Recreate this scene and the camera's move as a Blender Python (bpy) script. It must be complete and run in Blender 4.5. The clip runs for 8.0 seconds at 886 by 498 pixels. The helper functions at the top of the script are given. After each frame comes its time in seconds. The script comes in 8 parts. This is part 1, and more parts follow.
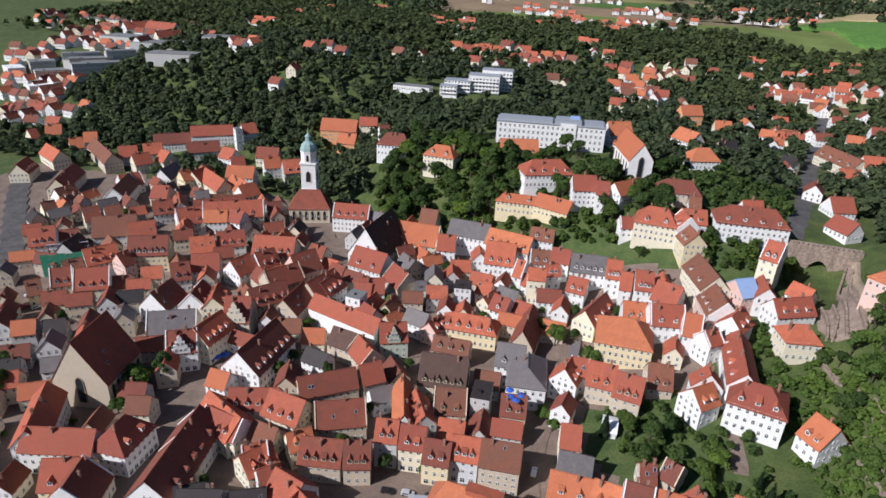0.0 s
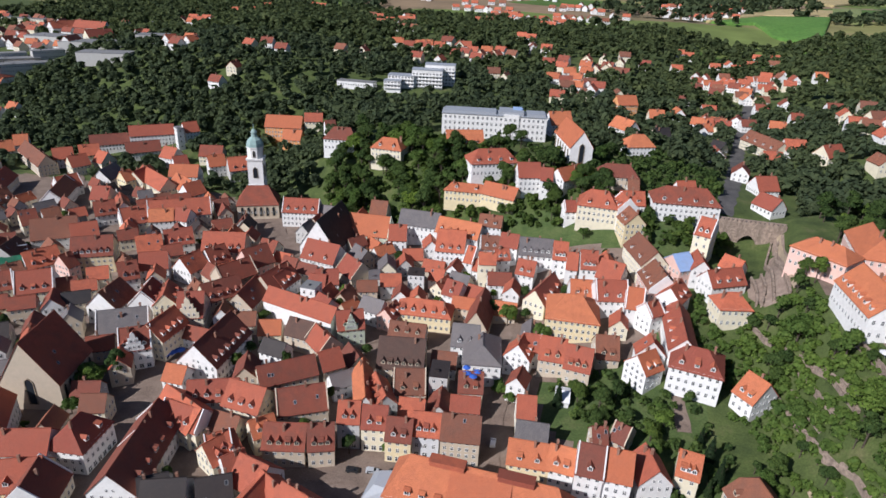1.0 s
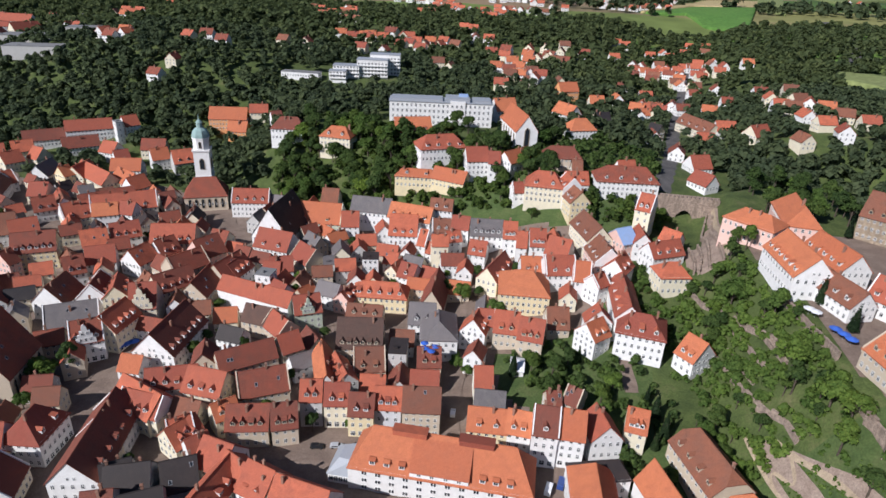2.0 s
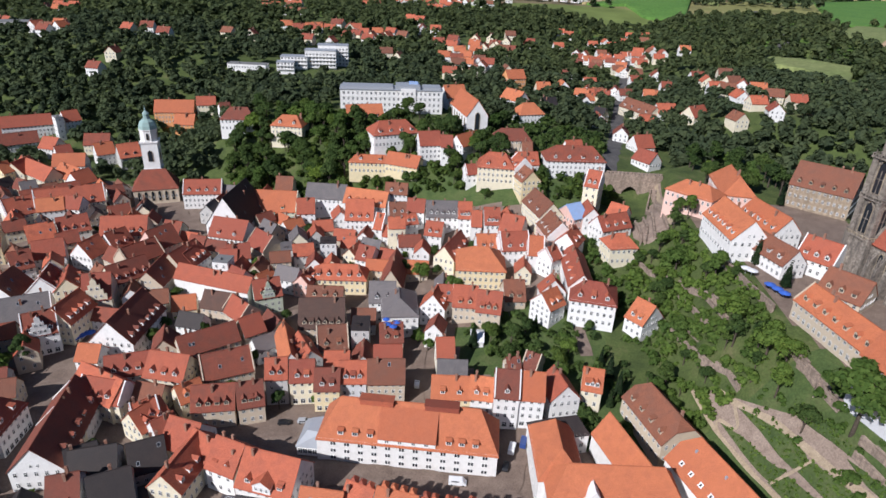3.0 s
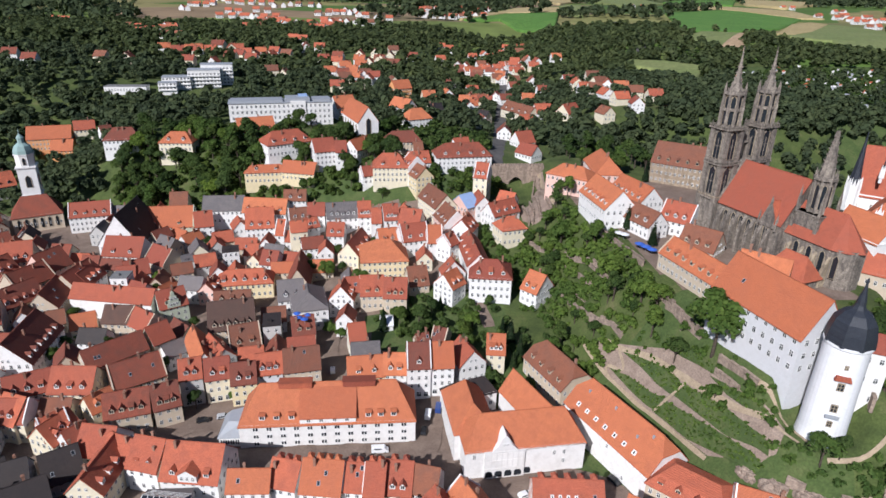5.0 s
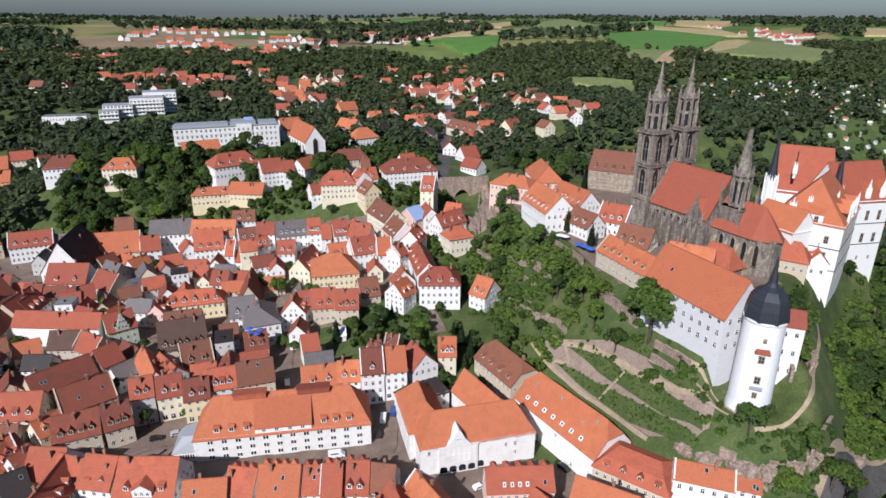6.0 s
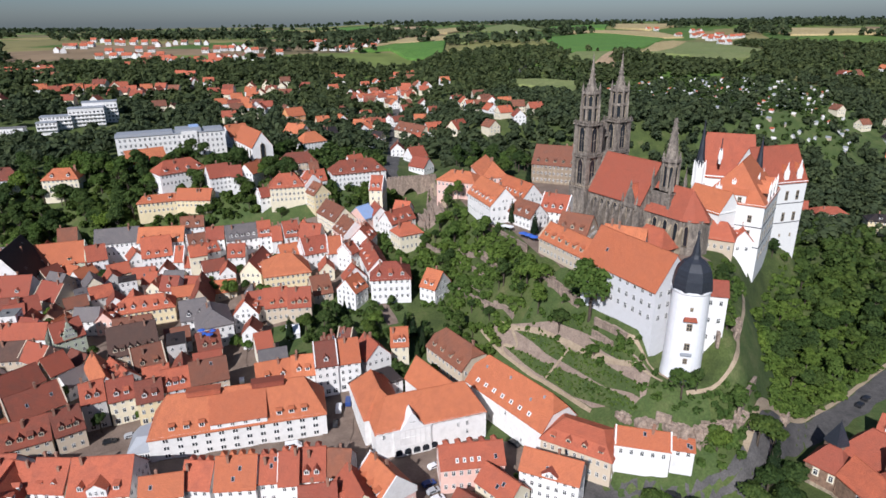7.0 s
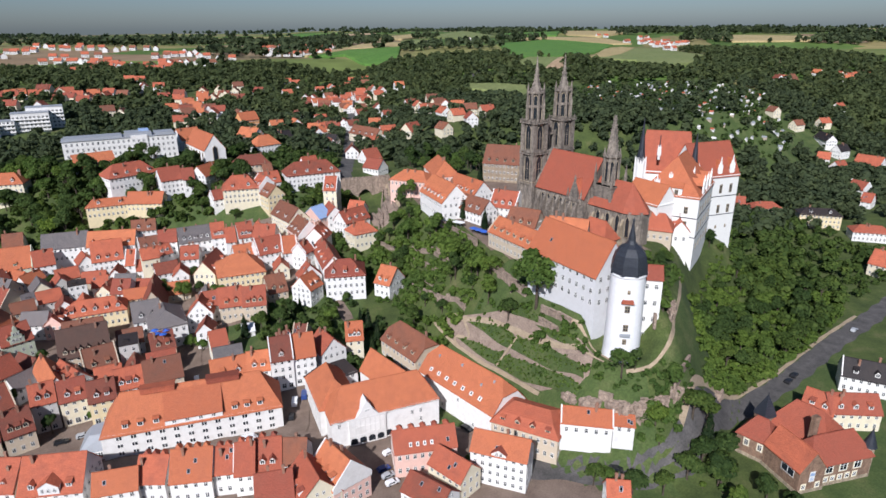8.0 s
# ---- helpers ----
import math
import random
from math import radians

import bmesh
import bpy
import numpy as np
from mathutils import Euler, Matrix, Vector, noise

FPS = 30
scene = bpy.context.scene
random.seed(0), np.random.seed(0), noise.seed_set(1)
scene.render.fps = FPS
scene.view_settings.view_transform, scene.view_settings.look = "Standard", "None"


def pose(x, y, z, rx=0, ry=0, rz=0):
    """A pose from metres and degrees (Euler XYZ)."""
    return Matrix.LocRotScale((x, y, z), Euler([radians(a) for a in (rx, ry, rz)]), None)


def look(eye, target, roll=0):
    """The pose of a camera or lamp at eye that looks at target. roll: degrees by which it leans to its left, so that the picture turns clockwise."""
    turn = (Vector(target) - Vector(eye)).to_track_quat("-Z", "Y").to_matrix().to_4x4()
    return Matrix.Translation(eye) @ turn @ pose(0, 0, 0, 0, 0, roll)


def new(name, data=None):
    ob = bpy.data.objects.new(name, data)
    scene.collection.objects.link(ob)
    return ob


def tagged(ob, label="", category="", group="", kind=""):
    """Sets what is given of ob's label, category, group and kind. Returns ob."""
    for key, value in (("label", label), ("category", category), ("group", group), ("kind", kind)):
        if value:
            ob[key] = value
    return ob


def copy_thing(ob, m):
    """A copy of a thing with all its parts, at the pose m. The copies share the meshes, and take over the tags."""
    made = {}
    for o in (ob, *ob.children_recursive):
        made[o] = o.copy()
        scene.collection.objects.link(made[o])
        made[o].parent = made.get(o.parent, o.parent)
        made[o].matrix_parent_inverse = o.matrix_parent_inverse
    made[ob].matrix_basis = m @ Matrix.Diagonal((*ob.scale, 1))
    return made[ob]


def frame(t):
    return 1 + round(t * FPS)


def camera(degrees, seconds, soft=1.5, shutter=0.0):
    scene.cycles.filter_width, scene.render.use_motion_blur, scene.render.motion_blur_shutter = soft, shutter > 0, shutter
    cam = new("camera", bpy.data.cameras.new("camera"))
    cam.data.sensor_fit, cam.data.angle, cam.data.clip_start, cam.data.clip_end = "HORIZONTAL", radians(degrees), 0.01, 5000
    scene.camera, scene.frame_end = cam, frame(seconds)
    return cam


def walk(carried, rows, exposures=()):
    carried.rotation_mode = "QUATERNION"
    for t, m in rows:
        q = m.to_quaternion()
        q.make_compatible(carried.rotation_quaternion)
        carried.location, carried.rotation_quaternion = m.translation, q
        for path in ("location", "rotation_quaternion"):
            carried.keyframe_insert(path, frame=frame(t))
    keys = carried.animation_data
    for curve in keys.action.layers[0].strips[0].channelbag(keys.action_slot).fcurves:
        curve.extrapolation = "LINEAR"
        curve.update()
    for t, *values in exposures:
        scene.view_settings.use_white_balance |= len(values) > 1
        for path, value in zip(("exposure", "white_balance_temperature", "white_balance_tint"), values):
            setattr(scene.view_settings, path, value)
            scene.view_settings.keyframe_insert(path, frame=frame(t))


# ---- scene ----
# ---------------------------------------------------------------- camera
cam = camera(71.42, 8.0, soft=1.6)
FLIGHT = [  # seconds, place, yaw to the left, pitch, roll
    (0, -1.22, 32.93, 147.11, 20.292, -24.885, 2.612),
    (0.5, -0.46, 28.90, 146.03, 17.723, -24.715, 2.540),
    (1, -0.51, 24.80, 144.73, 14.925, -24.738, 2.631),
    (1.5, -0.27, 20.92, 143.82, 12.221, -24.925, 2.735),
    (3, -0.39, 8.53, 137.84, 4.960, -25.200, 2.633),
    (3.5, -0.05, 4.36, 136.59, 2.514, -25.420, 2.374),
    (4, 0.00, 0.00, 135.00, 0.004, -25.406, 2.050),
    (4.5, -0.00, -4.48, 133.45, -2.500, -24.435, 1.797),
    (6, 2.54, -18.10, 129.29, -9.239, -20.865, 0.366),
    (6.5, 3.35, -22.69, 127.74, -11.364, -20.302, -0.180),
    (7, 4.14, -27.00, 126.55, -13.536, -20.255, -0.556),
    (7.5, 4.75, -31.29, 125.54, -15.786, -19.898, -0.591),
    (8, 5.15, -35.28, 124.45, -17.472, -19.690, -0.366),
]


def aim(x, y, z, yaw, pitch, roll):
    a, b = radians(yaw), radians(pitch)
    return look((x, y, z), (x - math.sin(a) * math.cos(b), y + math.cos(a) * math.cos(b), z + math.sin(b)), roll)


walk(cam, [(row[0], aim(*row[1:])) for row in FLIGHT], [(0, 0.18, 5810, 14), (8, 0.2, 5810, 14)])

# ---------------------------------------------------------------- sky and sun
SUN = Vector((-0.47, -0.65, 0.6))
sky_world = bpy.data.worlds.new("sky")
scene.world = sky_world
sky_world.use_nodes = True
nt = sky_world.node_tree
sky = nt.nodes.new("ShaderNodeTexSky")
sky.sky_type, sky.sun_disc = "NISHITA", False
sky.sun_elevation = math.asin(SUN.normalized().z)
sky.sun_rotation = math.atan2(SUN.x, SUN.y)
sky.air_density, sky.dust_density, sky.ozone_density = 1.0, 1.2, 5.0
sky.altitude = 400
back = nt.nodes["Background"]
back.inputs["Strength"].default_value = 0.055
nt.links.new(sky.outputs["Color"], back.inputs["Color"])
lamp = bpy.data.lights.new("sun", "SUN")
lamp.energy, lamp.angle, lamp.color = 5.0, radians(0.6), (1.0, 0.95, 0.87)
sun = new("sun", lamp)
sun.matrix_world = look(SUN * 500, (0, 0, 0))

# ---------------------------------------------------------------- materials
def shader(name, rough=0.85, metal=0.0):
    m = bpy.data.materials.new(name)
    m.use_nodes = True
    b = m.node_tree.nodes["Principled BSDF"]
    b.inputs["Roughness"].default_value, b.inputs["Metallic"].default_value = rough, metal
    b.inputs["Specular IOR Level"].default_value = 0.25
    return m, m.node_tree, b


def node(tree, kind, **values):
    n = tree.nodes.new(kind)
    for key, value in values.items():
        n.inputs[key].default_value = value
    return n


def mixed(tree, factor, a, b, mode="MIX"):
    n = tree.nodes.new("ShaderNodeMix")
    n.data_type, n.blend_type = "RGBA", mode
    for socket, value in ((n.inputs[0], factor), (n.inputs[6], a), (n.inputs[7], b)):
        if isinstance(value, (int, float)):
            socket.default_value = value
        elif isinstance(value, tuple):
            socket.default_value = (*value, 1)
        else:
            tree.links.new(value, socket)
    return n.outputs[2]


def ramp(tree, value, stops):
    n = tree.nodes.new("ShaderNodeValToRGB")
    e = n.color_ramp.elements
    while len(e) < len(stops):
        e.new(0.5)
    for slot, (at, c) in zip(e, stops):
        slot.position, slot.color = at, (*c, 1) if len(c) == 3 else c
    tree.links.new(value, n.inputs[0])
    return n.outputs[0]


def bumped(tree, b, height, strength, distance):
    n = node(tree, "ShaderNodeBump", Strength=strength, Distance=distance)
    tree.links.new(height, n.inputs["Height"])
    tree.links.new(n.outputs[0], b.inputs["Normal"])


def spots(tree, coords, scale, detail=4.0, rough=0.6):
    n = node(tree, "ShaderNodeTexNoise", Scale=scale, Detail=detail, Roughness=rough)
    tree.links.new(coords, n.inputs["Vector"])
    return n.outputs["Fac"]


def tiles(name, light, dark, old, rough=0.8):
    """Clay or slate roofing: courses, patchy weathering, each roof a little different."""
    m, t, b = shader(name, rough)
    tc, info = t.nodes.new("ShaderNodeTexCoord"), t.nodes.new("ShaderNodeObjectInfo")
    geo = t.nodes.new("ShaderNodeNewGeometry")
    sep, com = t.nodes.new("ShaderNodeSeparateXYZ"), t.nodes.new("ShaderNodeCombineXYZ")
    t.links.new(tc.outputs["Object"], sep.inputs[0])
    add = t.nodes.new("ShaderNodeMath")
    t.links.new(sep.outputs[0], add.inputs[0]), t.links.new(sep.outputs[1], add.inputs[1])
    t.links.new(add.outputs[0], com.inputs[0]), t.links.new(sep.outputs[2], com.inputs[1])
    brick = node(t, "ShaderNodeTexBrick", Scale=1.0, Color1=(1, 1, 1, 1), Color2=(0.74, 0.74, 0.74, 1), Mortar=(0.25, 0.25, 0.25, 1))
    for key, value in (("Mortar Size", 0.025), ("Brick Width", 0.35), ("Row Height", 0.24), ("Bias", -0.2)):
        brick.inputs[key].default_value = value
    t.links.new(com.outputs[0], brick.inputs["Vector"])
    own = ramp(t, info.outputs["Random"], [(0, light), (0.55, tuple((p + q) / 2 for p, q in zip(light, dark))), (1, dark)])
    big = ramp(t, spots(t, geo.outputs["Position"], 0.35, 5), [(0.42, (0, 0, 0)), (0.8, (0.75, 0.75, 0.75))])
    c = mixed(t, big, own, old)
    fine = ramp(t, spots(t, geo.outputs["Position"], 2.6, 3), [(0.3, (0.84, 0.84, 0.84)), (0.7, (1.08, 1.08, 1.08))])
    c = mixed(t, 1.0, c, fine, "MULTIPLY")
    c = mixed(t, 0.55, c, brick.outputs["Color"], "MULTIPLY")
    t.links.new(c, b.inputs["Base Color"])
    bumped(t, b, brick.outputs["Color"], 0.5, 0.04)
    return m


def plaster(name, colour, dirt=(0.3, 0.27, 0.22), amount=0.35, rough=0.9):
    m, t, b = shader(name, rough)
    info, geo = t.nodes.new("ShaderNodeObjectInfo"), t.nodes.new("ShaderNodeNewGeometry")
    own = ramp(t, info.outputs["Random"], [(0, tuple(v * 0.86 for v in colour)), (1, colour)])
    patch = ramp(t, spots(t, geo.outputs["Position"], 0.5, 6, 0.7), [(0.45, (0, 0, 0)), (0.85, (amount, amount, amount))])
    c = mixed(t, patch, own, dirt)
    grain = ramp(t, spots(t, geo.outputs["Position"], 4.0, 4), [(0.3, (0.86, 0.86, 0.86)), (0.7, (1.04, 1.04, 1.04))])
    c = mixed(t, 1.0, c, grain, "MULTIPLY")
    t.links.new(c, b.inputs["Base Color"])
    bumped(t, b, spots(t, geo.outputs["Position"], 9.0), 0.25, 0.02)
    return m


def masonry(name, light, dark, stain, width=0.8, height=0.4):
    """Cut stone: courses of blocks, soot and rain streaks."""
    m, t, b = shader(name, 0.92)
    tc, geo = t.nodes.new("ShaderNodeTexCoord"), t.nodes.new("ShaderNodeNewGeometry")
    sep, com, add = t.nodes.new("ShaderNodeSeparateXYZ"), t.nodes.new("ShaderNodeCombineXYZ"), t.nodes.new("ShaderNodeMath")
    t.links.new(tc.outputs["Object"], sep.inputs[0])
    t.links.new(sep.outputs[0], add.inputs[0]), t.links.new(sep.outputs[1], add.inputs[1])
    t.links.new(add.outputs[0], com.inputs[0]), t.links.new(sep.outputs[2], com.inputs[1])
    brick = node(t, "ShaderNodeTexBrick", Scale=1.0, Color1=(*light, 1), Color2=(*dark, 1), Mortar=(*[v * 0.6 for v in dark], 1))
    for key, value in (("Mortar Size", 0.02), ("Brick Width", width), ("Row Height", height)):
        brick.inputs[key].default_value = value
    t.links.new(com.outputs[0], brick.inputs["Vector"])
    streak = t.nodes.new("ShaderNodeMapping")
    streak.inputs["Scale"].default_value = (0.5, 0.5, 0.09)
    t.links.new(geo.outputs["Position"], streak.inputs[0])
    soot = ramp(t, spots(t, streak.outputs[0], 1.6, 6, 0.7), [(0.4, (0, 0, 0)), (0.66, (0.85, 0.85, 0.85))])
    c = mixed(t, soot, brick.outputs["Color"], stain)
    patch = ramp(t, spots(t, geo.outputs["Position"], 0.9, 5), [(0.3, (0.65, 0.65, 0.65)), (0.7, (1.15, 1.15, 1.15))])
    c = mixed(t, 1.0, c, patch, "MULTIPLY")
    t.links.new(c, b.inputs["Base Color"])
    bumped(t, b, brick.outputs["Color"], 0.6, 0.06)
    return m


def foliage(name, deep, mid, bright):
    m, t, b = shader(name, 0.75)
    geo, info = t.nodes.new("ShaderNodeNewGeometry"), t.nodes.new("ShaderNodeObjectInfo")
    b.inputs["Specular IOR Level"].default_value = 0.15
    leaf = ramp(t, geo.outputs["Random Per Island"], [(0, deep), (0.6, mid), (1, bright)])
    own = ramp(t, info.outputs["Random"], [(0, (0.68, 0.74, 0.7)), (0.5, (1, 1, 1)), (1, (1.2, 1.14, 0.85))])
    patch = ramp(t, spots(t, geo.outputs["Position"], 0.055, 3), [(0.3, (0.72, 0.76, 0.75)), (0.7, (1.25, 1.2, 0.95))])
    c = mixed(t, 1.0, mixed(t, 1.0, leaf, own, "MULTIPLY"), patch, "MULTIPLY")
    t.links.new(c, b.inputs["Base Color"])
    glow = t.nodes.new("ShaderNodeBsdfTranslucent")
    t.links.new(c, glow.inputs["Color"])
    both = t.nodes.new("ShaderNodeMixShader")
    both.inputs[0].default_value = 0.42
    t.links.new(b.outputs[0], both.inputs[1]), t.links.new(glow.outputs[0], both.inputs[2])
    t.links.new(both.outputs[0], t.nodes["Material Output"].inputs[0])
    return m


def earth(name, stops, scale, fine=1.5, rough=0.95):
    m, t, b = shader(name, rough)
    geo = t.nodes.new("ShaderNodeNewGeometry")
    c = ramp(t, spots(t, geo.outputs["Position"], scale, 6, 0.65), stops)
    grain = ramp(t, spots(t, geo.outputs["Position"], fine, 4), [(0.3, (0.7, 0.7, 0.7)), (0.7, (1.2, 1.2, 1.2))])
    t.links.new(mixed(t, 1.0, c, grain, "MULTIPLY"), b.inputs["Base Color"])
    bumped(t, b, spots(t, geo.outputs["Position"], fine * 2), 0.4, 0.15)
    return m


def fields(name):
    """Farmland: strips of meadow, ripe and ploughed land."""
    m, t, b = shader(name, 0.95)
    geo, mp = t.nodes.new("ShaderNodeNewGeometry"), t.nodes.new("ShaderNodeMapping")
    mp.inputs["Scale"].default_value = (0.0030, 0.0050, 0.0)
    mp.inputs["Rotation"].default_value = (0, 0, 0.35)
    t.links.new(geo.outputs["Position"], mp.inputs[0])
    cells = node(t, "ShaderNodeTexVoronoi", Scale=1.0)
    cells.distance = "MANHATTAN"
    t.links.new(mp.outputs[0], cells.inputs["Vector"])
    sep = t.nodes.new("ShaderNodeSeparateColor")
    t.links.new(cells.outputs["Color"], sep.inputs[0])
    c = ramp(t, sep.outputs[0], [(0, (0.07, 0.12, 0.025)), (0.3, (0.1, 0.17, 0.03)), (0.5, (0.15, 0.18, 0.05)), (0.68, (0.3, 0.24, 0.1)), (0.8, (0.06, 0.1, 0.03)), (0.92, (0.24, 0.17, 0.1))])
    c = mixed(t, 1.0, c, ramp(t, spots(t, geo.outputs["Position"], 0.02, 5), [(0.3, (0.75, 0.75, 0.75)), (0.7, (1.15, 1.15, 1.15))]), "MULTIPLY")
    t.links.new(c, b.inputs["Base Color"])
    return m


ROOF = {
    "o": tiles("roof_tiles_orange", (0.6, 0.2, 0.09), (0.47, 0.14, 0.066), (0.42, 0.14, 0.075)),
    "r": tiles("roof_tiles_red", (0.56, 0.155, 0.08), (0.3, 0.08, 0.052), (0.3, 0.098, 0.064)),
    # dark tiles for brown roofs, also put on red ones to imitate slopes in shade
    "d": tiles("roof_tiles_dark", (0.31, 0.085, 0.05), (0.21, 0.068, 0.046), (0.15, 0.07, 0.052)),
    "b": tiles("roof_tiles_brown", (0.3, 0.115, 0.065), (0.22, 0.088, 0.055), (0.17, 0.09, 0.065)),
    "k": tiles("roof_slate_black", (0.045, 0.036, 0.034), (0.03, 0.026, 0.028), (0.06, 0.045, 0.04), 0.6),
    "g": tiles("roof_slate_grey", (0.19, 0.168, 0.165), (0.135, 0.122, 0.122), (0.22, 0.19, 0.175), 0.6),
    "u": tiles("roof_tiles_umber", (0.15, 0.082, 0.06), (0.11, 0.064, 0.05), (0.085, 0.06, 0.05)),
    "B": plaster("tarpaulin_blue", (0.3, 0.42, 0.66)),
    "W": plaster("canvas_white", (0.8, 0.8, 0.8)),
    "s": plaster("roofing_felt", (0.2, 0.2, 0.2)),
}
WALL = {
    "w": plaster("plaster_white", (0.82, 0.8, 0.77)),
    "c": plaster("plaster_cream", (0.78, 0.7, 0.52)),
    "y": plaster("plaster_yellow", (0.78, 0.65, 0.4)),
    "p": plaster("plaster_pink", (0.76, 0.5, 0.42)),
    "g": plaster("plaster_green_grey", (0.52, 0.56, 0.43)),
    # tan plaster; on many houses its darker tone stands in for a shaded wall
    "t": plaster("plaster_tan", (0.58, 0.48, 0.36), amount=0.4),
    "s": plaster("plaster_grey", (0.54, 0.52, 0.49)),
    "o": plaster("plaster_orange", (0.72, 0.34, 0.14)),
    "R": plaster("plaster_red", (0.6, 0.17, 0.14)),
    "n": masonry("brick_brown", (0.36, 0.23, 0.16), (0.27, 0.165, 0.11), (0.16, 0.11, 0.08), 0.5, 0.2),
    "b": plaster("plaster_pale_blue", (0.68, 0.68, 0.69), amount=0.2),
}
STONE = masonry("sandstone_sooty", (0.36, 0.31, 0.25), (0.22, 0.185, 0.155), (0.07, 0.06, 0.055))
STONE_PALE = masonry("sandstone_pale", (0.46, 0.38, 0.27), (0.36, 0.29, 0.2), (0.2, 0.16, 0.12))
RUBBLE = masonry("rubble_wall", (0.4, 0.31, 0.24), (0.31, 0.23, 0.18), (0.18, 0.14, 0.11), 1.1, 0.5)
WALL["q"] = masonry("granary_stone", (0.46, 0.36, 0.25), (0.34, 0.26, 0.18), (0.2, 0.16, 0.12), 1.0, 0.45)
SLATE = tiles("spire_slate", (0.035, 0.04, 0.052), (0.028, 0.032, 0.045), (0.05, 0.055, 0.065), 0.45)
COPPER = plaster("copper_green", (0.27, 0.38, 0.36))
METAL = plaster("sheet_metal_grey", (0.34, 0.36, 0.39), rough=0.5)
FRAME = plaster("window_frame_white", (0.8, 0.79, 0.76), amount=0.1)
WOOD_DARK = plaster("dark_timber", (0.09, 0.06, 0.045))
GLASS, _t, _b = shader("window_glass", 0.08)
_b.inputs["Base Color"].default_value = (0.02, 0.024, 0.03, 1)
_b.inputs["Specular IOR Level"].default_value = 0.35
BARK = earth("bark", [(0.3, (0.05, 0.038, 0.028)), (0.7, (0.1, 0.08, 0.06))], 3.0)
LEAF = foliage("leaves", (0.046, 0.08, 0.027), (0.07, 0.112, 0.036), (0.1, 0.146, 0.046))
LEAF_LIGHT = foliage("leaves_light", (0.075, 0.128, 0.032), (0.108, 0.17, 0.044), (0.145, 0.21, 0.056))
# far leaves made paler and bluer: the haze of distance put into the colour
LEAF_HAZED = foliage("leaves_haze_tinted", (0.054, 0.078, 0.048), (0.074, 0.1, 0.06), (0.096, 0.122, 0.07))
NEEDLE = foliage("needles", (0.012, 0.025, 0.012), (0.024, 0.045, 0.02), (0.04, 0.065, 0.03))
GRASS = earth("grass", [(0.3, (0.046, 0.074, 0.022)), (0.52, (0.07, 0.1, 0.03)), (0.7, (0.105, 0.12, 0.045)), (0.84, (0.17, 0.15, 0.085))], 0.12)
SCRUB = earth("woodland_floor", [(0.3, (0.04, 0.058, 0.018)), (0.55, (0.075, 0.1, 0.028)), (0.75, (0.13, 0.125, 0.055))], 0.1)
PAVING = earth("cobbled_street", [(0.3, (0.145, 0.105, 0.082)), (0.7, (0.24, 0.18, 0.142))], 0.15, 2.5)
ASPHALT = earth("asphalt", [(0.3, (0.06, 0.058, 0.056)), (0.7, (0.13, 0.12, 0.115))], 0.2, 2.0)
PATH = earth("gravel_path", [(0.3, (0.3, 0.23, 0.155)), (0.7, (0.43, 0.34, 0.235))], 0.4, 3.0)
SOIL = earth("vineyard_soil", [(0.3, (0.22, 0.16, 0.125)), (0.7, (0.33, 0.255, 0.2))], 0.3, 2.0)
FIELDS = fields("fields")

# ---------------------------------------------------------------- terrain
def smooth(a, b, v):
    u = min(1.0, max(0.0, (v - a) / (b - a)))
    return u * u * (3 - 2 * u)


def outside(poly, x, y):
    """Distance from a polygon's edge, 0 inside it."""
    inside, best = False, 1e9
    for (ax, ay), (bx, by) in zip(poly, poly[1:] + poly[:1]):
        if (ay > y) != (by > y) and x < (bx - ax) * (y - ay) / (by - ay) + ax:
            inside = not inside
        dx, dy = bx - ax, by - ay
        u = min(1.0, max(0.0, ((x - ax) * dx + (y - ay) * dy) / (dx * dx + dy * dy)))
        best = min(best, math.hypot(x - ax - u * dx, y - ay - u * dy))
    return 0.0 if inside else best


CASTLE_ROCK = [(84, 262), (92, 230), (92, 190), (101, 152), (107.5, 117), (118.5, 110), (137, 129), (160, 166), (190, 193), (212, 201),
               (185, 240), (150, 285), (140, 345), (112, 352), (92, 338), (88, 300)]
ABBEY_HILL = [(-150, 402), (-110, 388), (-40, 368), (0, 356), (20, 372), (10, 430), (-60, 460), (-160, 470)]
GARDEN_HILL = [(172, 445), (260, 405), (430, 425), (430, 570), (200, 570)]


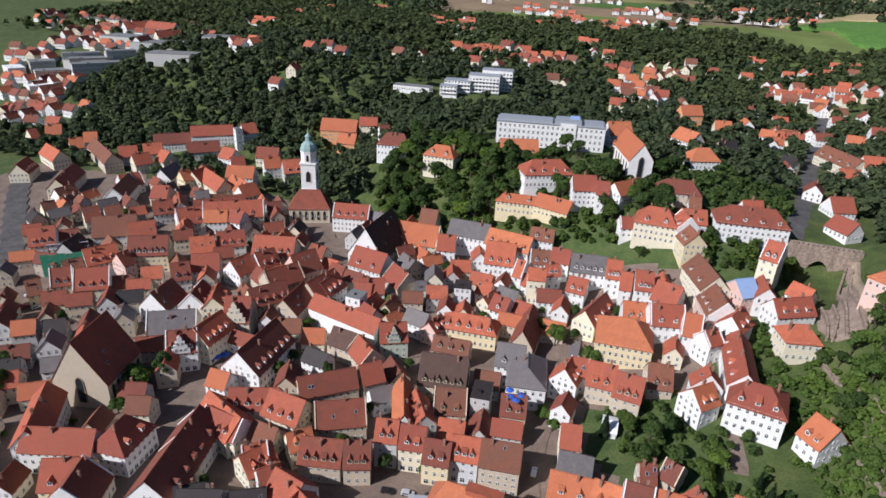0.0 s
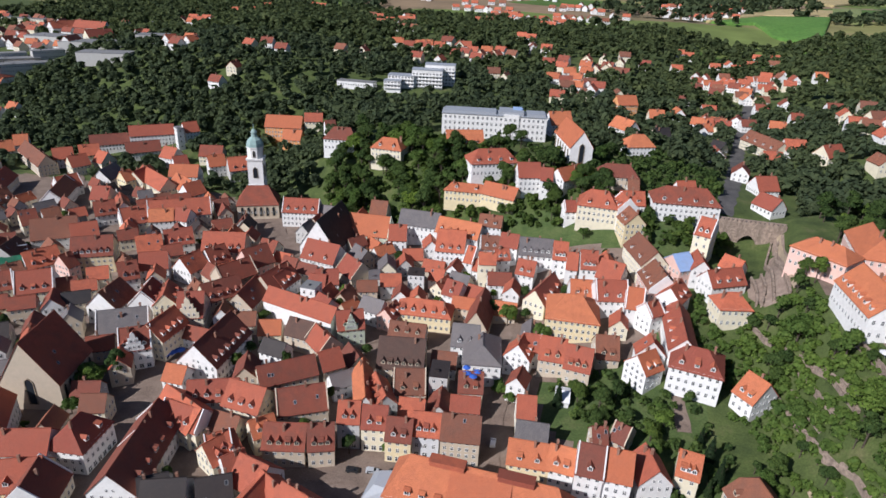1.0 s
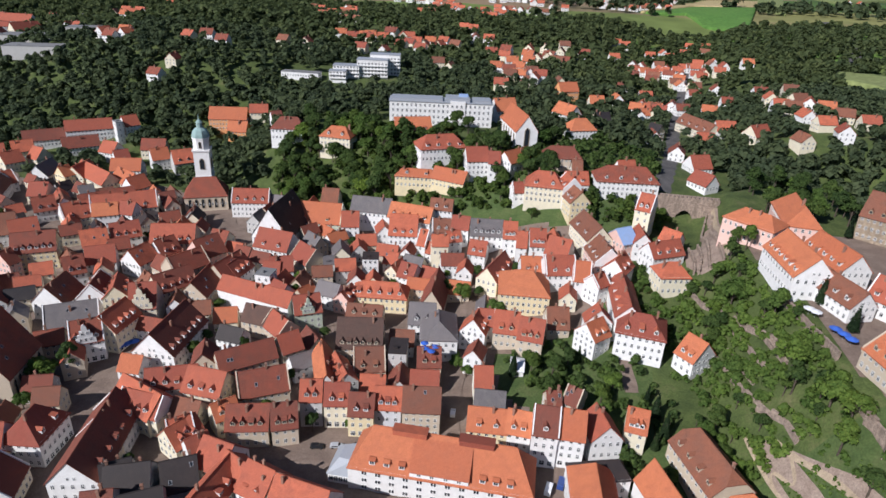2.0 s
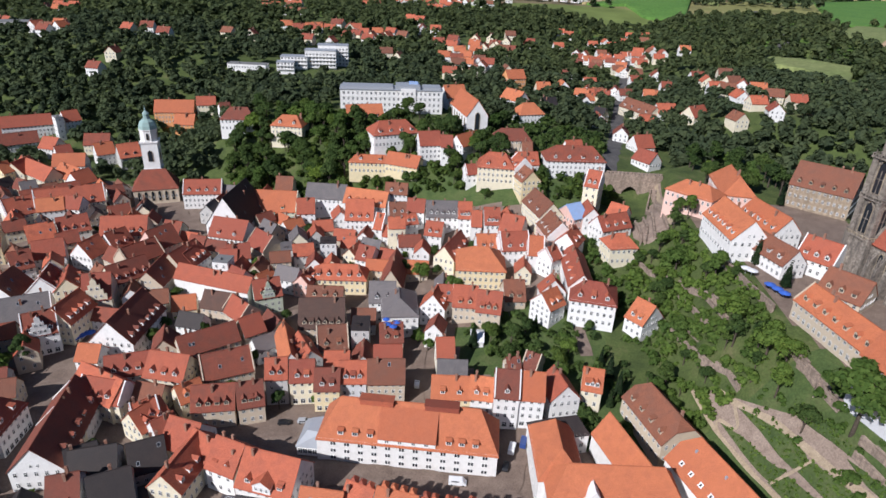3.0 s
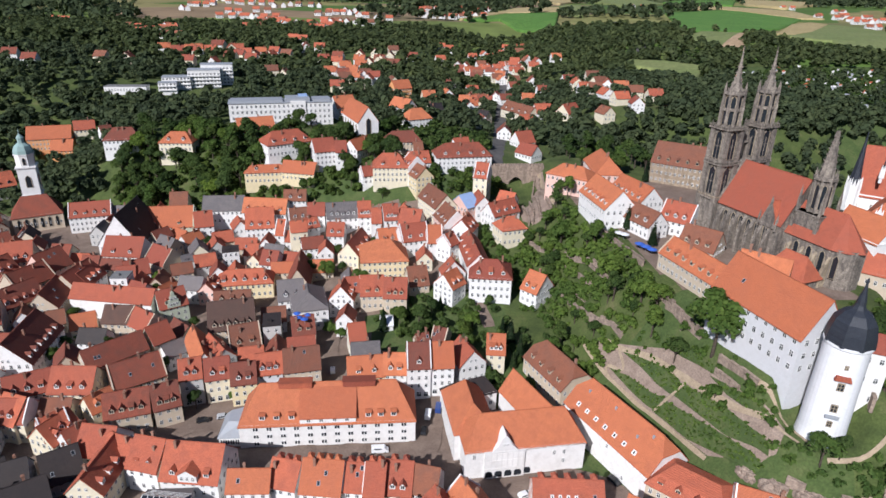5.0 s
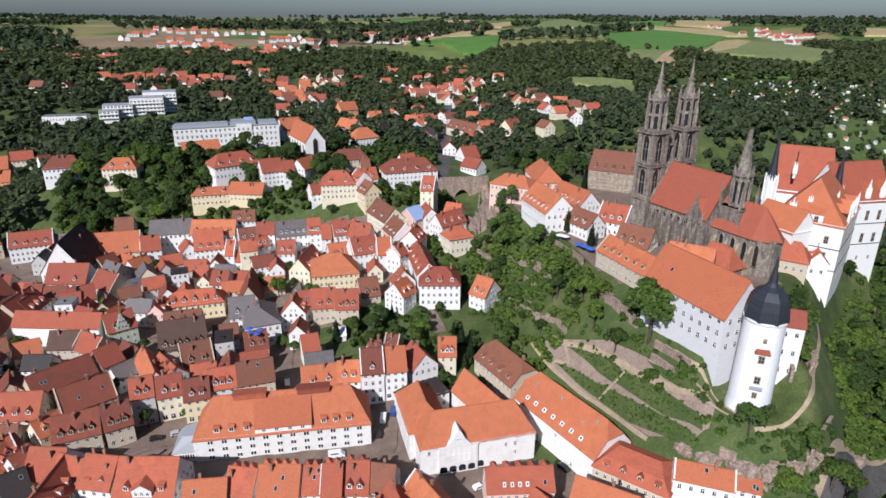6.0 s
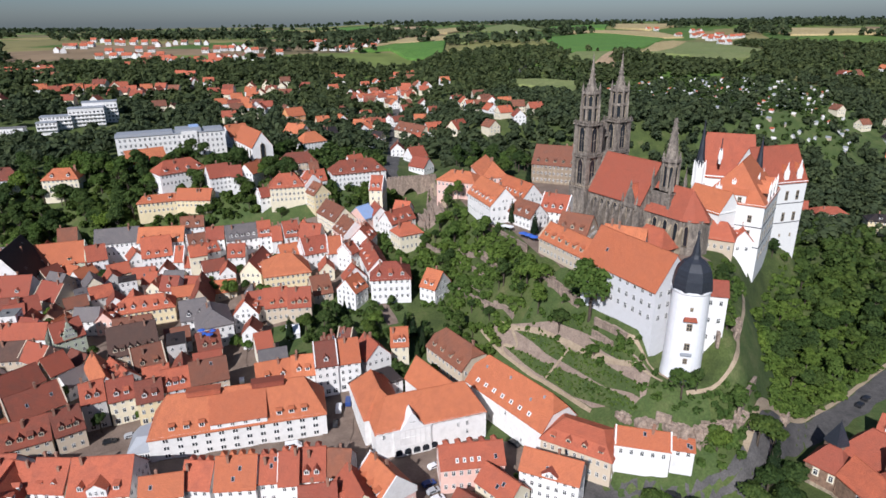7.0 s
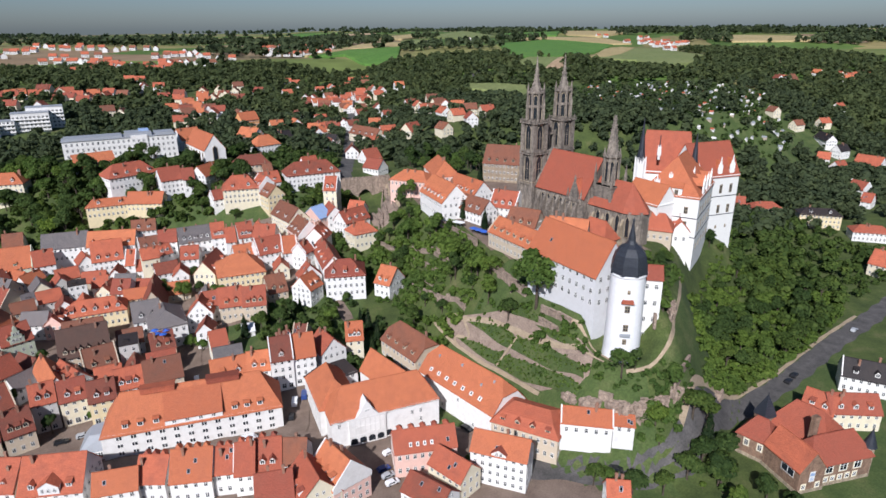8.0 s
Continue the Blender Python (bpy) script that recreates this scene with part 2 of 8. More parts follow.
def ground(x, y):
    """Height of the land."""
    s = y - 150
    base = 0.0
    if s > 0:
        u = min(s, 190)
        base = 0.02 * u + smooth(-60, 45, x) * (1 - smooth(120, 230, x)) * 0.165 * u
    ramp = smooth(370, 560, y)
    if ramp > 0:
        h = 46 + 14 * smooth(540, 850, y) + 25 * smooth(800, 1700, y) + 9 * smooth(1700, 4200, y)
        h += 22 * math.exp(-((x + 360) / 150) ** 2 - ((y - 620) / 200) ** 2) + 16 * smooth(150, 500, x) * smooth(400, 900, y)
        xv = 85 + 0.12 * (y - 400) + 20 * math.sin(y / 160)
        v = smooth(15, 120, abs(x - xv)) * (1 - smooth(900, 1300, y)) + smooth(900, 1300, y)
        far = 27 + 0.02 * (y - 380) + (h - 27 - 0.02 * (y - 380)) * v
        if y > 700:
            far += 6 * math.sin(x / 330 + y / 540) * smooth(700, 1400, y)
        base += (far - base) * ramp
    base -= 7 * math.exp(-((x - 66) / 18) ** 2 - ((y - 322) / 22) ** 2)
    d = outside(CASTLE_ROCK, x, y) if x > 20 and y < 420 else 99
    foot = 30 - 18 * smooth(275, 315, y)
    if d < foot:
        base = max(base, base + (41 - base) * (1 - smooth(0, foot, d)))
    d = math.hypot(x - 108, y - 110)
    if d < 15:
        base += (28 - base) * (1 - smooth(6.5, 15, d))
    if y > 320 and x > 80 and base < 53:
        d = outside(GARDEN_HILL, x, y)
        if d < 75:
            base = max(base, base + (53 - base) * (1 - smooth(0, 75, d)))
    if y > 240 and base < 42:
        d = outside(ABBEY_HILL, x, y)
        if d < 80:
            base = max(base, base + (42 - base) * (1 - smooth(0, 80, d)))
    return base

# ---------------------------------------------------------------- ground sheet
def spread(lo, hi, step, start, stop, grow=1.12):
    """Coordinates, even between lo and hi and wider and wider out to start and stop."""
    mid = list(np.arange(lo, hi + step / 2, step))
    left, right, d = [], [], step
    while (left or mid)[0] > start:
        d *= grow
        left.insert(0, (left or mid)[0] - d)
    d = step
    while (right or mid)[-1] < stop:
        d *= grow
        right.append((right or mid)[-1] + d)
    return left + mid + right


TOWN = [(-420, 60), (72, 60), (96, 84), (70, 108), (60, 122), (24, 176), (-6, 192), (-14, 214), (10, 224), (26, 238), (30, 300), (-60, 315), (-150, 330), (-240, 350), (-420, 330)]


LAWN = [(112, 92), (128, 98), (162, 114), (168, 150), (150, 140), (128, 112), (118, 101)]
MEADOW = [(250, 640), (262, 706), (332, 664), (300, 560), (270, 565)]


def surface(x, y):
    """Which of the ground's materials lies at a place."""
    if outside(TOWN, x, y) == 0:
        return 0
    if outside(CASTLE_ROCK, x, y) == 0:
        return 0 if x < 152 and 160 < y < 292 else 3
    if outside(LAWN, x, y) == 0 or 320 < x < 600 and 366 < y < 670:
        return 1
    wave = 45 * math.sin(x / 170) + 30 * math.sin(x / 61 + 1)
    if outside(MEADOW, x, y) == 0 or y > 900 + wave or (x > 240 and y > 640 + wave):
        return 2
    if 300 < x < 620 and 360 < y < 680:
        return 1
    if y > 330 or x > 225 or outside(CASTLE_ROCK, x, y) < 46 and (y > 168 or x > 112):
        return 3
    return 1


gx = spread(-300, 330, 3.0, -4700, 4700)
gy = spread(60, 480, 3.0, -700, 4800)
verts = [(x, y, ground(x, y)) for y in gy for x in gx]
nx = len(gx)
faces = [(j * nx + i, j * nx + i + 1, (j + 1) * nx + i + 1, (j + 1) * nx + i) for j in range(len(gy) - 1) for i in range(nx - 1)]
mesh = bpy.data.meshes.new("ground")
mesh.from_pydata(verts, [], faces)
for m in (PAVING, GRASS, FIELDS, SCRUB):
    mesh.materials.append(m)
mesh.polygons.foreach_set("material_index", [surface((gx[k % (nx - 1)] + gx[k % (nx - 1) + 1]) / 2, (gy[k // (nx - 1)] + gy[k // (nx - 1) + 1]) / 2) for k in range(len(faces))])
mesh.polygons.foreach_set("use_smooth", [True] * len(faces))
tagged(new("ground", mesh), "rolling valley ground with cobbled town, grassy slopes and far fields", "ground", kind="structure")

# ---------------------------------------------------------------- building blocks
def mesh_of(name, verts, faces, mats, index=None, smooth_faces=False):
    me = bpy.data.meshes.new(name)
    me.from_pydata(verts, [], faces)
    for m in mats:
        me.materials.append(m)
    if index:
        me.polygons.foreach_set("material_index", index)
    if smooth_faces:
        me.polygons.foreach_set("use_smooth", [True] * len(faces))
    me.update()
    return me


def part(name, me, parent, m=None, label=""):
    """One mesh as a part of a thing, placed in its parent's own space."""
    ob = new(name, me)
    ob.parent = parent
    if m is not None:
        ob.matrix_basis = m
    if label:
        ob["label"] = label
    return ob


def thing(name, x, y, z, turn, label, category, group=""):
    ob = new(name)
    ob.empty_display_size = 1.0
    ob.matrix_basis = pose(x, y, z, 0, 0, turn)
    return tagged(ob, label, category, group)


class Form:
    """Collects boxes, prisms and the like into one mesh."""

    def __init__(self):
        self.v, self.f, self.i = [], [], []

    def add(self, verts, faces, mat=0):
        n = len(self.v)
        self.v += [tuple(v) for v in verts]
        self.f += [tuple(n + k for k in f) for f in faces]
        self.i += [mat] * len(faces)
        return self

    def box(self, x0, y0, z0, x1, y1, z1, mat=0):
        v = [(x0, y0, z0), (x1, y0, z0), (x1, y1, z0), (x0, y1, z0), (x0, y0, z1), (x1, y0, z1), (x1, y1, z1), (x0, y1, z1)]
        return self.add(v, [(3, 2, 1, 0), (4, 5, 6, 7), (0, 1, 5, 4), (1, 2, 6, 5), (2, 3, 7, 6), (3, 0, 4, 7)], mat)

    def ring(self, cx, cy, levels, n=16, mat=0, turn=0.0, cap=True):
        """A turned body: levels of (radius, z)."""
        v = [(cx + r * math.cos(2 * math.pi * (k + turn) / n), cy + r * math.sin(2 * math.pi * (k + turn) / n), z) for r, z in levels for k in range(n)]
        f = [(a * n + k, a * n + (k + 1) % n, (a + 1) * n + (k + 1) % n, (a + 1) * n + k) for a in range(len(levels) - 1) for k in range(n)]
        if cap:
            f += [tuple(reversed(range(n))), tuple(range((len(levels) - 1) * n, len(levels) * n))]
        return self.add(v, f, mat)

    def prism(self, outline, lo, hi, axis="y", mat=0):
        """An outline in x and z, carried along y from lo to hi (axis "x": in y and z, along x)."""
        n = len(outline)
        if axis == "y":
            v = [(a, lo, b) for a, b in outline] + [(a, hi, b) for a, b in outline]
        else:
            v = [(lo, a, b) for a, b in outline] + [(hi, a, b) for a, b in outline]
        f = [(k, (k + 1) % n, n + (k + 1) % n, n + k) for k in range(n)]
        return self.add(v, f + [tuple(reversed(range(n))), tuple(range(n, 2 * n))], mat)

    def mesh(self, name, *mats, smooth_faces=False):
        me = mesh_of(name, self.v, self.f, mats, self.i, smooth_faces)
        b = bmesh.new()
        b.from_mesh(me)
        bmesh.ops.recalc_face_normals(b, faces=b.faces)
        b.to_mesh(me)
        b.free()
        return me


def roof_form(L, W, he, hr, kind, over=0.45, thick=0.28, end=None):
    """A roof in the house's space, ridge along x. Returns the form and its slope."""
    f = Form()
    slope = (hr - he) / (W / 2)
    x, y, z = L / 2 + (0.25 if kind in "gj" else over), W / 2 + over, he - over * slope

    def shell(v, faces):
        n = len(v)
        rim = [e for face in faces for e in zip(face, face[1:] + face[:1])]
        rim = [e for e in rim if (e[1], e[0]) not in rim]
        f.add([*v, *[(a, b, c - thick) for a, b, c in v]], [*faces, *[tuple(n + k for k in reversed(q)) for q in faces], *[(b, a, n + a, n + b) for a, b in rim]])

    if kind == "g":
        shell([(-x, -y, z), (x, -y, z), (x, 0, hr), (-x, 0, hr), (x, y, z), (-x, y, z)], [(0, 1, 2, 3), (3, 2, 4, 5)])
        f.box(-x, -0.14, hr - 0.1, x, 0.14, hr + 0.1)
    elif kind == "j":
        zm, ym, r = he + (hr - he) * 0.55, W / 2 * 0.45, L / 2 - (end or W * 0.22)
        shell([(-x, -y, z), (x, -y, z), (x, -ym, zm), (r, 0, hr), (-r, 0, hr), (-x, -ym, zm), (x, ym, zm), (x, y, z), (-x, y, z), (-x, ym, zm)],
              [(0, 1, 2, 3, 4, 5), (7, 8, 9, 4, 3, 6), (2, 6, 3), (9, 5, 4)])
        f.box(-r, -0.14, hr - 0.1, r, 0.14, hr + 0.1)
    elif kind == "h":
        r = max(0.3, L / 2 - (end or W * 0.36))
        shell([(-x, -y, z), (x, -y, z), (x, y, z), (-x, y, z), (-r, 0, hr), (r, 0, hr)], [(0, 1, 5, 4), (2, 3, 4, 5), (1, 2, 5), (3, 0, 4)])
        f.box(-r, -0.14, hr - 0.1, r, 0.14, hr + 0.1)
    elif kind == "m":
        k, zm, r = 0.68, he + (hr - he) * 0.62, max(0.3, L / 2 - W * 0.34)
        a, c = L / 2 - W / 2 * (1 - k), W / 2 * k
        shell([(-x, -y, z + 0.5), (x, -y, z + 0.5), (x, y, z + 0.5), (-x, y, z + 0.5), (-a, -c, zm), (a, -c, zm), (a, c, zm), (-a, c, zm), (-r, 0, hr), (r, 0, hr)],
              [(0, 1, 5, 4), (1, 2, 6, 5), (2, 3, 7, 6), (3, 0, 4, 7), (4, 5, 9, 8), (6, 7, 8, 9), (5, 6, 9), (7, 4, 8)])
        slope = (zm - he) / (W / 2 * (1 - k))
    else:
        f.box(-L / 2 - 0.15, -W / 2 - 0.15, he, L / 2 + 0.15, W / 2 + 0.15, he + 0.35)
        f.box(-L / 4, -W / 4, he + 0.3, -L / 4 + 1.6, -W / 4 + 1.2, he + 1.2)
    return f, slope


def wall_form(L, W, he, hr, kind, foot=4.0):
    f = Form()
    if kind == "g":
        s = (hr - he) / (W / 2)
        top = [(-W / 2, -foot), (W / 2, -foot), (W / 2, he - 0.1), (0, hr - 0.2), (-W / 2, he - 0.1)]
        f.prism(top, -L / 2, L / 2, "x")
    elif kind == "j":
        zm, ym = he + (hr - he) * 0.55 - 0.1, W / 2 * 0.45
        f.prism([(-W / 2, -foot), (W / 2, -foot), (W / 2, he - 0.1), (ym, zm), (-ym, zm), (-W / 2, he - 0.1)], -L / 2, L / 2, "x")
    else:
        f.box(-L / 2, -W / 2, -foot, L / 2, W / 2, he + 0.02)
    return f


MESHES = {}


def pane_grid(name, xs, zs, frame, glass):
    """One connected casement: a grid of bars with sunk panes between them, facing -y."""
    nx_, nz_ = len(xs), len(zs)
    v = [(x, -0.07, z) for z in zs for x in xs]
    faces, idx = [], []
    for j in range(nz_ - 1):
        for i in range(nx_ - 1):
            q = [j * nx_ + i, j * nx_ + i + 1, (j + 1) * nx_ + i + 1, (j + 1) * nx_ + i]
            if i % 2 and j % 2:
                n = len(v)
                v += [(v[k][0], -0.015, v[k][2]) for k in q]
                faces.append(tuple(range(n, n + 4)))
                idx.append(1)
                for a in range(4):
                    faces.append((q[a], q[(a + 1) % 4], n + (a + 1) % 4, n + a))
                    idx.append(0)
            else:
                faces.append(tuple(q))
                idx.append(0)
    rim = [*range(nx_), *[j * nx_ + nx_ - 1 for j in range(1, nz_)], *[(nz_ - 1) * nx_ + i for i in range(nx_ - 2, -1, -1)], *[j * nx_ for j in range(nz_ - 2, 0, -1)]]
    n = len(v)
    v += [(v[k][0], 0.06, v[k][2]) for k in rim]
    for a in range(len(rim)):
        faces.append((rim[(a + 1) % len(rim)], rim[a], n + a, n + (a + 1) % len(rim)))
        idx.append(0)
    return mesh_of(name, v, faces, [frame, glass], idx)


def window_mesh(w, h, frame=FRAME):
    """A casement with a cross of bars, facing -y, its foot at z = 0."""
    key = ("window", round(w, 2), round(h, 2), frame.name)
    if key not in MESHES:
        b, t = 0.1, h * 0.62
        MESHES[key] = pane_grid("window", [-w / 2, b - w / 2, -0.05, 0.05, w / 2 - b, w / 2], [0, b, t, t + 0.08, h - b, h], frame, GLASS)
    return MESHES[key]


def pane_window(w, h):
    """A wide window of two casements."""
    key = ("pane", round(w, 2), round(h, 2))
    if key not in MESHES:
        MESHES[key] = pane_grid("window", [-w / 2, 0.12 - w / 2, -0.1, 0.1, w / 2 - 0.12, w / 2], [0, 0.12, h - 0.12, h], FRAME, GLASS)
    return MESHES[key]


def joined_windows(ob, m_list, w, h):
    """The many small windows of a distant house, as one mesh."""
    src = window_mesh(w, h)
    v, f, i = [], [], []
    base = [vv.co.copy() for vv in src.vertices]
    for m in m_list:
        n = len(v)
        v += [tuple(m @ c) for c in base]
        for p in src.polygons:
            f.append(tuple(n + k for k in p.vertices))
            i.append(p.material_index)
    o = part("glazing", mesh_of("glazing", v, f, [FRAME, GLASS], i), ob)
    return tagged(o, kind="stuff")


def dormer_mesh(wall, roof, w=1.5, h=1.5, deep=3.2, kind="gable"):
    key = ("dormer", wall.name, roof.name, w, h, deep, kind)
    if key not in MESHES:
        f = Form()
        f.box(-w / 2, 0, -0.8, w / 2, deep, h)
        f.add([(-w / 2 + 0.25, -0.02, 0.25), (w / 2 - 0.25, -0.02, 0.25), (w / 2 - 0.25, -0.02, h - 0.2), (-w / 2 + 0.25, -0.02, h - 0.2)], [(0, 1, 2, 3)], 2)
        f.box(-0.05, -0.05, 0.25, 0.05, 0, h - 0.2)
        if kind == "gable":
            a, r = w / 2 + 0.25, h + w * 0.5
            f.prism([(-w / 2, h), (w / 2, h), (0, r - 0.12)], 0.02, deep)
            f.add([(-a, -0.25, h - 0.2), (0, -0.25, r), (a, -0.25, h - 0.2), (-a, deep, h - 0.2), (0, deep, r), (a, deep, h - 0.2),
                   (-a, -0.25, h - 0.36), (0, -0.25, r - 0.16), (a, -0.25, h - 0.36)], [(0, 1, 4, 3), (1, 2, 5, 4), (0, 6, 7, 1), (1, 7, 8, 2)], 1)
        else:
            f.add([(-w / 2 - 0.2, -0.3, h), (w / 2 + 0.2, -0.3, h), (w / 2 + 0.2, deep, h + 0.75), (-w / 2 - 0.2, deep, h + 0.75),
                   (-w / 2 - 0.2, -0.3, h - 0.15), (w / 2 + 0.2, -0.3, h - 0.15), (w / 2 + 0.2, deep, h + 0.5), (-w / 2 - 0.2, deep, h + 0.5)], [(0, 1, 2, 3), (4, 5, 1, 0), (5, 6, 2, 1), (7, 4, 0, 3)], 1)
        MESHES[key] = mesh_of("dormer", f.v, f.f, [wall, roof, GLASS], f.i)
    return MESHES[key]


def chimney_mesh(h=2.2, w=0.7):
    key = ("chimney", h, w)
    if key not in MESHES:
        f = Form().box(-w / 2, -0.35, -1.5, w / 2, 0.35, h).box(-w / 2 - 0.1, -0.45, h - 0.25, w / 2 + 0.1, 0.45, h - 0.05)
        f.box(-w / 2 + 0.12, -0.2, h, w / 2 - 0.12, 0.2, h + 0.18)
        MESHES[key] = f.mesh("chimney", CHIMNEY)
    return MESHES[key]


CHIMNEY = plaster("chimney_brick", (0.3, 0.15, 0.1), amount=0.6)
ROOF_WORD = {"o": "bright orange tiled", "r": "red clay tiled", "d": "dark red-brown tiled", "b": "weathered brown tiled", "k": "black slate", "u": "dark umber tiled",
             "g": "grey slate", "B": "blue tarpaulin-covered", "W": "white canvas", "s": "grey felt"}
WALL_WORD = {"n": "brown brick", "q": "tan stone", "w": "white", "c": "cream", "y": "yellow", "p": "pink", "g": "grey-green", "t": "tan", "s": "grey", "o": "orange", "R": "red", "b": "greyish-blue"}
KIND_WORD = {"g": "gabled", "h": "hipped", "j": "half-hipped", "m": "mansard", "f": "flat"}
FOOTPRINTS = []
rng = random.Random(4)


def toward(x, y, nx, ny):
    """Whether a wall at x, y with this outward normal faces the open side of the town."""
    dx, dy = -x, -10 - y
    return (dx * nx + dy * ny) / math.hypot(dx, dy) > 0.12


def house(x, y, turn, L, W, he, hr, roof, wall, floors, kind, dormers, z=None, name="town_house", label="", windows=True, bay=2.2, chimneys=None, cells=1.0, foot=5.0, category="house", ridge=0, joined=False, gable=0, lancets=0):
    g = ground(x, y) if z is None else z
    if kind == "g" and not label and roof not in "BW" or name == "rear_house":
        lift = max(0.0, W / 2 * 1.05 - (hr - he))
        he, hr = he - 0.4 * lift, hr + 0.6 * lift
    if kind == "g" and not label and not dormers and L > 7 and roof in "ordb" and y < 330 and random.Random(int(x * 7 + y * 13)).random() < 0.5:
        dormers = max(2, int(L / 4.2))
    far, rest = y > 246 and x < 85 and not label or y > 330 or x < -170 or joined, []
    text = label or f"{WALL_WORD[wall]} plastered {['', 'single-storey', 'two-storey', 'three-storey', 'four-storey'][max(1, min(4, floors))]} house with {ROOF_WORD[roof]} {KIND_WORD[kind]} roof"
    if not label and dormers:
        text += " and dormers"
    ob = thing(name, x, y, g, turn, text, category, "" if label else "town houses")
    FOOTPRINTS.append((x, y, math.cos(radians(turn)), math.sin(radians(turn)), L / 2, W / 2))
    part("wall", wall_form(L, W, he, hr, kind, foot).mesh("wall", WALL[wall]), ob)
    form, slope = roof_form(L, W, he, hr, kind)
    part("roof", form.mesh("roof", ROOF[roof]), ob, label=ROOF_WORD[roof] + " roof")
    c, s = math.cos(radians(turn)), math.sin(radians(turn))
    sides = [(0, -1, L, W / 2, 0), (0, 1, L, W / 2, 180), (1, 0, W, L / 2, 90), (-1, 0, W, L / 2, -90)]
    ww, wh = (1.05 * cells, 1.6 * cells)
    for sx, sy, length, off, rot in sides:
        if not toward(x, y, c * sx - s * sy, s * sx + c * sy):
            continue
        if windows and floors:
            n = max(1, int((length - 0.8) / bay))
            fh = he / floors
            for i in range(floors):
                for k in range(n):
                    u = (k - (n - 1) / 2) * (length - 0.6) / n
                    m = pose(sx * (off + 0.01), sy * (off + 0.01), fh * (i + 0.36), 0, 0, rot) @ Matrix.Translation((u, 0, 0))
                    if far:
                        rest.append(m)
                    elif i == 0 and floors > 2 and sy and y < 215 and not label:
                        part("shop_window", window_mesh(min(1.9, bay * 0.72), fh * 0.62), ob, m @ Matrix.Translation((0, 0, -fh * 0.22)))
                    else:
                        part("window", window_mesh(ww, min(wh, fh * 0.55)), ob, m)
            if kind == "g" and sx and hr - he > 3.2:
                for u in ((-0.9, 0.9) if W > 8.5 and not far else ()):
                    part("window", window_mesh(0.8, 1.1), ob, pose(sx * (off + 0.01), 0, he + 0.7, 0, 0, rot) @ Matrix.Translation((u, 0, 0)))
        if dormers and sy:
            for k in range(dormers):
                u = (k - (dormers - 1) / 2) * (length - 2.0) / max(1, dormers)
                up = 0.9
                m = pose(0, sy * (off - up / max(slope, 0.3)), he + up, 0, 0, rot) @ Matrix.Translation((u, 0, 0))
                part("dormer", dormer_mesh(WALL["w"] if wall in "wcyp" else WALL[wall], ROOF[roof], kind="gable" if (k + int(L)) % 3 else "shed"), ob, m)
    if rest:
        joined_windows(ob, rest, ww, min(wh, he / floors * 0.55))
    if kind != "f" and roof not in "BW":
        for k in range(rng.choice((1, 1, 2, 2)) if chimneys is None else chimneys):
            u, v = rng.uniform(-0.36, 0.36) * L, rng.uniform(-0.18, 0.18) * W
            part("chimney", chimney_mesh(), ob, pose(u, v, hr - abs(v) * slope - 0.2))
    if kind == "g" and wall != "s" and not joined and y < 330 and rng.random() < 0.22:
        for sx in (-1, 1):
            e = sx * L / 2
            up = 0.28
            f = Form().prism([(-W / 2 - 0.3, he - 1.5), (W / 2 + 0.3, he - 1.5), (W / 2 + 0.3, he + up), (0, hr + up + 0.15), (-W / 2 - 0.3, he + up)], e - 0.1, e + 0.28, "x")
            part("firewall", f.mesh("firewall", WALL["w" if wall in "wcyp" else wall]), ob, label="gable wall rising over the roof")
    if kind == "g" and y < 300 and not joined and roof not in "BW" and not dormers:
        for sy in (-1, 1):
            if toward(x, y, -s * sy, c * sy):
                for k in range(rng.choice((0, 0, 1, 2))):
                    q = rng.uniform(0.2, 0.75)
                    part("skylight", skylight_mesh(), ob, pose(rng.uniform(-0.38, 0.38) * L, sy * W / 2 * q, hr - (hr - he) * q + 0.06, 0, 0, 0 if sy < 0 else 180) @ pose(0, 0, 0, math.degrees(math.atan(slope)), 0, 0))
    for sx, sy, length, off, rot in sides if lancets else ():
        if toward(x, y, c * sx - s * sy, s * sx + c * sy):
            for k in range(1 if sx else lancets):
                u = 0 if sx else (k - (lancets - 1) / 2) * length * 0.9 / lancets
                part("gothic_window", lancet(2.6, he * 0.95) if sx else lancet(1.4, he * 0.62), ob, pose(sx * (off + 0.02), sy * (off + 0.02), he * 0.2, 0, 0, rot) @ Matrix.Translation((u, 0, 0)))
    if gable:
        for sy in (-1, 1):
            if toward(x, y, -s * sy, c * sy):
                stepped_gable(ob, sy * (W / 2 + 0.05), 0 if sy < 0 else 180, he, hr, WALL[wall], gable)
    if ridge:
        ridge_dormers(ob, L, hr, ridge, roof)
    return ob


def skylight_mesh(rim=METAL, b=0.09):
    key = ("skylight", rim.name)
    if key not in MESHES:
        me = MESHES[key] = pane_grid("skylight", [-0.45, b - 0.45, 0.45 - b, 0.45], [-0.65, b - 0.65, 0.65 - b, 0.65], rim, GLASS)
        for v in me.vertices:
            v.co = (v.co.x, v.co.z, -v.co.y)
    return MESHES[key]


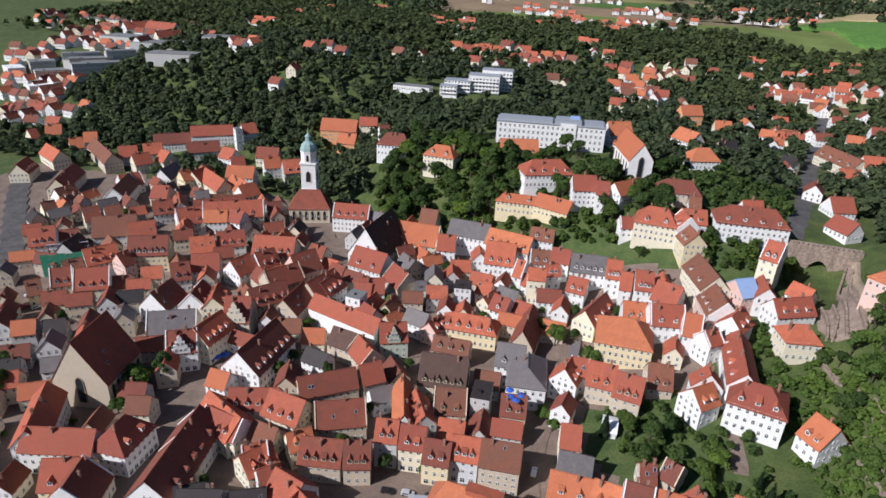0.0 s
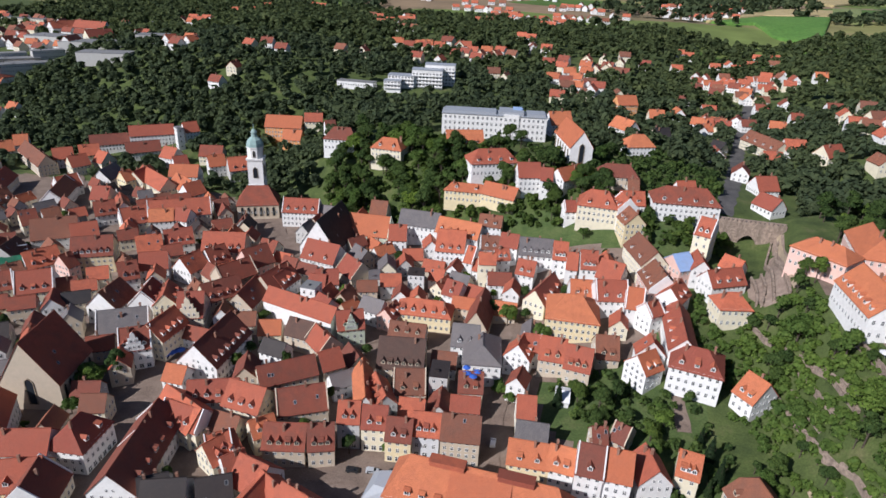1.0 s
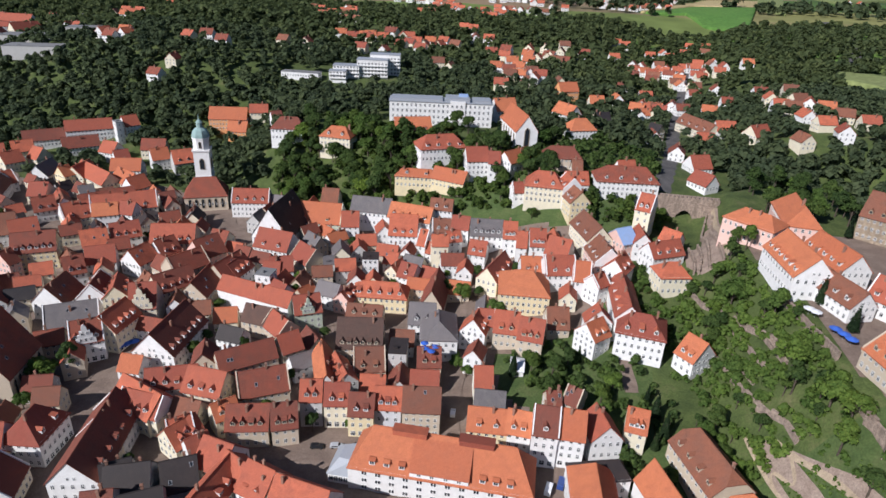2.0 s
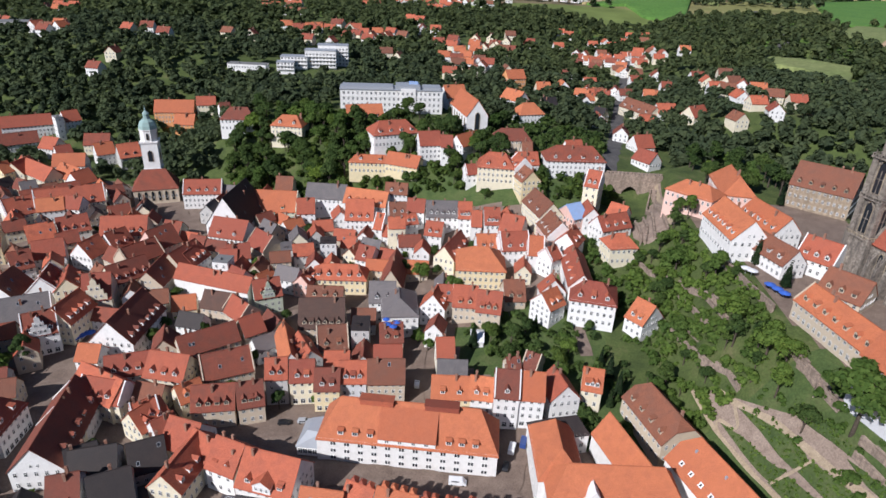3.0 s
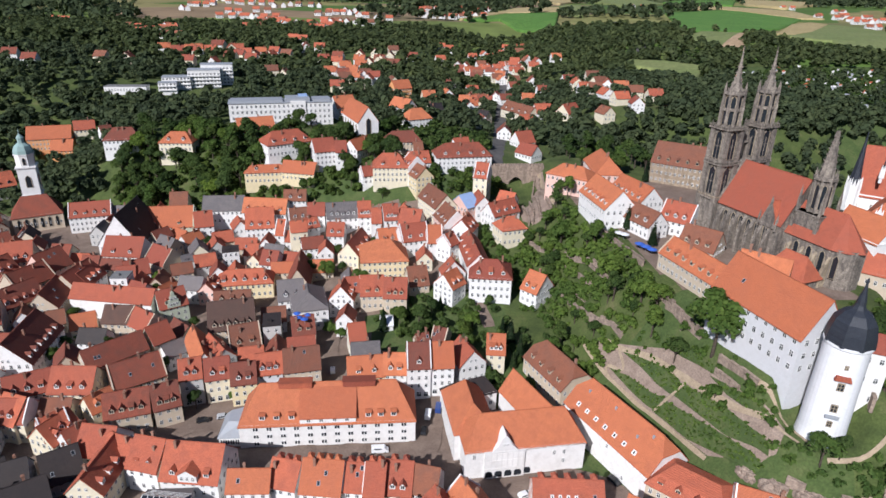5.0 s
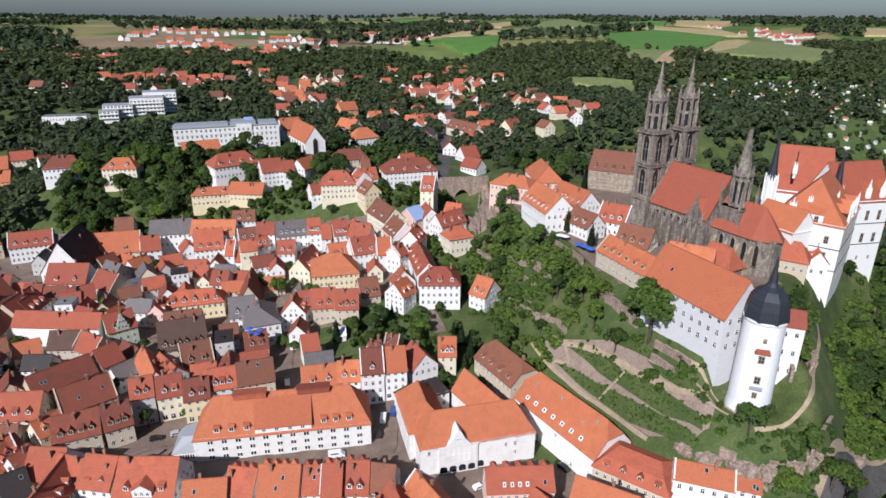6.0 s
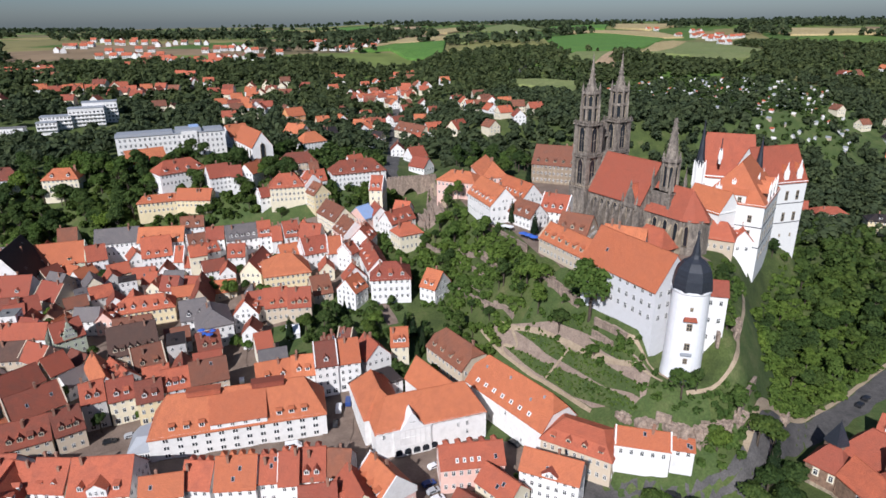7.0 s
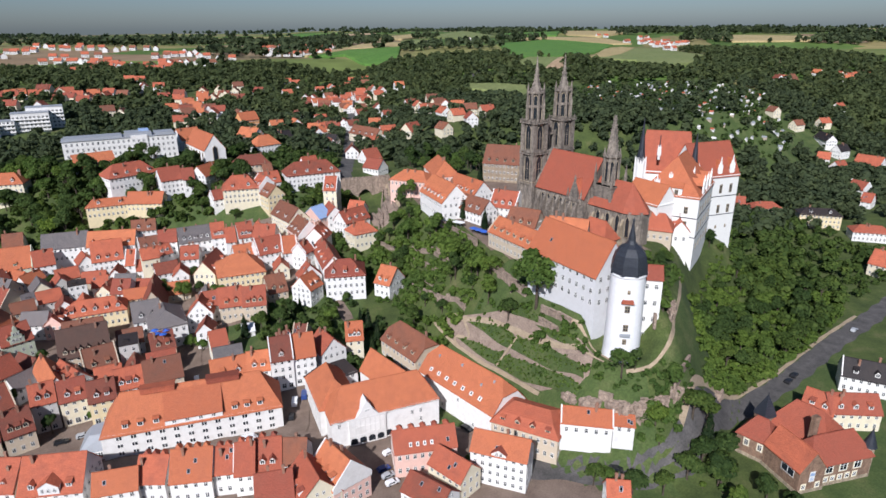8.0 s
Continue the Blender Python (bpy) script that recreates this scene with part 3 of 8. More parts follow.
def stepped_gable(ob, y, rot, he, hr, wall, width):
    """A renaissance street gable: a stepped and scrolled front over the eaves with its own windows and little roof."""
    w, rise = width / 2, hr - he + 1.2
    outline = [(-w, he - 0.6), (w, he - 0.6)]
    for k in range(4):
        a, b = w * (1 - k * 0.23), he + rise * (k + 1) / 4.6
        outline += [(a, b - rise / 4.6), (a, b), (a - w * 0.1, b)] if k < 3 else [(a, b - rise / 4.6), (a * 0.8, b)]
    outline += [(0, he + rise)] + [(-p, q) for p, q in reversed(outline[2:])]
    g = part("stepped_gable", Form().prism(outline, -0.35, 0.3, "y").mesh("stepped_gable", wall), ob, pose(0, y, 0, 0, 0, rot), "stepped renaissance gable")
    for z, us in ((he + 0.5, (-w * 0.5, 0, w * 0.5)), (he + rise * 0.42, (-w * 0.25, w * 0.25))):
        for u in us:
            part("window", window_mesh(0.95, 1.3), g, pose(u, -0.37, z))
    f = Form().prism([(-w * 0.8, he), (w * 0.8, he), (0, he + rise * 0.82)], 0.25, 4.5, "y")
    part("gable_roof", f.mesh("gable_roof", ROOF["d"]), g)


def cross_gable(ob, x, W, he, w, h, wall, roof, windows=3):
    """A wall dormer with a pediment and a little cross roof over the front eaves."""
    g = part("wall_gable", Form().box(-w / 2, -0.25, he - 1, w / 2, 3.5, he + h).prism([(-w / 2, he + h), (w / 2, he + h), (0, he + h + w * 0.3)], -0.25, 0.4, "y").mesh("wall_gable", WALL[wall]), ob, pose(x, -W / 2, 0), "pedimented wall dormer over the eaves")
    a, z, r = w / 2 + 0.3, he + h - 0.1, he + h + w * 0.3 + 0.22
    f = Form().add([(-a, -0.5, z), (0, -0.5, r), (a, -0.5, z), (-a, 6, z), (0, 6, r), (a, 6, z), (-a, -0.5, z - 0.2), (0, -0.5, r - 0.2), (a, -0.5, z - 0.2)], [(0, 1, 4, 3), (1, 2, 5, 4), (0, 6, 7, 1), (1, 7, 8, 2)])
    part("gable_roof", f.mesh("gable_roof", ROOF[roof]), g)
    for k in range(windows):
        part("window", window_mesh(0.85, 1.3), g, pose((k - (windows - 1) / 2) * w * 0.3, -0.27, he + 0.3))


def ridge_dormers(ob, L, hr, n, roof):
    """A row of small hipped dormers behind the ridge, their tops showing over it."""
    key = ("lump", roof)
    if key not in MESHES:
        f = Form().box(-0.75, -0.2, -2.2, 0.75, 1.5, 0.15)
        f.add([(-0.95, -0.6, 0.1), (0.95, -0.6, 0.1), (0.95, 1.75, 0.1), (-0.95, 1.75, 0.1), (0, 0.1, 1.25), (0, 0.9, 1.25)], [(0, 1, 4), (1, 2, 5, 4), (2, 3, 5), (3, 0, 4, 5), (3, 2, 1, 0)])
        MESHES[key] = f.mesh("dormer", ROOF[roof])
    for k in range(n):
        part("dormer", MESHES[key], ob, pose((k - (n - 1) / 2) * (L - 1) / n, 0.5, hr - 0.25))


REMOTE = Form()


def far_houses(places):
    """Family houses of the outskirts, much alike: built once in a few colours, then copied; the remotest joined."""
    more = [(x + rng.uniform(12, 24) * rng.choice((-1, 1)), y + rng.uniform(-18, 18)) for x, y in places if y > 560]
    for x, y in list(places) + more:
        key = ("far", rng.randrange(5))
        turn = rng.choice((0, 0, 90)) + rng.uniform(-20, 20)
        FOOTPRINTS.append((x, y, 1, 0, 6, 6))
        if y > 760:
            m = pose(x, y, ground(x, y), 0, 0, turn)
            body = Form().box(-6, -4.75, -4, 6, 4.75, 5.5).prism([(-4.75, 5.5), (4.75, 5.5), (0, 9.8)], -6, 6, "x")
            REMOTE.add([m @ Vector(v) for v in body.v], body.f, 0)
            REMOTE.add([m @ Vector(v) for v in ((-6.4, -5.3, 5.2), (6.4, -5.3, 5.2), (6.4, 0, 10.2), (-6.4, 0, 10.2), (6.4, 5.3, 5.2), (-6.4, 5.3, 5.2))], [(0, 1, 2, 3), (3, 2, 4, 5)], 1 if key[1] < 4 else 2)
            for sx in (-4, -1.3, 1.3, 4):
                for z in (1.0, 3.5):
                    REMOTE.add([m @ Vector(v) for v in ((sx - 0.6, -4.85, z), (sx + 0.6, -4.85, z), (sx + 0.6, -4.85, z + 1.4), (sx - 0.6, -4.85, z + 1.4))], [(0, 1, 2, 3)], 3)
        elif key not in MESHES:
            roof, wall = (("r", "w"), ("o", "w"), ("r", "c"), ("d", "w"), ("b", "c"))[key[1]]
            MESHES[key] = house(x, y, turn, 12, 9.5, 5.5, 10, roof, wall, 2, "g", 0, name="family_house", chimneys=1, label=f"{WALL_WORD[wall]} family house with {ROOF_WORD[roof]} gabled roof on the hillside")
            tagged(MESHES[key], group="family houses")
        else:
            copy_thing(MESHES[key], pose(x, y, ground(x, y), 0, 0, turn))

# ---------------------------------------------------------------- trees
def leaf_cloud(rs, n, clumps, size, flat=0.75):
    """Leaf sprays round a handful of clump centres: arrays of corner points, four to a spray."""
    cc = np.array([c[:3] for c in clumps])
    cr = np.array([c[3] for c in clumps])
    pick = rs.choice(len(clumps), n, p=cr ** 2 / (cr ** 2).sum())
    d = rs.normal(size=(n, 3))
    d /= np.linalg.norm(d, axis=1)[:, None]
    d[:, 2] = np.where(d[:, 2] < -0.35, -d[:, 2], d[:, 2])
    p = cc[pick] + d * (cr[pick] * rs.uniform(0.72, 1.06, n))[:, None] * np.array([1, 1, flat])
    nrm = d + rs.normal(size=(n, 3)) * 0.38 + np.array([0, 0, 0.35])
    nrm /= np.linalg.norm(nrm, axis=1)[:, None]
    a = np.cross(nrm, rs.normal(size=(n, 3)))
    a /= np.linalg.norm(a, axis=1)[:, None]
    b = np.cross(nrm, a)
    s = (size * rs.uniform(0.6, 1.3, n))[:, None]
    bend = nrm * s * 0.25
    return np.stack([p - a * s - bend, p - b * s * 0.7, p + a * s - bend, p + b * s * 0.7], 1)


def quads_mesh(name, q, mats, index=None):
    me = bpy.data.meshes.new(name)
    n = len(q)
    me.vertices.add(4 * n)
    me.vertices.foreach_set("co", q.reshape(-1).astype(np.float32))
    me.loops.add(4 * n)
    me.loops.foreach_set("vertex_index", np.arange(4 * n, dtype=np.int32))
    me.polygons.add(n)
    me.polygons.foreach_set("loop_start", np.arange(0, 4 * n, 4, dtype=np.int32))
    if index is not None:
        me.polygons.foreach_set("material_index", index)
    for m in mats:
        me.materials.append(m)
    me.update(calc_edges=True)
    return me


def crown_clumps(rs, r, h, n):
    """Clumps of a broad crown of radius r between 0.3 h and h."""
    out = [(0, 0, h * 0.66, r * 0.62)]
    for k in range(n):
        a, e = rs.uniform(0, 6.28), rs.uniform(-0.35, 1)
        d = r * rs.uniform(0.45, 0.72) * math.cos(e * 1.1)
        out.append((d * math.cos(a), d * math.sin(a), h * 0.6 + e * h * 0.26, r * rs.uniform(0.28, 0.48)))
    return out


def trunk_mesh(rs, r, h):
    f = Form()
    f.ring(0, 0, [(0.42, -1.5), (0.3, 0.6), (0.24, h * 0.4), (0.1, h * 0.75)], 8)
    for k in range(5):
        a = 2 * math.pi * k / 5 + rs.uniform(-0.4, 0.4)
        b = Vector((math.cos(a) * r * 0.6, math.sin(a) * r * 0.6, h * rs.uniform(0.55, 0.75)))
        o = Vector((0, 0, h * rs.uniform(0.28, 0.42)))
        u = (b - o).normalized()
        p = u.orthogonal().normalized()
        q = u.cross(p)
        ring = [(o + (p * math.cos(t) + q * math.sin(t)) * 0.13) for t in (0, 2.1, 4.2)] + [(b + (p * math.cos(t) + q * math.sin(t)) * 0.03) for t in (0, 2.1, 4.2)]
        f.add(ring, [(0, 1, 4, 3), (1, 2, 5, 4), (2, 0, 3, 5), (3, 4, 5)])
    return f.mesh("trunk", BARK, smooth_faces=True)


def make_tree(kind, seed):
    rs = np.random.RandomState(seed)
    if kind == "fir":
        r, h = 2.6, 12.0
        rows = [(0, 0, h * u, r * (1.02 - u) * 0.8 + 0.1) for u in np.linspace(0.14, 0.97, 11)]
        q = leaf_cloud(rs, 1300, rows, 0.42, 0.5)
        mats, label, cat = [NEEDLE], "dark green conifer with a pointed crown", "conifer"
    else:
        r, h = {"broad": (4.6, 10.5), "tall": (3.6, 12.5), "bush": (2.2, 3.6)}[kind]
        q = leaf_cloud(rs, 600 if kind == "bush" else 1500, crown_clumps(rs, r, h, 7 if kind == "bush" else 13), 0.36 if kind == "bush" else 0.44)
        mats = [LEAF_LIGHT if kind == "bush" or seed % 3 == 0 else LEAF]
        label, cat = {"broad": ("broad deciduous tree with a dense green crown", "tree"), "tall": ("tall deciduous tree with an uneven green crown", "tree"),
                      "bush": ("light green garden shrub on the slope", "shrub")}[kind]
    ob = thing({"fir": "conifer", "bush": "shrub"}.get(kind, "tree"), 0, 0, -90, 0, label, cat, {"fir": "conifers", "bush": "shrubs"}.get(kind, "trees"))
    part("trunk", trunk_mesh(rs, r, h), ob, label="brown bark")
    part("crown", quads_mesh("crown", q, mats), ob)
    return ob


TREES = {}


def tree(x, y, kind="broad", size=1.0, seed=None, z=None):
    seed = rng.randrange(4) if seed is None else seed
    m = pose(x, y, (ground(x, y) if z is None else z) - 0.1, 0, 0, rng.uniform(0, 360))
    s = Matrix.Diagonal((size, size, size * rng.uniform(0.9, 1.12), 1))
    if (kind, seed) not in TREES:
        ob = TREES[kind, seed] = make_tree(kind, 10 * seed + {"broad": 1, "tall": 2, "fir": 3, "bush": 4}[kind])
        ob.matrix_basis = m @ s
        return ob
    ob = copy_thing(TREES[kind, seed], m)
    ob.matrix_basis = m @ s
    return ob


def clear(x, y, room):
    """Whether no house stands within that many metres."""
    for hx, hy, c, s, a, b in FOOTPRINTS:
        dx, dy = x - hx, y - hy
        if abs(dx) < 45 and abs(dy) < 45 and abs(dx * c + dy * s) < a + room and abs(dy * c - dx * s) < b + room:
            return False
    return True


def wood(poly, step, keep=1.0, room=2.0, kinds=("broad", "broad", "tall", "bush"), sizes=(0.6, 1.1)):
    """Single trees scattered over a patch of land."""
    x0, x1 = min(p[0] for p in poly), max(p[0] for p in poly)
    y0, y1 = min(p[1] for p in poly), max(p[1] for p in poly)
    y = y0
    while y < y1:
        x = x0
        while x < x1:
            u, v = x + rng.uniform(-0.45, 0.45) * step, y + rng.uniform(-0.45, 0.45) * step
            if rng.random() < keep and outside(poly, u, v) == 0 and clear(u, v, room):
                tree(u, v, rng.choice(kinds), rng.uniform(*sizes))
            x += step
        y += step


def far_wood(name, label, places, leaves, seed, mats=None):
    """Woods too far to count: one mesh of many crowns, each a few dozen leaf sprays."""
    rs = np.random.RandomState(seed)
    out = []
    for x, y, z, r, n in places:
        cl = [(0, 0, r * 1.25, r * 0.75)] + [(rs.uniform(-0.55, 0.55) * r, rs.uniform(-0.55, 0.55) * r, r * rs.uniform(0.7, 1.9), r * rs.uniform(0.35, 0.6)) for _ in range(5)]
        out.append(leaf_cloud(rs, n, cl, r * 3.3 / math.sqrt(n), 0.9) + np.array([x, y, z]))
    q = np.concatenate(out)
    ob = new(name, quads_mesh(name, q, mats or [LEAF]))
    return tagged(ob, label, "woods", kind="stuff")

# ---------------------------------------------------------------- cathedral on the rock
def lancet(w, h, deep=0.5):
    """A pointed window's dark glazing with a stone surround, facing -y, foot at z = 0."""
    key = ("lancet", w, h)
    if key not in MESHES:
        f, n = Form(), 6
        arch = [(-w / 2, 0), (w / 2, 0), (w / 2, h - w * 0.8)] + [(w / 2 - w * (1 - math.cos(a)) , h - w * 0.8 + w * 0.87 * math.sin(a)) for a in (0.35, 0.7)] + [(0, h)]
        arch += [(-x, z) for x, z in reversed(arch[2:-1])]
        big = [(x * 1.25, z * 1.04 - 0.1) for x, z in arch]
        k = len(arch)
        v = [(x, 0.02, z) for x, z in big] + [(x, -0.22, z) for x, z in big] + [(x, -0.22, z) for x, z in arch] + [(x, -0.05, z) for x, z in arch]
        ring = [(r * k + j, r * k + (j + 1) % k, (r + 1) * k + (j + 1) % k, (r + 1) * k + j) for r in range(3) for j in range(k)]
        f.add(v, ring)
        f.f.append(tuple(range(3 * k, 4 * k)))
        f.i.append(1)
        MESHES[key] = f.mesh("lancet_window", STONE_PALE, GLASS)
    return MESHES[key]


NAVE = pose(141.3, 201.5, 41, 0, 0, -71.5)
church = thing("cathedral", 141.3, 201.5, 41, -71.5, "sooty sandstone gothic cathedral with red roofs and twin openwork spires", "cathedral")
f = Form().box(-16, -9.5, -6, 14, 9.5, 17).prism([(-9.5, 16.9), (9.5, 16.9), (0, 31.6)], -15.9, 13.9, "x")
part("nave", f.mesh("nave", STONE), church)
f, _ = roof_form(28.5, 19, 17, 32, "g", 0.7, 0.35)
part("nave_roof", f.mesh("nave_roof", ROOF["r"]), church, label="red tiled nave roof")
for k in range(7):
    x = -12 + 3.7 * k
    f = Form().box(x - 0.6, -12.6, -6, x + 0.6, -9.4, 9).prism([(-12.6, 9), (-9.4, 9), (-9.4, 14.6)], x - 0.6, x + 0.6, "x")
    f.ring(x, -12.0, [(0.5, 8.9), (0.5, 11.2), (0.05, 14)], 4, turn=0.5)
    part("buttress", f.mesh("buttress", STONE), church)
    if k < 6:
        part("window", lancet(1.7, 10.5), church, pose(x + 1.85, -9.55, 3.5))
# crossing gable with pinnacles
f = Form().prism([(5.2, 14), (12.2, 14), (8.7, 23.5)], -10.4, -9.4, "y")
for x in (5.0, 12.4, 8.7):
    f.ring(x, -9.9, [(0.5, 13), (0.5, 16.5 if x != 8.7 else 23.5), (0.04, 19.5 if x != 8.7 else 25.5)], 4, turn=0.5)
part("transept_gable", f.mesh("transept_gable", STONE), church)
f, _ = roof_form(9.0, 7, 16, 23.5, "g", 0.3, 0.3)
part("transept_roof", f.mesh("transept_roof", ROOF["r"]), church, pose(8.7, -5.0, 0, 0, 0, 90))
# choir with its polygonal end
f = Form().box(13, -6.5, -8, 32, 6.5, 14)
f.ring(32, 0, [(6.5, -8), (6.5, 14)], 8, turn=0.5)
part("choir", f.mesh("choir", STONE), church)
f = Form().add([(13, -7.2, 13.4), (32, -7.2, 13.4), (36.5, -5, 13.4), (39.3, 0, 13.4), (36.5, 5, 13.4), (32, 7.2, 13.4), (13, 7.2, 13.4), (13, 0, 24.5), (30.5, 0, 24.5)],
               [(0, 1, 8, 7), (1, 2, 8), (2, 3, 8), (3, 4, 8), (4, 5, 8), (5, 6, 7, 8), (6, 0, 7), (6, 5, 4, 3, 2, 1, 0)])
part("choir_roof", f.mesh("choir_roof", ROOF["r"]), church, label="red tiled choir roof")
for k in range(4):
    x = 17 + 5 * k
    f = Form().box(x - 0.5, -9.2, -8, x + 0.5, -6.4, 6).prism([(-9.2, 6), (-6.4, 6), (-6.4, 11)], x - 0.5, x + 0.5, "x")
    f.ring(x, -8.7, [(0.45, 5.9), (0.45, 8.5), (0.04, 11)], 4, turn=0.5)
    part("buttress", f.mesh("buttress", STONE_PALE), church)
    part("window", lancet(1.8, 8), church, pose(x + 2.4, -6.55, 4))
# low chapels before the choir
f = Form().box(18, -17, -9, 32, -9, 4)
part("chapel", f.mesh("chapel", STONE), church)
f, _ = roof_form(15, 9, 4, 10.5, "h")
part("chapel_roof", f.mesh("chapel_roof", ROOF["r"]), church, pose(25, -13, 0), label="weathered red chapel roof")


def west_tower(u, v):
    """One of the twin west towers: square stages with clustered corner piers and tall two-light windows, an open octagon, a needle spire."""
    base = pose(u, v, 0)
    f = Form().box(-4.3, -4.3, -6, 4.3, 4.3, 17)
    shaft = part("tower_base", f.mesh("tower_base", STONE), church, base)
    core = part("tower_shaft", Form().box(-3.45, -3.45, 17, 3.45, 3.45, 44).ring(0, 0, [(3.2, 43.9), (3.2, 57)], 8, turn=0.5).mesh("tower_shaft", STONE), church, base)
    for z0, z1, r in ((-6, 16.4, 4.1), (17, 29.9, 3.6), (31, 43.6, 3.5)):
        for sx in (-1, 1):
            for sy in (-1, 1):
                f = Form()
                x, y = sx * r, sy * r
                f.box(x - 0.75, y - 0.75, z0, x + 0.75, y + 0.75, z1)
                f.ring(x + sx * 0.5, y + sy * 0.5, [(0.42, z0), (0.36, z1 + 0.2), (0.36, z1 + 1.2), (0.03, z1 + 2.8)], 4, turn=0.5)
                f.box(x - sx * 1.0 - 0.22, y + sy * 0.45 - 0.22, z0, x - sx * 1.0 + 0.22, y + sy * 0.45 + 0.22, z1).box(x + sx * 0.45 - 0.22, y - sy * 1.0 - 0.22, z0, x + sx * 0.45 + 0.22, y - sy * 1.0 + 0.22, z1)
                part("corner_pier", f.mesh("corner_pier", STONE), core, label="weathered clustered corner pier")
    for z, r in ((16.4, 4.9), (29.9, 4.6), (43.6, 4.75)):
        g = part("gallery", Form().box(-r, -r, z, r, r, z + 0.5).mesh("gallery", STONE), core)
        for rot in (0, 90, 180, 270):
            f = Form().box(-r, -r + 0.05, 1.35, r, -r + 0.3, 1.55)
            for k in range(9):
                x = -r + 0.3 + k * (2 * r - 0.6) / 8
                f.box(x - 0.13, -r + 0.07, 0.5, x + 0.13, -r + 0.28, 1.36)
            part("parapet", f.mesh("parapet", STONE_PALE if z < 20 else STONE), g, pose(0, 0, z, 0, 0, rot))
    for rot in (0, 90, 180, 270):
        for z, h in ((18.2, 11), (32.2, 10.8)):
            part("tower_window", lancet(2.9, h), core, pose(0, 0, z, 0, 0, rot) @ Matrix.Translation((0, -3.47, 0)))
            f = Form().box(-0.1, -3.7, z, 0.1, -3.45, z + h * 0.72).box(-1.4, -3.68, z + h * 0.45, 1.4, -3.47, z + h * 0.45 + 0.2)
            f.prism([(-1.7, z + h * 0.86), (-1.35, z + h * 0.86), (0, z + h * 1.06), (1.35, z + h * 0.86), (1.7, z + h * 0.86), (0, z + h * 1.13)], -3.9, -3.45, "y")
            part("tracery", f.mesh("tracery", STONE), core, pose(0, 0, 0, 0, 0, rot))
    for k in range(8):
        a = math.pi * (k + 0.5) / 4
        x, y = 3.75 * math.cos(a), 3.75 * math.sin(a)
        f = Form().ring(x, y, [(0.62, 44), (0.55, 50.5), (0.5, 56.5), (0.5, 58.2), (0.03, 61)], 6).ring(x * 1.14, y * 1.14, [(0.3, 44), (0.26, 52), (0.02, 54)], 4)
        part("octagon_pier", f.mesh("octagon_pier", STONE), core)
        part("belfry_window", lancet(1.5, 10.5), core, pose(0, 0, 45.4, 0, 0, 45 * k) @ Matrix.Translation((0, -2.98, 0)))
    for z, r in ((50.4, 3.9), (56.4, 4.3)):
        part("ring_gallery", Form().ring(0, 0, [(2.9, z), (r, z + 0.1), (r, z + 0.6), (r - 0.2, z + 1.2), (2.9, z + 1.2)], 8, turn=0.5).mesh("ring_gallery", STONE), core)
    f = Form().ring(0, 0, [(3.1, 57), (1.7, 60.2), (1.05, 63), (0.55, 67.5), (0.25, 71.0), (0.42, 71.3), (0.1, 71.9), (0.07, 73.4)], 8, turn=0.5)
    spire = part("spire", f.mesh("spire", STONE), church, base, "dark crocketed stone spire")
    f = Form()
    for k in range(8):
        a = math.pi * (k + 0.5) / 4
        for j in range(5):
            r, z = (2.7, 1.9, 1.35, 1.1, 0.85)[j], 57.9 + 2.0 * j
            f.ring(r * math.cos(a), r * math.sin(a), [(0.05, z), (0.26, z + 0.3), (0.05, z + 0.7)], 4)
    tagged(part("crockets", f.mesh("crockets", STONE), spire), kind="stuff")


west_tower(-19.2, -7.6)
west_tower(-19.2, 9.6)
front = part("west_front", Form().box(-22.4, -4.2, -6, -16.0, 6.2, 31).mesh("west_front", STONE), church, label="sooty stone wall between the towers")
f = Form()
for y in (-2.6, 1.0, 4.6):
    f.box(-19.8, y - 0.35, 31, -18.2, y + 0.35, 38)
f.prism([(-3.2, 37.6), (5.2, 37.6), (5.2, 38.4), (1.0, 43.5), (-3.2, 38.4)], -19.6, -18.4, "x")
part("arcade", f.mesh("arcade", STONE), front, label="open gable arcade between the towers")
# east stair tower
T = NAVE.inverted() @ Vector((147.0, 183.1, 41))
f = Form().box(-4.6, -4.6, -10, 4.6, 4.6, 22)
for z in (4, 12, 21.4):
    f.box(-4.9, -4.9, z, 4.9, 4.9, z + 0.6)
for sx in (-1, 1):
    for sy in (-1, 1):
        f.box(sx * 4.6 - 0.6, sy * 4.6 - 0.6, -10, sx * 4.6 + 0.6, sy * 4.6 + 0.6, 20)
        f.ring(sx * 4.3, sy * 4.3, [(0.6, 21), (0.6, 26), (0.04, 31)], 4, turn=0.5)
f.ring(0, 0, [(2.9, 22), (2.9, 33.5), (3.9, 33.6), (3.9, 34.6), (3.3, 34.7)], 8, turn=0.5)
for k in range(8):
    a = math.pi * (k + 0.5) / 4
    f.ring(3.3 * math.cos(a), 3.3 * math.sin(a), [(0.5, 22), (0.5, 34), (0.04, 37.5)], 4)
tower = part("stair_tower", f.mesh("stair_tower", STONE), church, Matrix.Translation(T - Vector((0, 0, T.z))), "blocky sandstone tower")
for k in range(8):
    part("tower_window", lancet(1.3, 8.5), tower, pose(0, 0, 23.5, 0, 0, 45 * k) @ Matrix.Translation((0, -2.75, 0)))
f = Form().ring(0, 0, [(2.6, 34.4), (0.75, 48), (0.9, 48.3), (0.6, 50.2)], 8, turn=0.5)
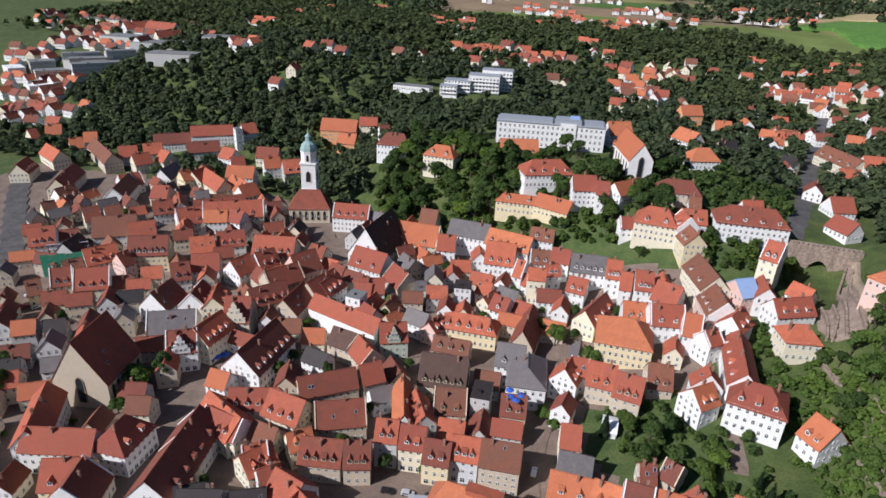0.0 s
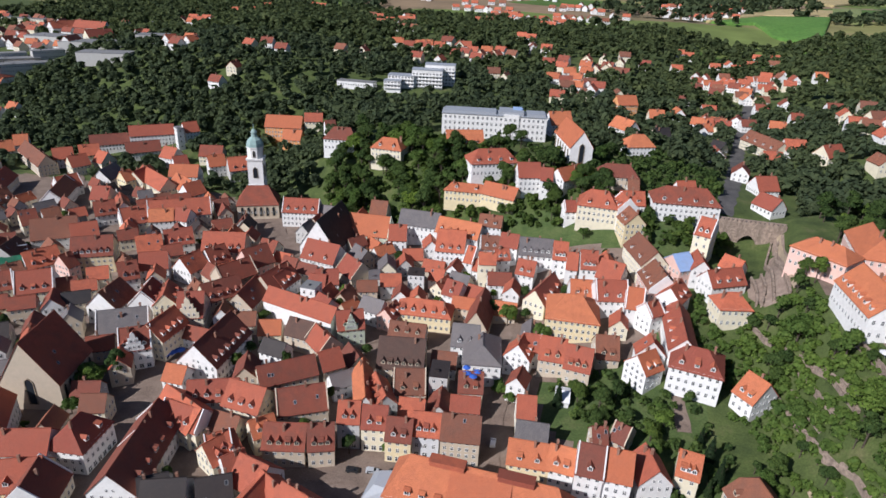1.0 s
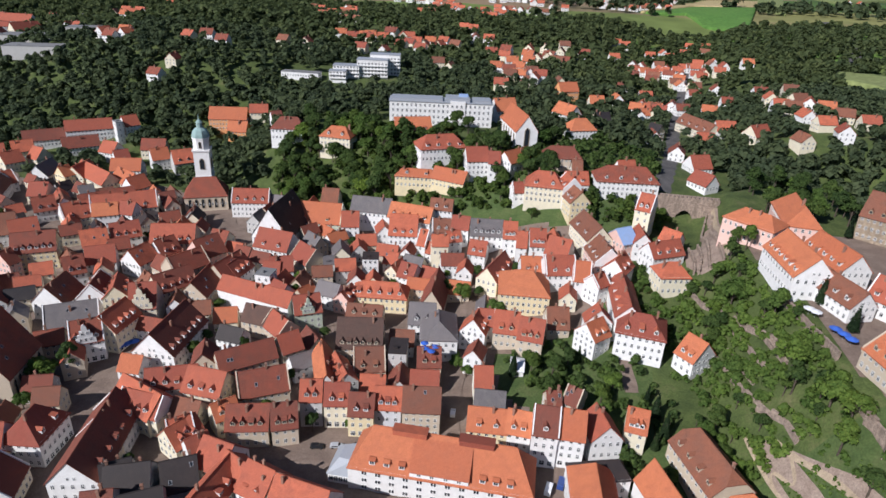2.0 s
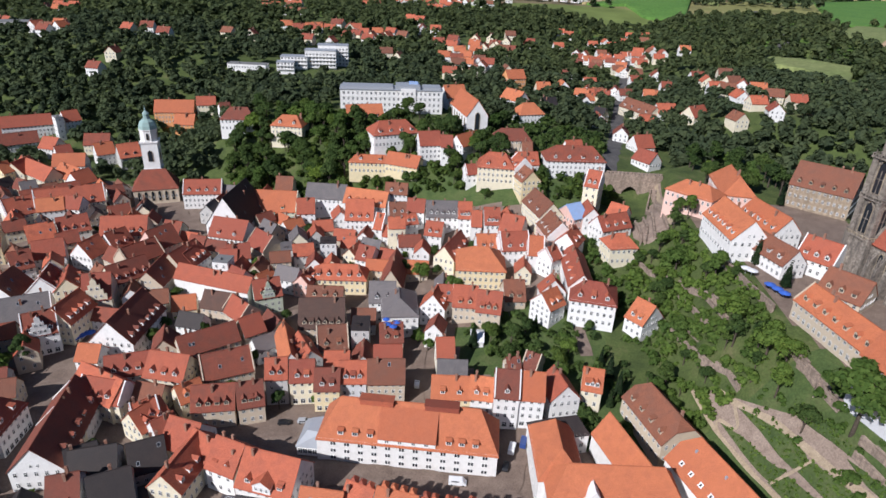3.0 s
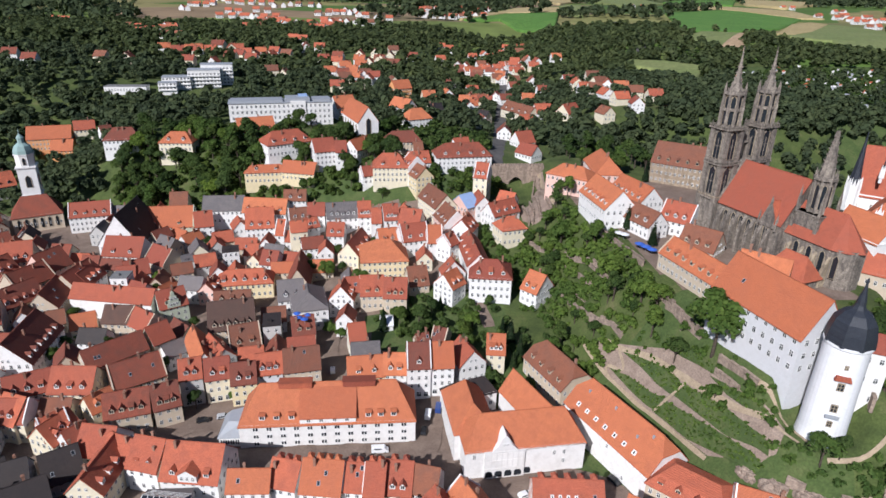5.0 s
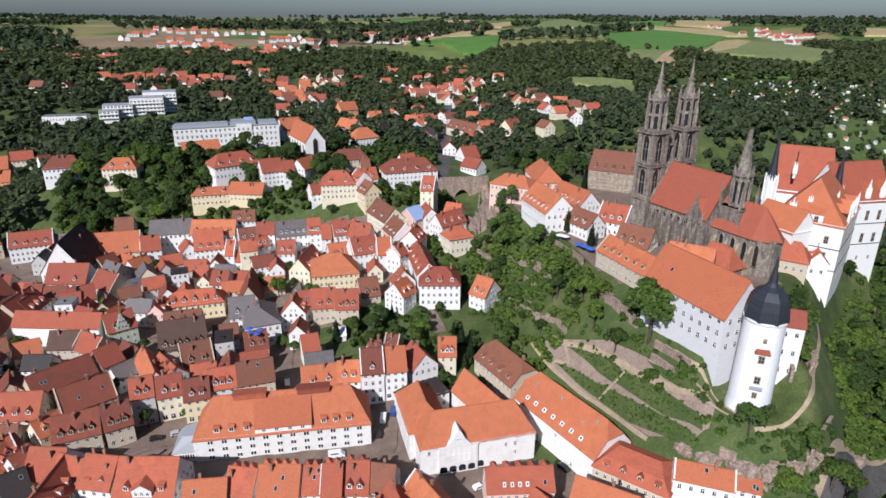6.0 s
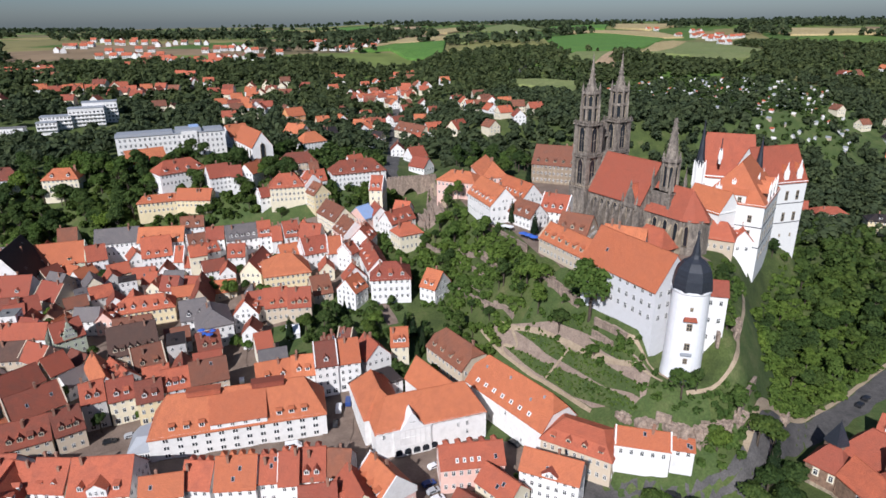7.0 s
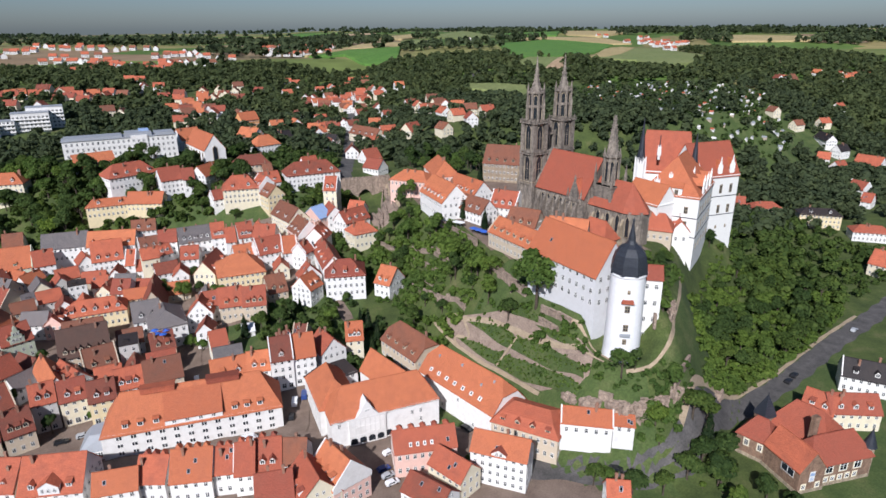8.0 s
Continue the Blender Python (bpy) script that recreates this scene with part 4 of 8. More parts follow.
for k in range(8):
    a = math.pi * (k + 0.5) / 4
    for j in range(6):
        r, z = 2.5 - 0.27 * j, 35.5 + 2.1 * j
        f.ring(r * math.cos(a), r * math.sin(a), [(0.04, z), (0.2, z + 0.3), (0.04, z + 0.6)], 4)
part("spire", f.mesh("spire", STONE), tower, label="openwork dark spire")
FOOTPRINTS.append((141.3, 201.5, math.cos(radians(-71.5)), math.sin(radians(-71.5)), 42, 19))

# ---------------------------------------------------------------- white castle
WHITE = plaster("castle_plaster_white", (0.84, 0.83, 0.8), amount=0.12)
castle = thing("castle", 179.8, 185.5, 33, 34.5, "white late gothic castle with steep orange roofs and dark spires", "castle")


def gothic_window(w, h):
    key = ("curtain", w, h)
    if key not in MESHES:
        xs, zs = [-w / 2, -w / 2 + 0.2, -0.08, 0.08, w / 2 - 0.2, w / 2], [0, 0.2, h / 2 - 0.1, h / 2 + 0.1, h - 0.35, h]
        MESHES[key] = pane_grid("castle_window", xs, zs, STONE_PALE, GLASS)
    return MESHES[key]


def castle_block(name, x, y, turn, L, W, z0, he, hr, kind, roof="o", rows=(), end=None):
    """A wing of the castle in the world's metres: plastered body with string courses, steep roof, gothic windows."""
    m = castle.matrix_basis.inverted() @ pose(x, y, z0, 0, 0, turn)
    f = Form().box(-L / 2, -W / 2, -22, L / 2, W / 2, he)
    if kind == "g":
        f.prism([(-W / 2, he - 0.01), (W / 2, he - 0.01), (0, hr - 0.2)], -L / 2, L / 2, "x")
    body = part(name, f.mesh(name, WHITE), castle, m)
    for z in (he * 0.36, he * 0.66):
        part("string_course", Form().box(-L / 2 - 0.14, -W / 2 - 0.14, z, L / 2 + 0.14, W / 2 + 0.14, z + 0.3).mesh("string_course", SLATE), body)
    part("cornice", Form().box(-L / 2 - 0.3, -W / 2 - 0.3, he - 0.6, L / 2 + 0.3, W / 2 + 0.3, he - 0.15).mesh("cornice", WHITE), body)
    r, slope = roof_form(L, W, he, hr, kind, end=end)
    part("wing_roof", r.mesh("wing_roof", ROOF[roof]), body, label="steep bright orange tiled roof")
    for side, n, z, w, h in rows:
        length, off, rot = {"s": (L, W / 2, 0), "n": (L, W / 2, 180), "e": (W, L / 2, 90), "w": (W, L / 2, -90)}[side]
        for k in range(n):
            u = (k - (n - 1) / 2) * length * 0.9 / n
            part("window", gothic_window(w, h), body, pose(0, 0, z, 0, 0, rot) @ Matrix.Translation((u, -off - 0.02, 0)))
    return body, slope


def roof_gable(body, x, y, z, rot, w=2.6, h=3.2, rise=3.4, deep=5):
    """A white stepped dormer gable with a window on a castle roof."""
    f = Form().box(-w / 2, 0, -1.5, w / 2, 0.7, h).prism([(-w / 2, h), (w / 2, h), (0, h + rise)], 0, 0.7, "y")
    f.ring(-w / 2, 0.3, [(0.28, h - 0.6), (0.28, h + 0.9), (0.02, h + 2.0)], 4, turn=0.5).ring(w / 2, 0.3, [(0.28, h - 0.6), (0.28, h + 0.9), (0.02, h + 2.0)], 4, turn=0.5)
    f.ring(0, 0.3, [(0.25, h + rise - 0.5), (0.25, h + rise + 0.5), (0.02, h + rise + 1.6)], 4, turn=0.5)
    f.add([(-w / 2 - 0.1, 0.6, h - 0.1), (0, 0.6, h + rise - 0.3), (w / 2 + 0.1, 0.6, h - 0.1), (-w / 2 - 0.1, deep, h - 0.1), (0, deep, h + rise - 0.3), (w / 2 + 0.1, deep, h - 0.1)],
          [(0, 1, 4, 3), (1, 2, 5, 4)], 1)
    g = part("roof_gable", f.mesh("roof_gable", WHITE, ROOF["o"]), body, pose(x, y, z, 0, 0, rot), "white stepped dormer gable")
    return g


main, s = castle_block("main_wing", 184.0, 186.5, 41, 34, 24, 31, 27.5, 42, "h", rows=(("s", 5, 4, 1.4, 2.6), ("s", 5, 12, 1.6, 3.6), ("s", 5, 19.5, 1.6, 3.2), ("w", 3, 13, 1.8, 3.8), ("w", 3, 20, 1.6, 3.0)))
roof_gable(main, -15.4, 6.0, 29.6, -90, 2.0, 1.9, 2.3, 4.2)
roof_gable(main, -13.4, 1.0, 33.0, -90, 1.2, 0.9, 1.0, 2.5)
f = Form().box(-2.6, 0, -2, 2.6, 5, 3.2)
bay = part("wall_dormer", f.mesh("wall_dormer", WHITE), main, pose(-17.05, -2.2, 27.5, 0, 0, -90), "white wall dormer with a tall cross window")
part("dormer_roof", Form().add([(-2.9, -0.3, 3.1), (2.9, -0.3, 3.1), (2.9, 7.5, 7.4), (-2.9, 7.5, 7.4), (-2.9, -0.3, 2.85), (2.9, -0.3, 2.85), (2.9, 7.5, 6.9), (-2.9, 7.5, 6.9)], [(0, 1, 2, 3), (4, 5, 1, 0), (5, 6, 2, 1), (7, 4, 0, 3)]).mesh("dormer_roof", ROOF["o"]), bay)
part("window", gothic_window(1.5, 2.9), bay, pose(0.4, -0.03, -0.6))
for x in (-9, -1, 7):
    roof_gable(main, x, -12.2, 27.5, 0, 3.0, 3.4, 3.2, 6)
roof_gable(main, -2, -6.5, 33.5, 0, 1.4, 1.0, 1.2, 3)
tall, s = castle_block("river_wing", 207.2, 198.7, 2, 25, 18, 31, 29.5, 43.5, "g", roof="r", rows=(("s", 4, 4, 0.9, 1.6), ("s", 4, 11.5, 1.6, 4.0), ("s", 4, 21, 1.6, 4.2), ("w", 3, 12, 1.6, 3.6), ("w", 3, 21, 1.6, 3.6)))
roof_gable(tall, 8.4, -8.6, 29.5, 0, 2.4, 3.4, 4.2)
roof_gable(tall, 1.6, -8.6, 29.5, 0, 2.2, 3.0, 4.0)
rear, s = castle_block("rear_wing", 196.5, 213.5, -38, 26, 15, 33, 27, 45, "h", roof="r", end=3.0, rows=(("s", 4, 20, 1.6, 3.2),))
low, s = castle_block("chapel_wing", 166.5, 181.5, -76, 18, 12, 33, 22.5, 30, "g", rows=(("w", 2, 14, 1.4, 3),))


def castle_spire(x, y, z, r, stage, tip, label):
    m = castle.matrix_basis.inverted() @ pose(x, y, z, 0, 0, 12)
    f = Form().ring(0, 0, [(r, -5), (r, stage)], 8, turn=0.5)
    for k in range(8):
        a = math.pi * (k + 0.5) / 4
        f.ring(r * math.cos(a), r * math.sin(a), [(0.4, -3), (0.4, stage + 1.8), (0.03, stage + 5)], 4)
    for k in range(8):
        a = math.pi * k / 4
        c, q = math.cos(a), math.sin(a)
        w = r * 0.36
        f.add([(r * c * 0.98 - q * w, r * q * 0.98 + c * w, stage - 0.2), (r * c * 0.98 + q * w, r * q * 0.98 - c * w, stage - 0.2), (r * c * 0.98, r * q * 0.98, stage + 4.2),
               (r * c * 0.8 - q * w, r * q * 0.8 + c * w, stage - 0.2), (r * c * 0.8 + q * w, r * q * 0.8 - c * w, stage - 0.2), (r * c * 0.8, r * q * 0.8, stage + 4.2)],
              [(0, 1, 2), (3, 5, 4), (0, 2, 5, 3), (1, 4, 5, 2)])
    t = part("stair_turret", f.mesh("stair_turret", WHITE), castle, m, label)
    g = Form().ring(0, 0, [(r * 1.0, stage - 0.3), (r * 0.6, stage + (tip - stage) * 0.35), (0.16, tip - 0.6), (0.28, tip - 0.3), (0.03, tip + 0.8)], 8, turn=0.5)
    part("turret_spire", g.mesh("turret_spire", SLATE), t, label="dark slate needle spire")


castle_spire(182.5, 213.5, 58, 2.6, 4, 26, "white stair turret with tracery gables")
castle_spire(195.0, 191.5, 58, 2.4, 4, 22, "white stair turret with pointed gables")
castle_spire(187.5, 207.0, 71, 0.6, -3, 6.0, "slim dark roof turret")
for q in ((179.8, 185.5, 34.5, 19, 12), (213, 198, 0, 8, 10), (196, 213, -38, 13, 8), (163, 179, -76, 9, 6)):
    FOOTPRINTS.append((q[0], q[1], math.cos(radians(q[2])), math.sin(radians(q[2])), q[3], q[4]))

# ---------------------------------------------------------------- round tower of the bishop's house
rt = thing("round_tower", 109.4, 111.2, 28, -30, "round white castle tower with a dark bell-shaped dome", "tower")
PALE = plaster("tower_plaster_pale", (0.78, 0.78, 0.79), amount=0.2)
part("shaft", Form().ring(0, 0, [(6.3, -9), (5.8, 0), (5.5, 3), (5.15, 26), (5.15, 27), (5.5, 27.4), (5.5, 28)], 32).mesh("shaft", PALE, smooth_faces=False), rt)
part("dome", Form().ring(0, 0, [(5.7, 27.8), (5.65, 28.4), (5.35, 31), (4.7, 33.6), (3.2, 35.6), (1.6, 36.6), (1.15, 37.6), (1.0, 39), (0.55, 41), (0.22, 43.2), (0.42, 43.6), (0.06, 44.6)], 8, turn=0.5).mesh("dome", SLATE), rt, label="dark slate dome")
for z, w, h in ((6.2, 1.3, 1.8), (10.5, 1.6, 2.3), (16.6, 1.6, 2.3), (22.5, 0.9, 1.3)):
    part("window", gothic_window(w, h), rt, pose(0, 0, z, 0, 0, 2) @ Matrix.Translation((0, -5.85 + z * 0.022, 0)))
part("canopy", Form().prism([(-1.9, 0.2), (1.9, 0.2), (1.5, 1.3), (-1.5, 1.3)], -0.9, 0.5, "y").mesh("canopy", ROOF["r"]), rt, pose(0, 0, 19.4, 0, 0, 2) @ Matrix.Translation((0, -5.2, 0)), "small red tiled canopy")
part("balcony", Form().box(-1.5, -0.9, 0, 1.5, 0.6, 0.25).box(-1.5, -0.9, 0.25, 1.5, -0.8, 1.0).mesh("balcony", METAL), rt, pose(0, 0, 9.0, 0, 0, 2) @ Matrix.Translation((0, -5.4, 0)))
FOOTPRINTS.append((109.7, 111.2, 1, 0, 6, 6))
house(119.5, 116.0, -30, 9, 8, 22, 25, "r", "w", 4, "g", 0, z=30, name="tower_annex", label="narrow white castle annex with red roof beside the tower", foot=8, chimneys=0)

# ---------------------------------------------------------------- white administration block on the square
hall = thing("office_block", -20.5, 153.5, 0, 0.6, "long white office block with bright orange hipped roof and dormers", "building")
L, W, he, hr = 53.6, 15.6, 8.4, 18.2
part("wall", wall_form(L, W, he, hr, "h").mesh("wall", WALL["w"]), hall)
f, slope = roof_form(L, W, he, hr, "h", 0.35, 0.3, end=5.8)
part("roof", f.mesh("roof", ROOF["o"]), hall, label="bright orange tiled hipped roof")
for i in range(3):
    for k in range(12):
        part("window", pane_window(1.7, 1.4), hall, pose(-21.9 + 4.1 * k, -W / 2 - 0.02, 0.8 + 2.65 * i))
    for k in range(3):
        part("window", pane_window(1.4, 1.25), hall, pose(L / 2 + 0.02, -4 + 4 * k, 0.9 + 2.6 * i, 0, 0, 90))
for x in (-19.8, -15.5, -11.0, 12.3, 16.1, 20.1):
    part("dormer", dormer_mesh(WALL["w"], ROOF["o"], 1.7, 1.7, 5.2, "shed"), hall, pose(x, -W / 2 + 0.9, he + 1.1))
f = Form().box(-8.5, -W / 2 + 0.05, he, 8.5, 0, he + 1.9)
big = part("long_dormer", f.mesh("long_dormer", WALL["w"]), hall)
f = Form().add([(-8.7, -W / 2 - 0.3, he + 1.85), (8.7, -W / 2 - 0.3, he + 1.85), (8.7, -1.0, hr - 1.2), (-8.7, -1.0, hr - 1.2), (-8.7, -W / 2 - 0.3, he + 1.65), (8.7, -W / 2 - 0.3, he + 1.65), (8.7, -1.0, hr - 3), (-8.7, -1.0, hr - 3)],
               [(0, 1, 2, 3), (4, 5, 1, 0), (5, 6, 2, 1), (7, 4, 0, 3)])
part("dormer_roof", f.mesh("dormer_roof", ROOF["o"]), big)
for x in (-5.8, -2, 2, 5.8):
    part("window", pane_window(1.2, 1.1), big, pose(x, -W / 2, he + 0.5))
for x in (-10, 9.5):
    f = Form().box(x - 5, -1.6, hr - 1.2, x + 5, 1.4, hr + 0.5)
    f.box(x - 5.2, -1.9, hr + 0.5, x + 5.2, 1.6, hr + 0.75)
    part("ridge_vent", f.mesh("ridge_vent", ROOF["r"]), hall, label="long brown ridge ventilator")
f = Form().box(-L / 2 - 6.6, -W / 2 + 1, -3, -L / 2, W / 2 - 3, 3.4)
ann = part("annex", f.mesh("annex", WALL["w"]), hall)
f = Form().add([(-L / 2 - 7, -W / 2 + 0.6, 3.3), (-L / 2, -W / 2 + 0.6, 3.3), (-L / 2, W / 2 - 3, 3.3), (-L / 2 - 7, W / 2 - 3, 3.3), (-L / 2 - 4, -W / 2 + 4, 7.2), (-L / 2 + 1, -W / 2 + 3, 7.8), (-L / 2 + 1, W / 2 - 5, 7.8), (-L / 2 - 4, W / 2 - 6, 7.2)],
               [(0, 1, 5, 4), (2, 3, 7, 6), (3, 0, 4, 7), (4, 5, 6, 7), (3, 2, 1, 0)])
part("annex_roof", f.mesh("annex_roof", METAL), ann, label="grey sheet-metal roof")
for k in range(4):
    part("window", pane_window(1.3, 1.9), ann, pose(-L / 2 - 5.6 + 1.5 * k, -W / 2 + 0.98, 0.8))
FOOTPRINTS.append((-20.5, 153.5, 1, 0, 36, 9))

# ---------------------------------------------------------------- gabled court building with its yard
court = thing("court_building", 36, 139, 0, 0, "large white court building with orange roofs round a yard", "building")


def wing(x, y, turn, L, W, he, hr, kind, roof="o", end=None, rows=3, sides="s", wall="w", bay=3.2):
    m = pose(x - 36, y - 139, 0, 0, 0, turn)
    body = part("wing", wall_form(L, W, he, hr, kind).mesh("wing", WALL[wall]), court, m)
    f, s = roof_form(L, W, he, hr, kind, 0.3, 0.3, end)
    part("wing_roof", f.mesh("wing_roof", ROOF[roof]), body)
    for side in sides:
        length, off, rot = {"s": (L, W / 2, 0), "n": (L, W / 2, 180), "e": (W, L / 2, 90), "w": (W, L / 2, -90)}[side]
        n = int(length / bay)
        for i in range(rows):
            for k in range(n):
                part("window", pane_window(1.2, 1.7), body, pose(0, 0, 1.0 + i * he / rows, 0, 0, rot) @ Matrix.Translation(((k - (n - 1) / 2) * length * 0.94 / n, -off - 0.02, 0)))
    return body


front = wing(37.5, 137.0, 5, 36, 13.5, 10, 18, "h", end=5, rows=1, sides="e", bay=5)
left = wing(23.0, 148.5, 96, 22, 13, 10, 17, "h", end=5, sides="nw", bay=3.4)
right = wing(43.5, 151.0, 112, 22, 10, 9, 16, "g", sides="")
back = wing(24.5, 160.0, 18, 17, 8, 9, 13, "h", "k", sides="sw")
f = Form().prism([(-4.0, 9.6), (4.0, 9.6), (3.2, 10.6), (2.0, 11.8), (1.1, 13.8), (0, 15.4), (-1.1, 13.8), (-2.0, 11.8), (-3.2, 10.6)], -0.45, 4, "y")
gab = part("street_gable", f.mesh("street_gable", WALL["w"]), front, pose(-6.5, -6.9, 0), "white curved street gable")
for x in (-0.45, 0.45):
    part("window", pane_window(0.7, 0.9), gab, pose(x, -0.47, 11.6))
bay = part("projecting_bay", Form().box(-6, -0.4, -3, 6, 0.3, 9.5).box(-6.2, -0.6, 9.3, 6.2, 0.3, 9.75).box(-6.1, -0.5, 3.3, 6.1, 0.3, 3.6).mesh("projecting_bay", WALL["w"]), front, pose(-6.5, -6.85, 0))
for k in range(7):
    for z, h in ((4.1, 2.3), (6.7, 2.2)):
        f = Form().box(-0.62, -0.1, 0, -0.5, 0.02, h).box(0.5, -0.1, 0, 0.62, 0.02, h).box(-0.62, -0.1, h, 0.62, 0.02, h + 0.12).box(-0.62, -0.1, -0.12, 0.62, 0.02, 0)
        f.box(-0.5, -0.03, 0, 0.5, 0.02, h, 1)
        part("blind_panel", f.mesh("blind_panel", WALL["w"], WALL["w"]), bay, pose(-4.8 + 1.6 * k, -0.4, z))
for k in range(5):
    f = Form().prism([(-1.1, 0), (1.1, 0), (1.1, 1.5), (0.6, 2.1), (-0.6, 2.1), (-1.1, 1.5)], -0.06, 0.05, "y")
    part("arched_window", f.mesh("arched_window", GLASS), bay, pose(-4.6 + 2.9 * k, -0.4 if k < 4 else 0.0, 0.5))
for x, z in ((8.5, 6.2), (11.5, 6.2), (11.5, 3.0), (-15.5, 7.2)):
    part("window", pane_window(0.9, 1.7), front, pose(x, -6.8, z))
part("cornice", Form().box(-17.9, -7.05, 9.3, 17.9, -6.7, 9.7).mesh("cornice", WALL["w"]), front)
FOOTPRINTS.append((36, 143, 1, 0, 22, 18))

# ---------------------------------------------------------------- school, modern clinic, parish church tower, bridge
school = thing("school", -76.5, 426, 42, 11.5, "long white four-storey school with low grey roof", "school")
L, W = 68, 16
part("wall", Form().box(-L / 2, -W / 2, -6, L / 2, W / 2, 15.5).box(6, -W / 2 - 0.8, -6, 16, W / 2, 16.5).box(-L / 2, -W / 2 - 0.2, 10.8, L / 2, W / 2, 11.2).mesh("wall", WALL["w"]), school)
f = Form()
for x0, x1 in ((-L / 2, 2), (20, L / 2)):
    f.box(x0 + 1, -W / 2 + 1.6, 15.5, x1 - 1, W / 2 - 1.6, 17.2)
f.box(-L / 2 - 0.4, -W / 2 - 0.5, 15.4, L / 2 + 0.4, W / 2 + 0.5, 15.9).box(3, -W / 2 + 1, 15.9, 19, W / 2, 18.0)
part("attic", f.mesh("attic", METAL), school, label="grey slate attic storey")
for i in range(4):
    for k in range(22):
        part("window", pane_window(1.3, 2.0), school, pose(-L / 2 + 2.4 + 3.0 * k, -W / 2 - (0.82 if 6 < -L / 2 + 2.4 + 3 * k < 16 else 0.02), 1.2 + 3.7 * i))
part("tarpaulin", Form().box(12, 1, 18, 18, 6, 19.2).mesh("tarpaulin", ROOF["B"]), school, label="blue tarpaulin on the roof")
FOOTPRINTS.append((-76.5, 426, 0.98, 0.2, 35, 10))

clinic = thing("clinic", -166, 545, ground(-166, 545), 12, "white modern stepped clinic with flat roofs and balconies", "clinic")
for x, y, l, w, h in ((-16, -4, 22, 12, 9), (6, 0, 26, 13, 14), (16, 12, 26, 12, 17), (-22, -16, 14, 9, 6)):
    f = Form().box(x - l / 2, y - w / 2, -4, x + l / 2, y + w / 2, h)
    b = part("block", f.mesh("block", WALL["w"]), clinic)
    part("flat_roof", Form().box(x - l / 2 - 0.3, y - w / 2 - 0.3, h, x + l / 2 + 0.3, y + w / 2 + 0.3, h + 0.4).mesh("flat_roof", METAL), b)
    for i in range(int(h / 3)):
        n = int(l / 2.7)
        for k in range(n):
            part("window", pane_window(1.7, 1.7), b, pose(x + (k - (n - 1) / 2) * l / n, y - w / 2 - 0.03, 3 * i + 0.95))
        part("balcony", Form().box(x - l / 2, y - w / 2 - 1.3, 3 * i, x + l / 2, y - w / 2 - 0.02, 3 * i + 0.8).mesh("balcony", WALL["w"]), b)
FOOTPRINTS.append((-168, 545, 0.79, 0.61, 32, 22))
house(-215, 520, 4, 32, 10, 5, 5, "s", "w", 1, "f", 0, name="pavilion", label="long low white flat-roofed pavilion on the hill")

ft = thing("church_tower", -200.0, 335.0, ground(-200, 335), 20, "white baroque church tower with green copper dome and lantern", "church tower")
f = Form().box(-4.4, -4.4, -3, 4.4, 4.4, 33).box(-4.8, -4.8, 17, 4.8, 4.8, 17.7).box(-4.9, -4.9, 32.6, 4.9, 4.9, 33.5)
f.ring(0, 0, [(4.75, 33), (4.75, 39.5), (5.1, 39.6), (5.1, 40.2)], 8, turn=0.5)
body = part("shaft", f.mesh("shaft", WALL["w"]), ft)
for rot in (0, 90, 180, 270):
    part("belfry_window", lancet(2.4, 6.5), body, pose(0, 0, 22, 0, 0, rot) @ Matrix.Translation((0, -4.42, 0)))
    part("belfry_window", lancet(1.2, 3), body, pose(0, 0, 10, 0, 0, rot) @ Matrix.Translation((0, -4.42, 0)))
    part("window", lancet(1.2, 3.8), body, pose(0, 0, 34.6, 0, 0, rot) @ Matrix.Translation((0, -4.42, 0)))
part("dome", Form().ring(0, 0, [(5.0, 40.1), (4.8, 42), (3.9, 44.2), (2.4, 45.4), (1.7, 45.8), (1.6, 48.2), (2.0, 48.4), (1.2, 49.6), (0.35, 50.4), (0.2, 52), (0.03, 53.5)], 8, turn=0.5).mesh("dome", COPPER), ft, label="green copper dome with lantern")
FOOTPRINTS.append((-200, 335, 1, 0, 5, 5))

bridge = thing("castle_bridge", 70, 330.3, 22, 1.5, "brown stone castle bridge with a pointed arch and battlements", "bridge")
arch = [(-22, -12), (-4.6, -12), (-4.6, 5), (-3.6, 8), (-1.6, 10), (0, 10.6), (1.6, 10), (3.6, 8), (4.6, 5), (4.6, -12), (16, -12), (16, 17.2), (-22, 17.2)]
f = Form()
n = len(arch)
v = [(x, -2.2, z) for x, z in arch] + [(x, 2.2, z) for x, z in arch]
f.add(v, [(0, 1, 2, 3, 12), (3, 4, 12), (4, 5, 12), (5, 11, 12), (5, 6, 11), (6, 7, 11), (7, 8, 11), (8, 9, 10, 11), (n, n + 12, n + 3, n + 2, n + 1), (n + 3, n + 12, n + 4), (n + 4, n + 12, n + 5),
          (n + 5, n + 12, n + 11), (n + 5, n + 11, n + 6), (n + 6, n + 11, n + 7), (n + 7, n + 11, n + 8), (n + 8, n + 11, n + 10, n + 9)] + [(k, (k + 1) % n, n + (k + 1) % n, n + k) for k in range(n)])
part("arch_wall", f.mesh("arch_wall", RUBBLE), bridge)
for k in range(19):
    part("merlon", Form().box(-21.6 + 2 * k, -2.2, 17.2, -20.5 + 2 * k, -1.6, 18.4).mesh("merlon", RUBBLE), bridge)
FOOTPRINTS.append((70, 330, 1, 0, 20, 3))

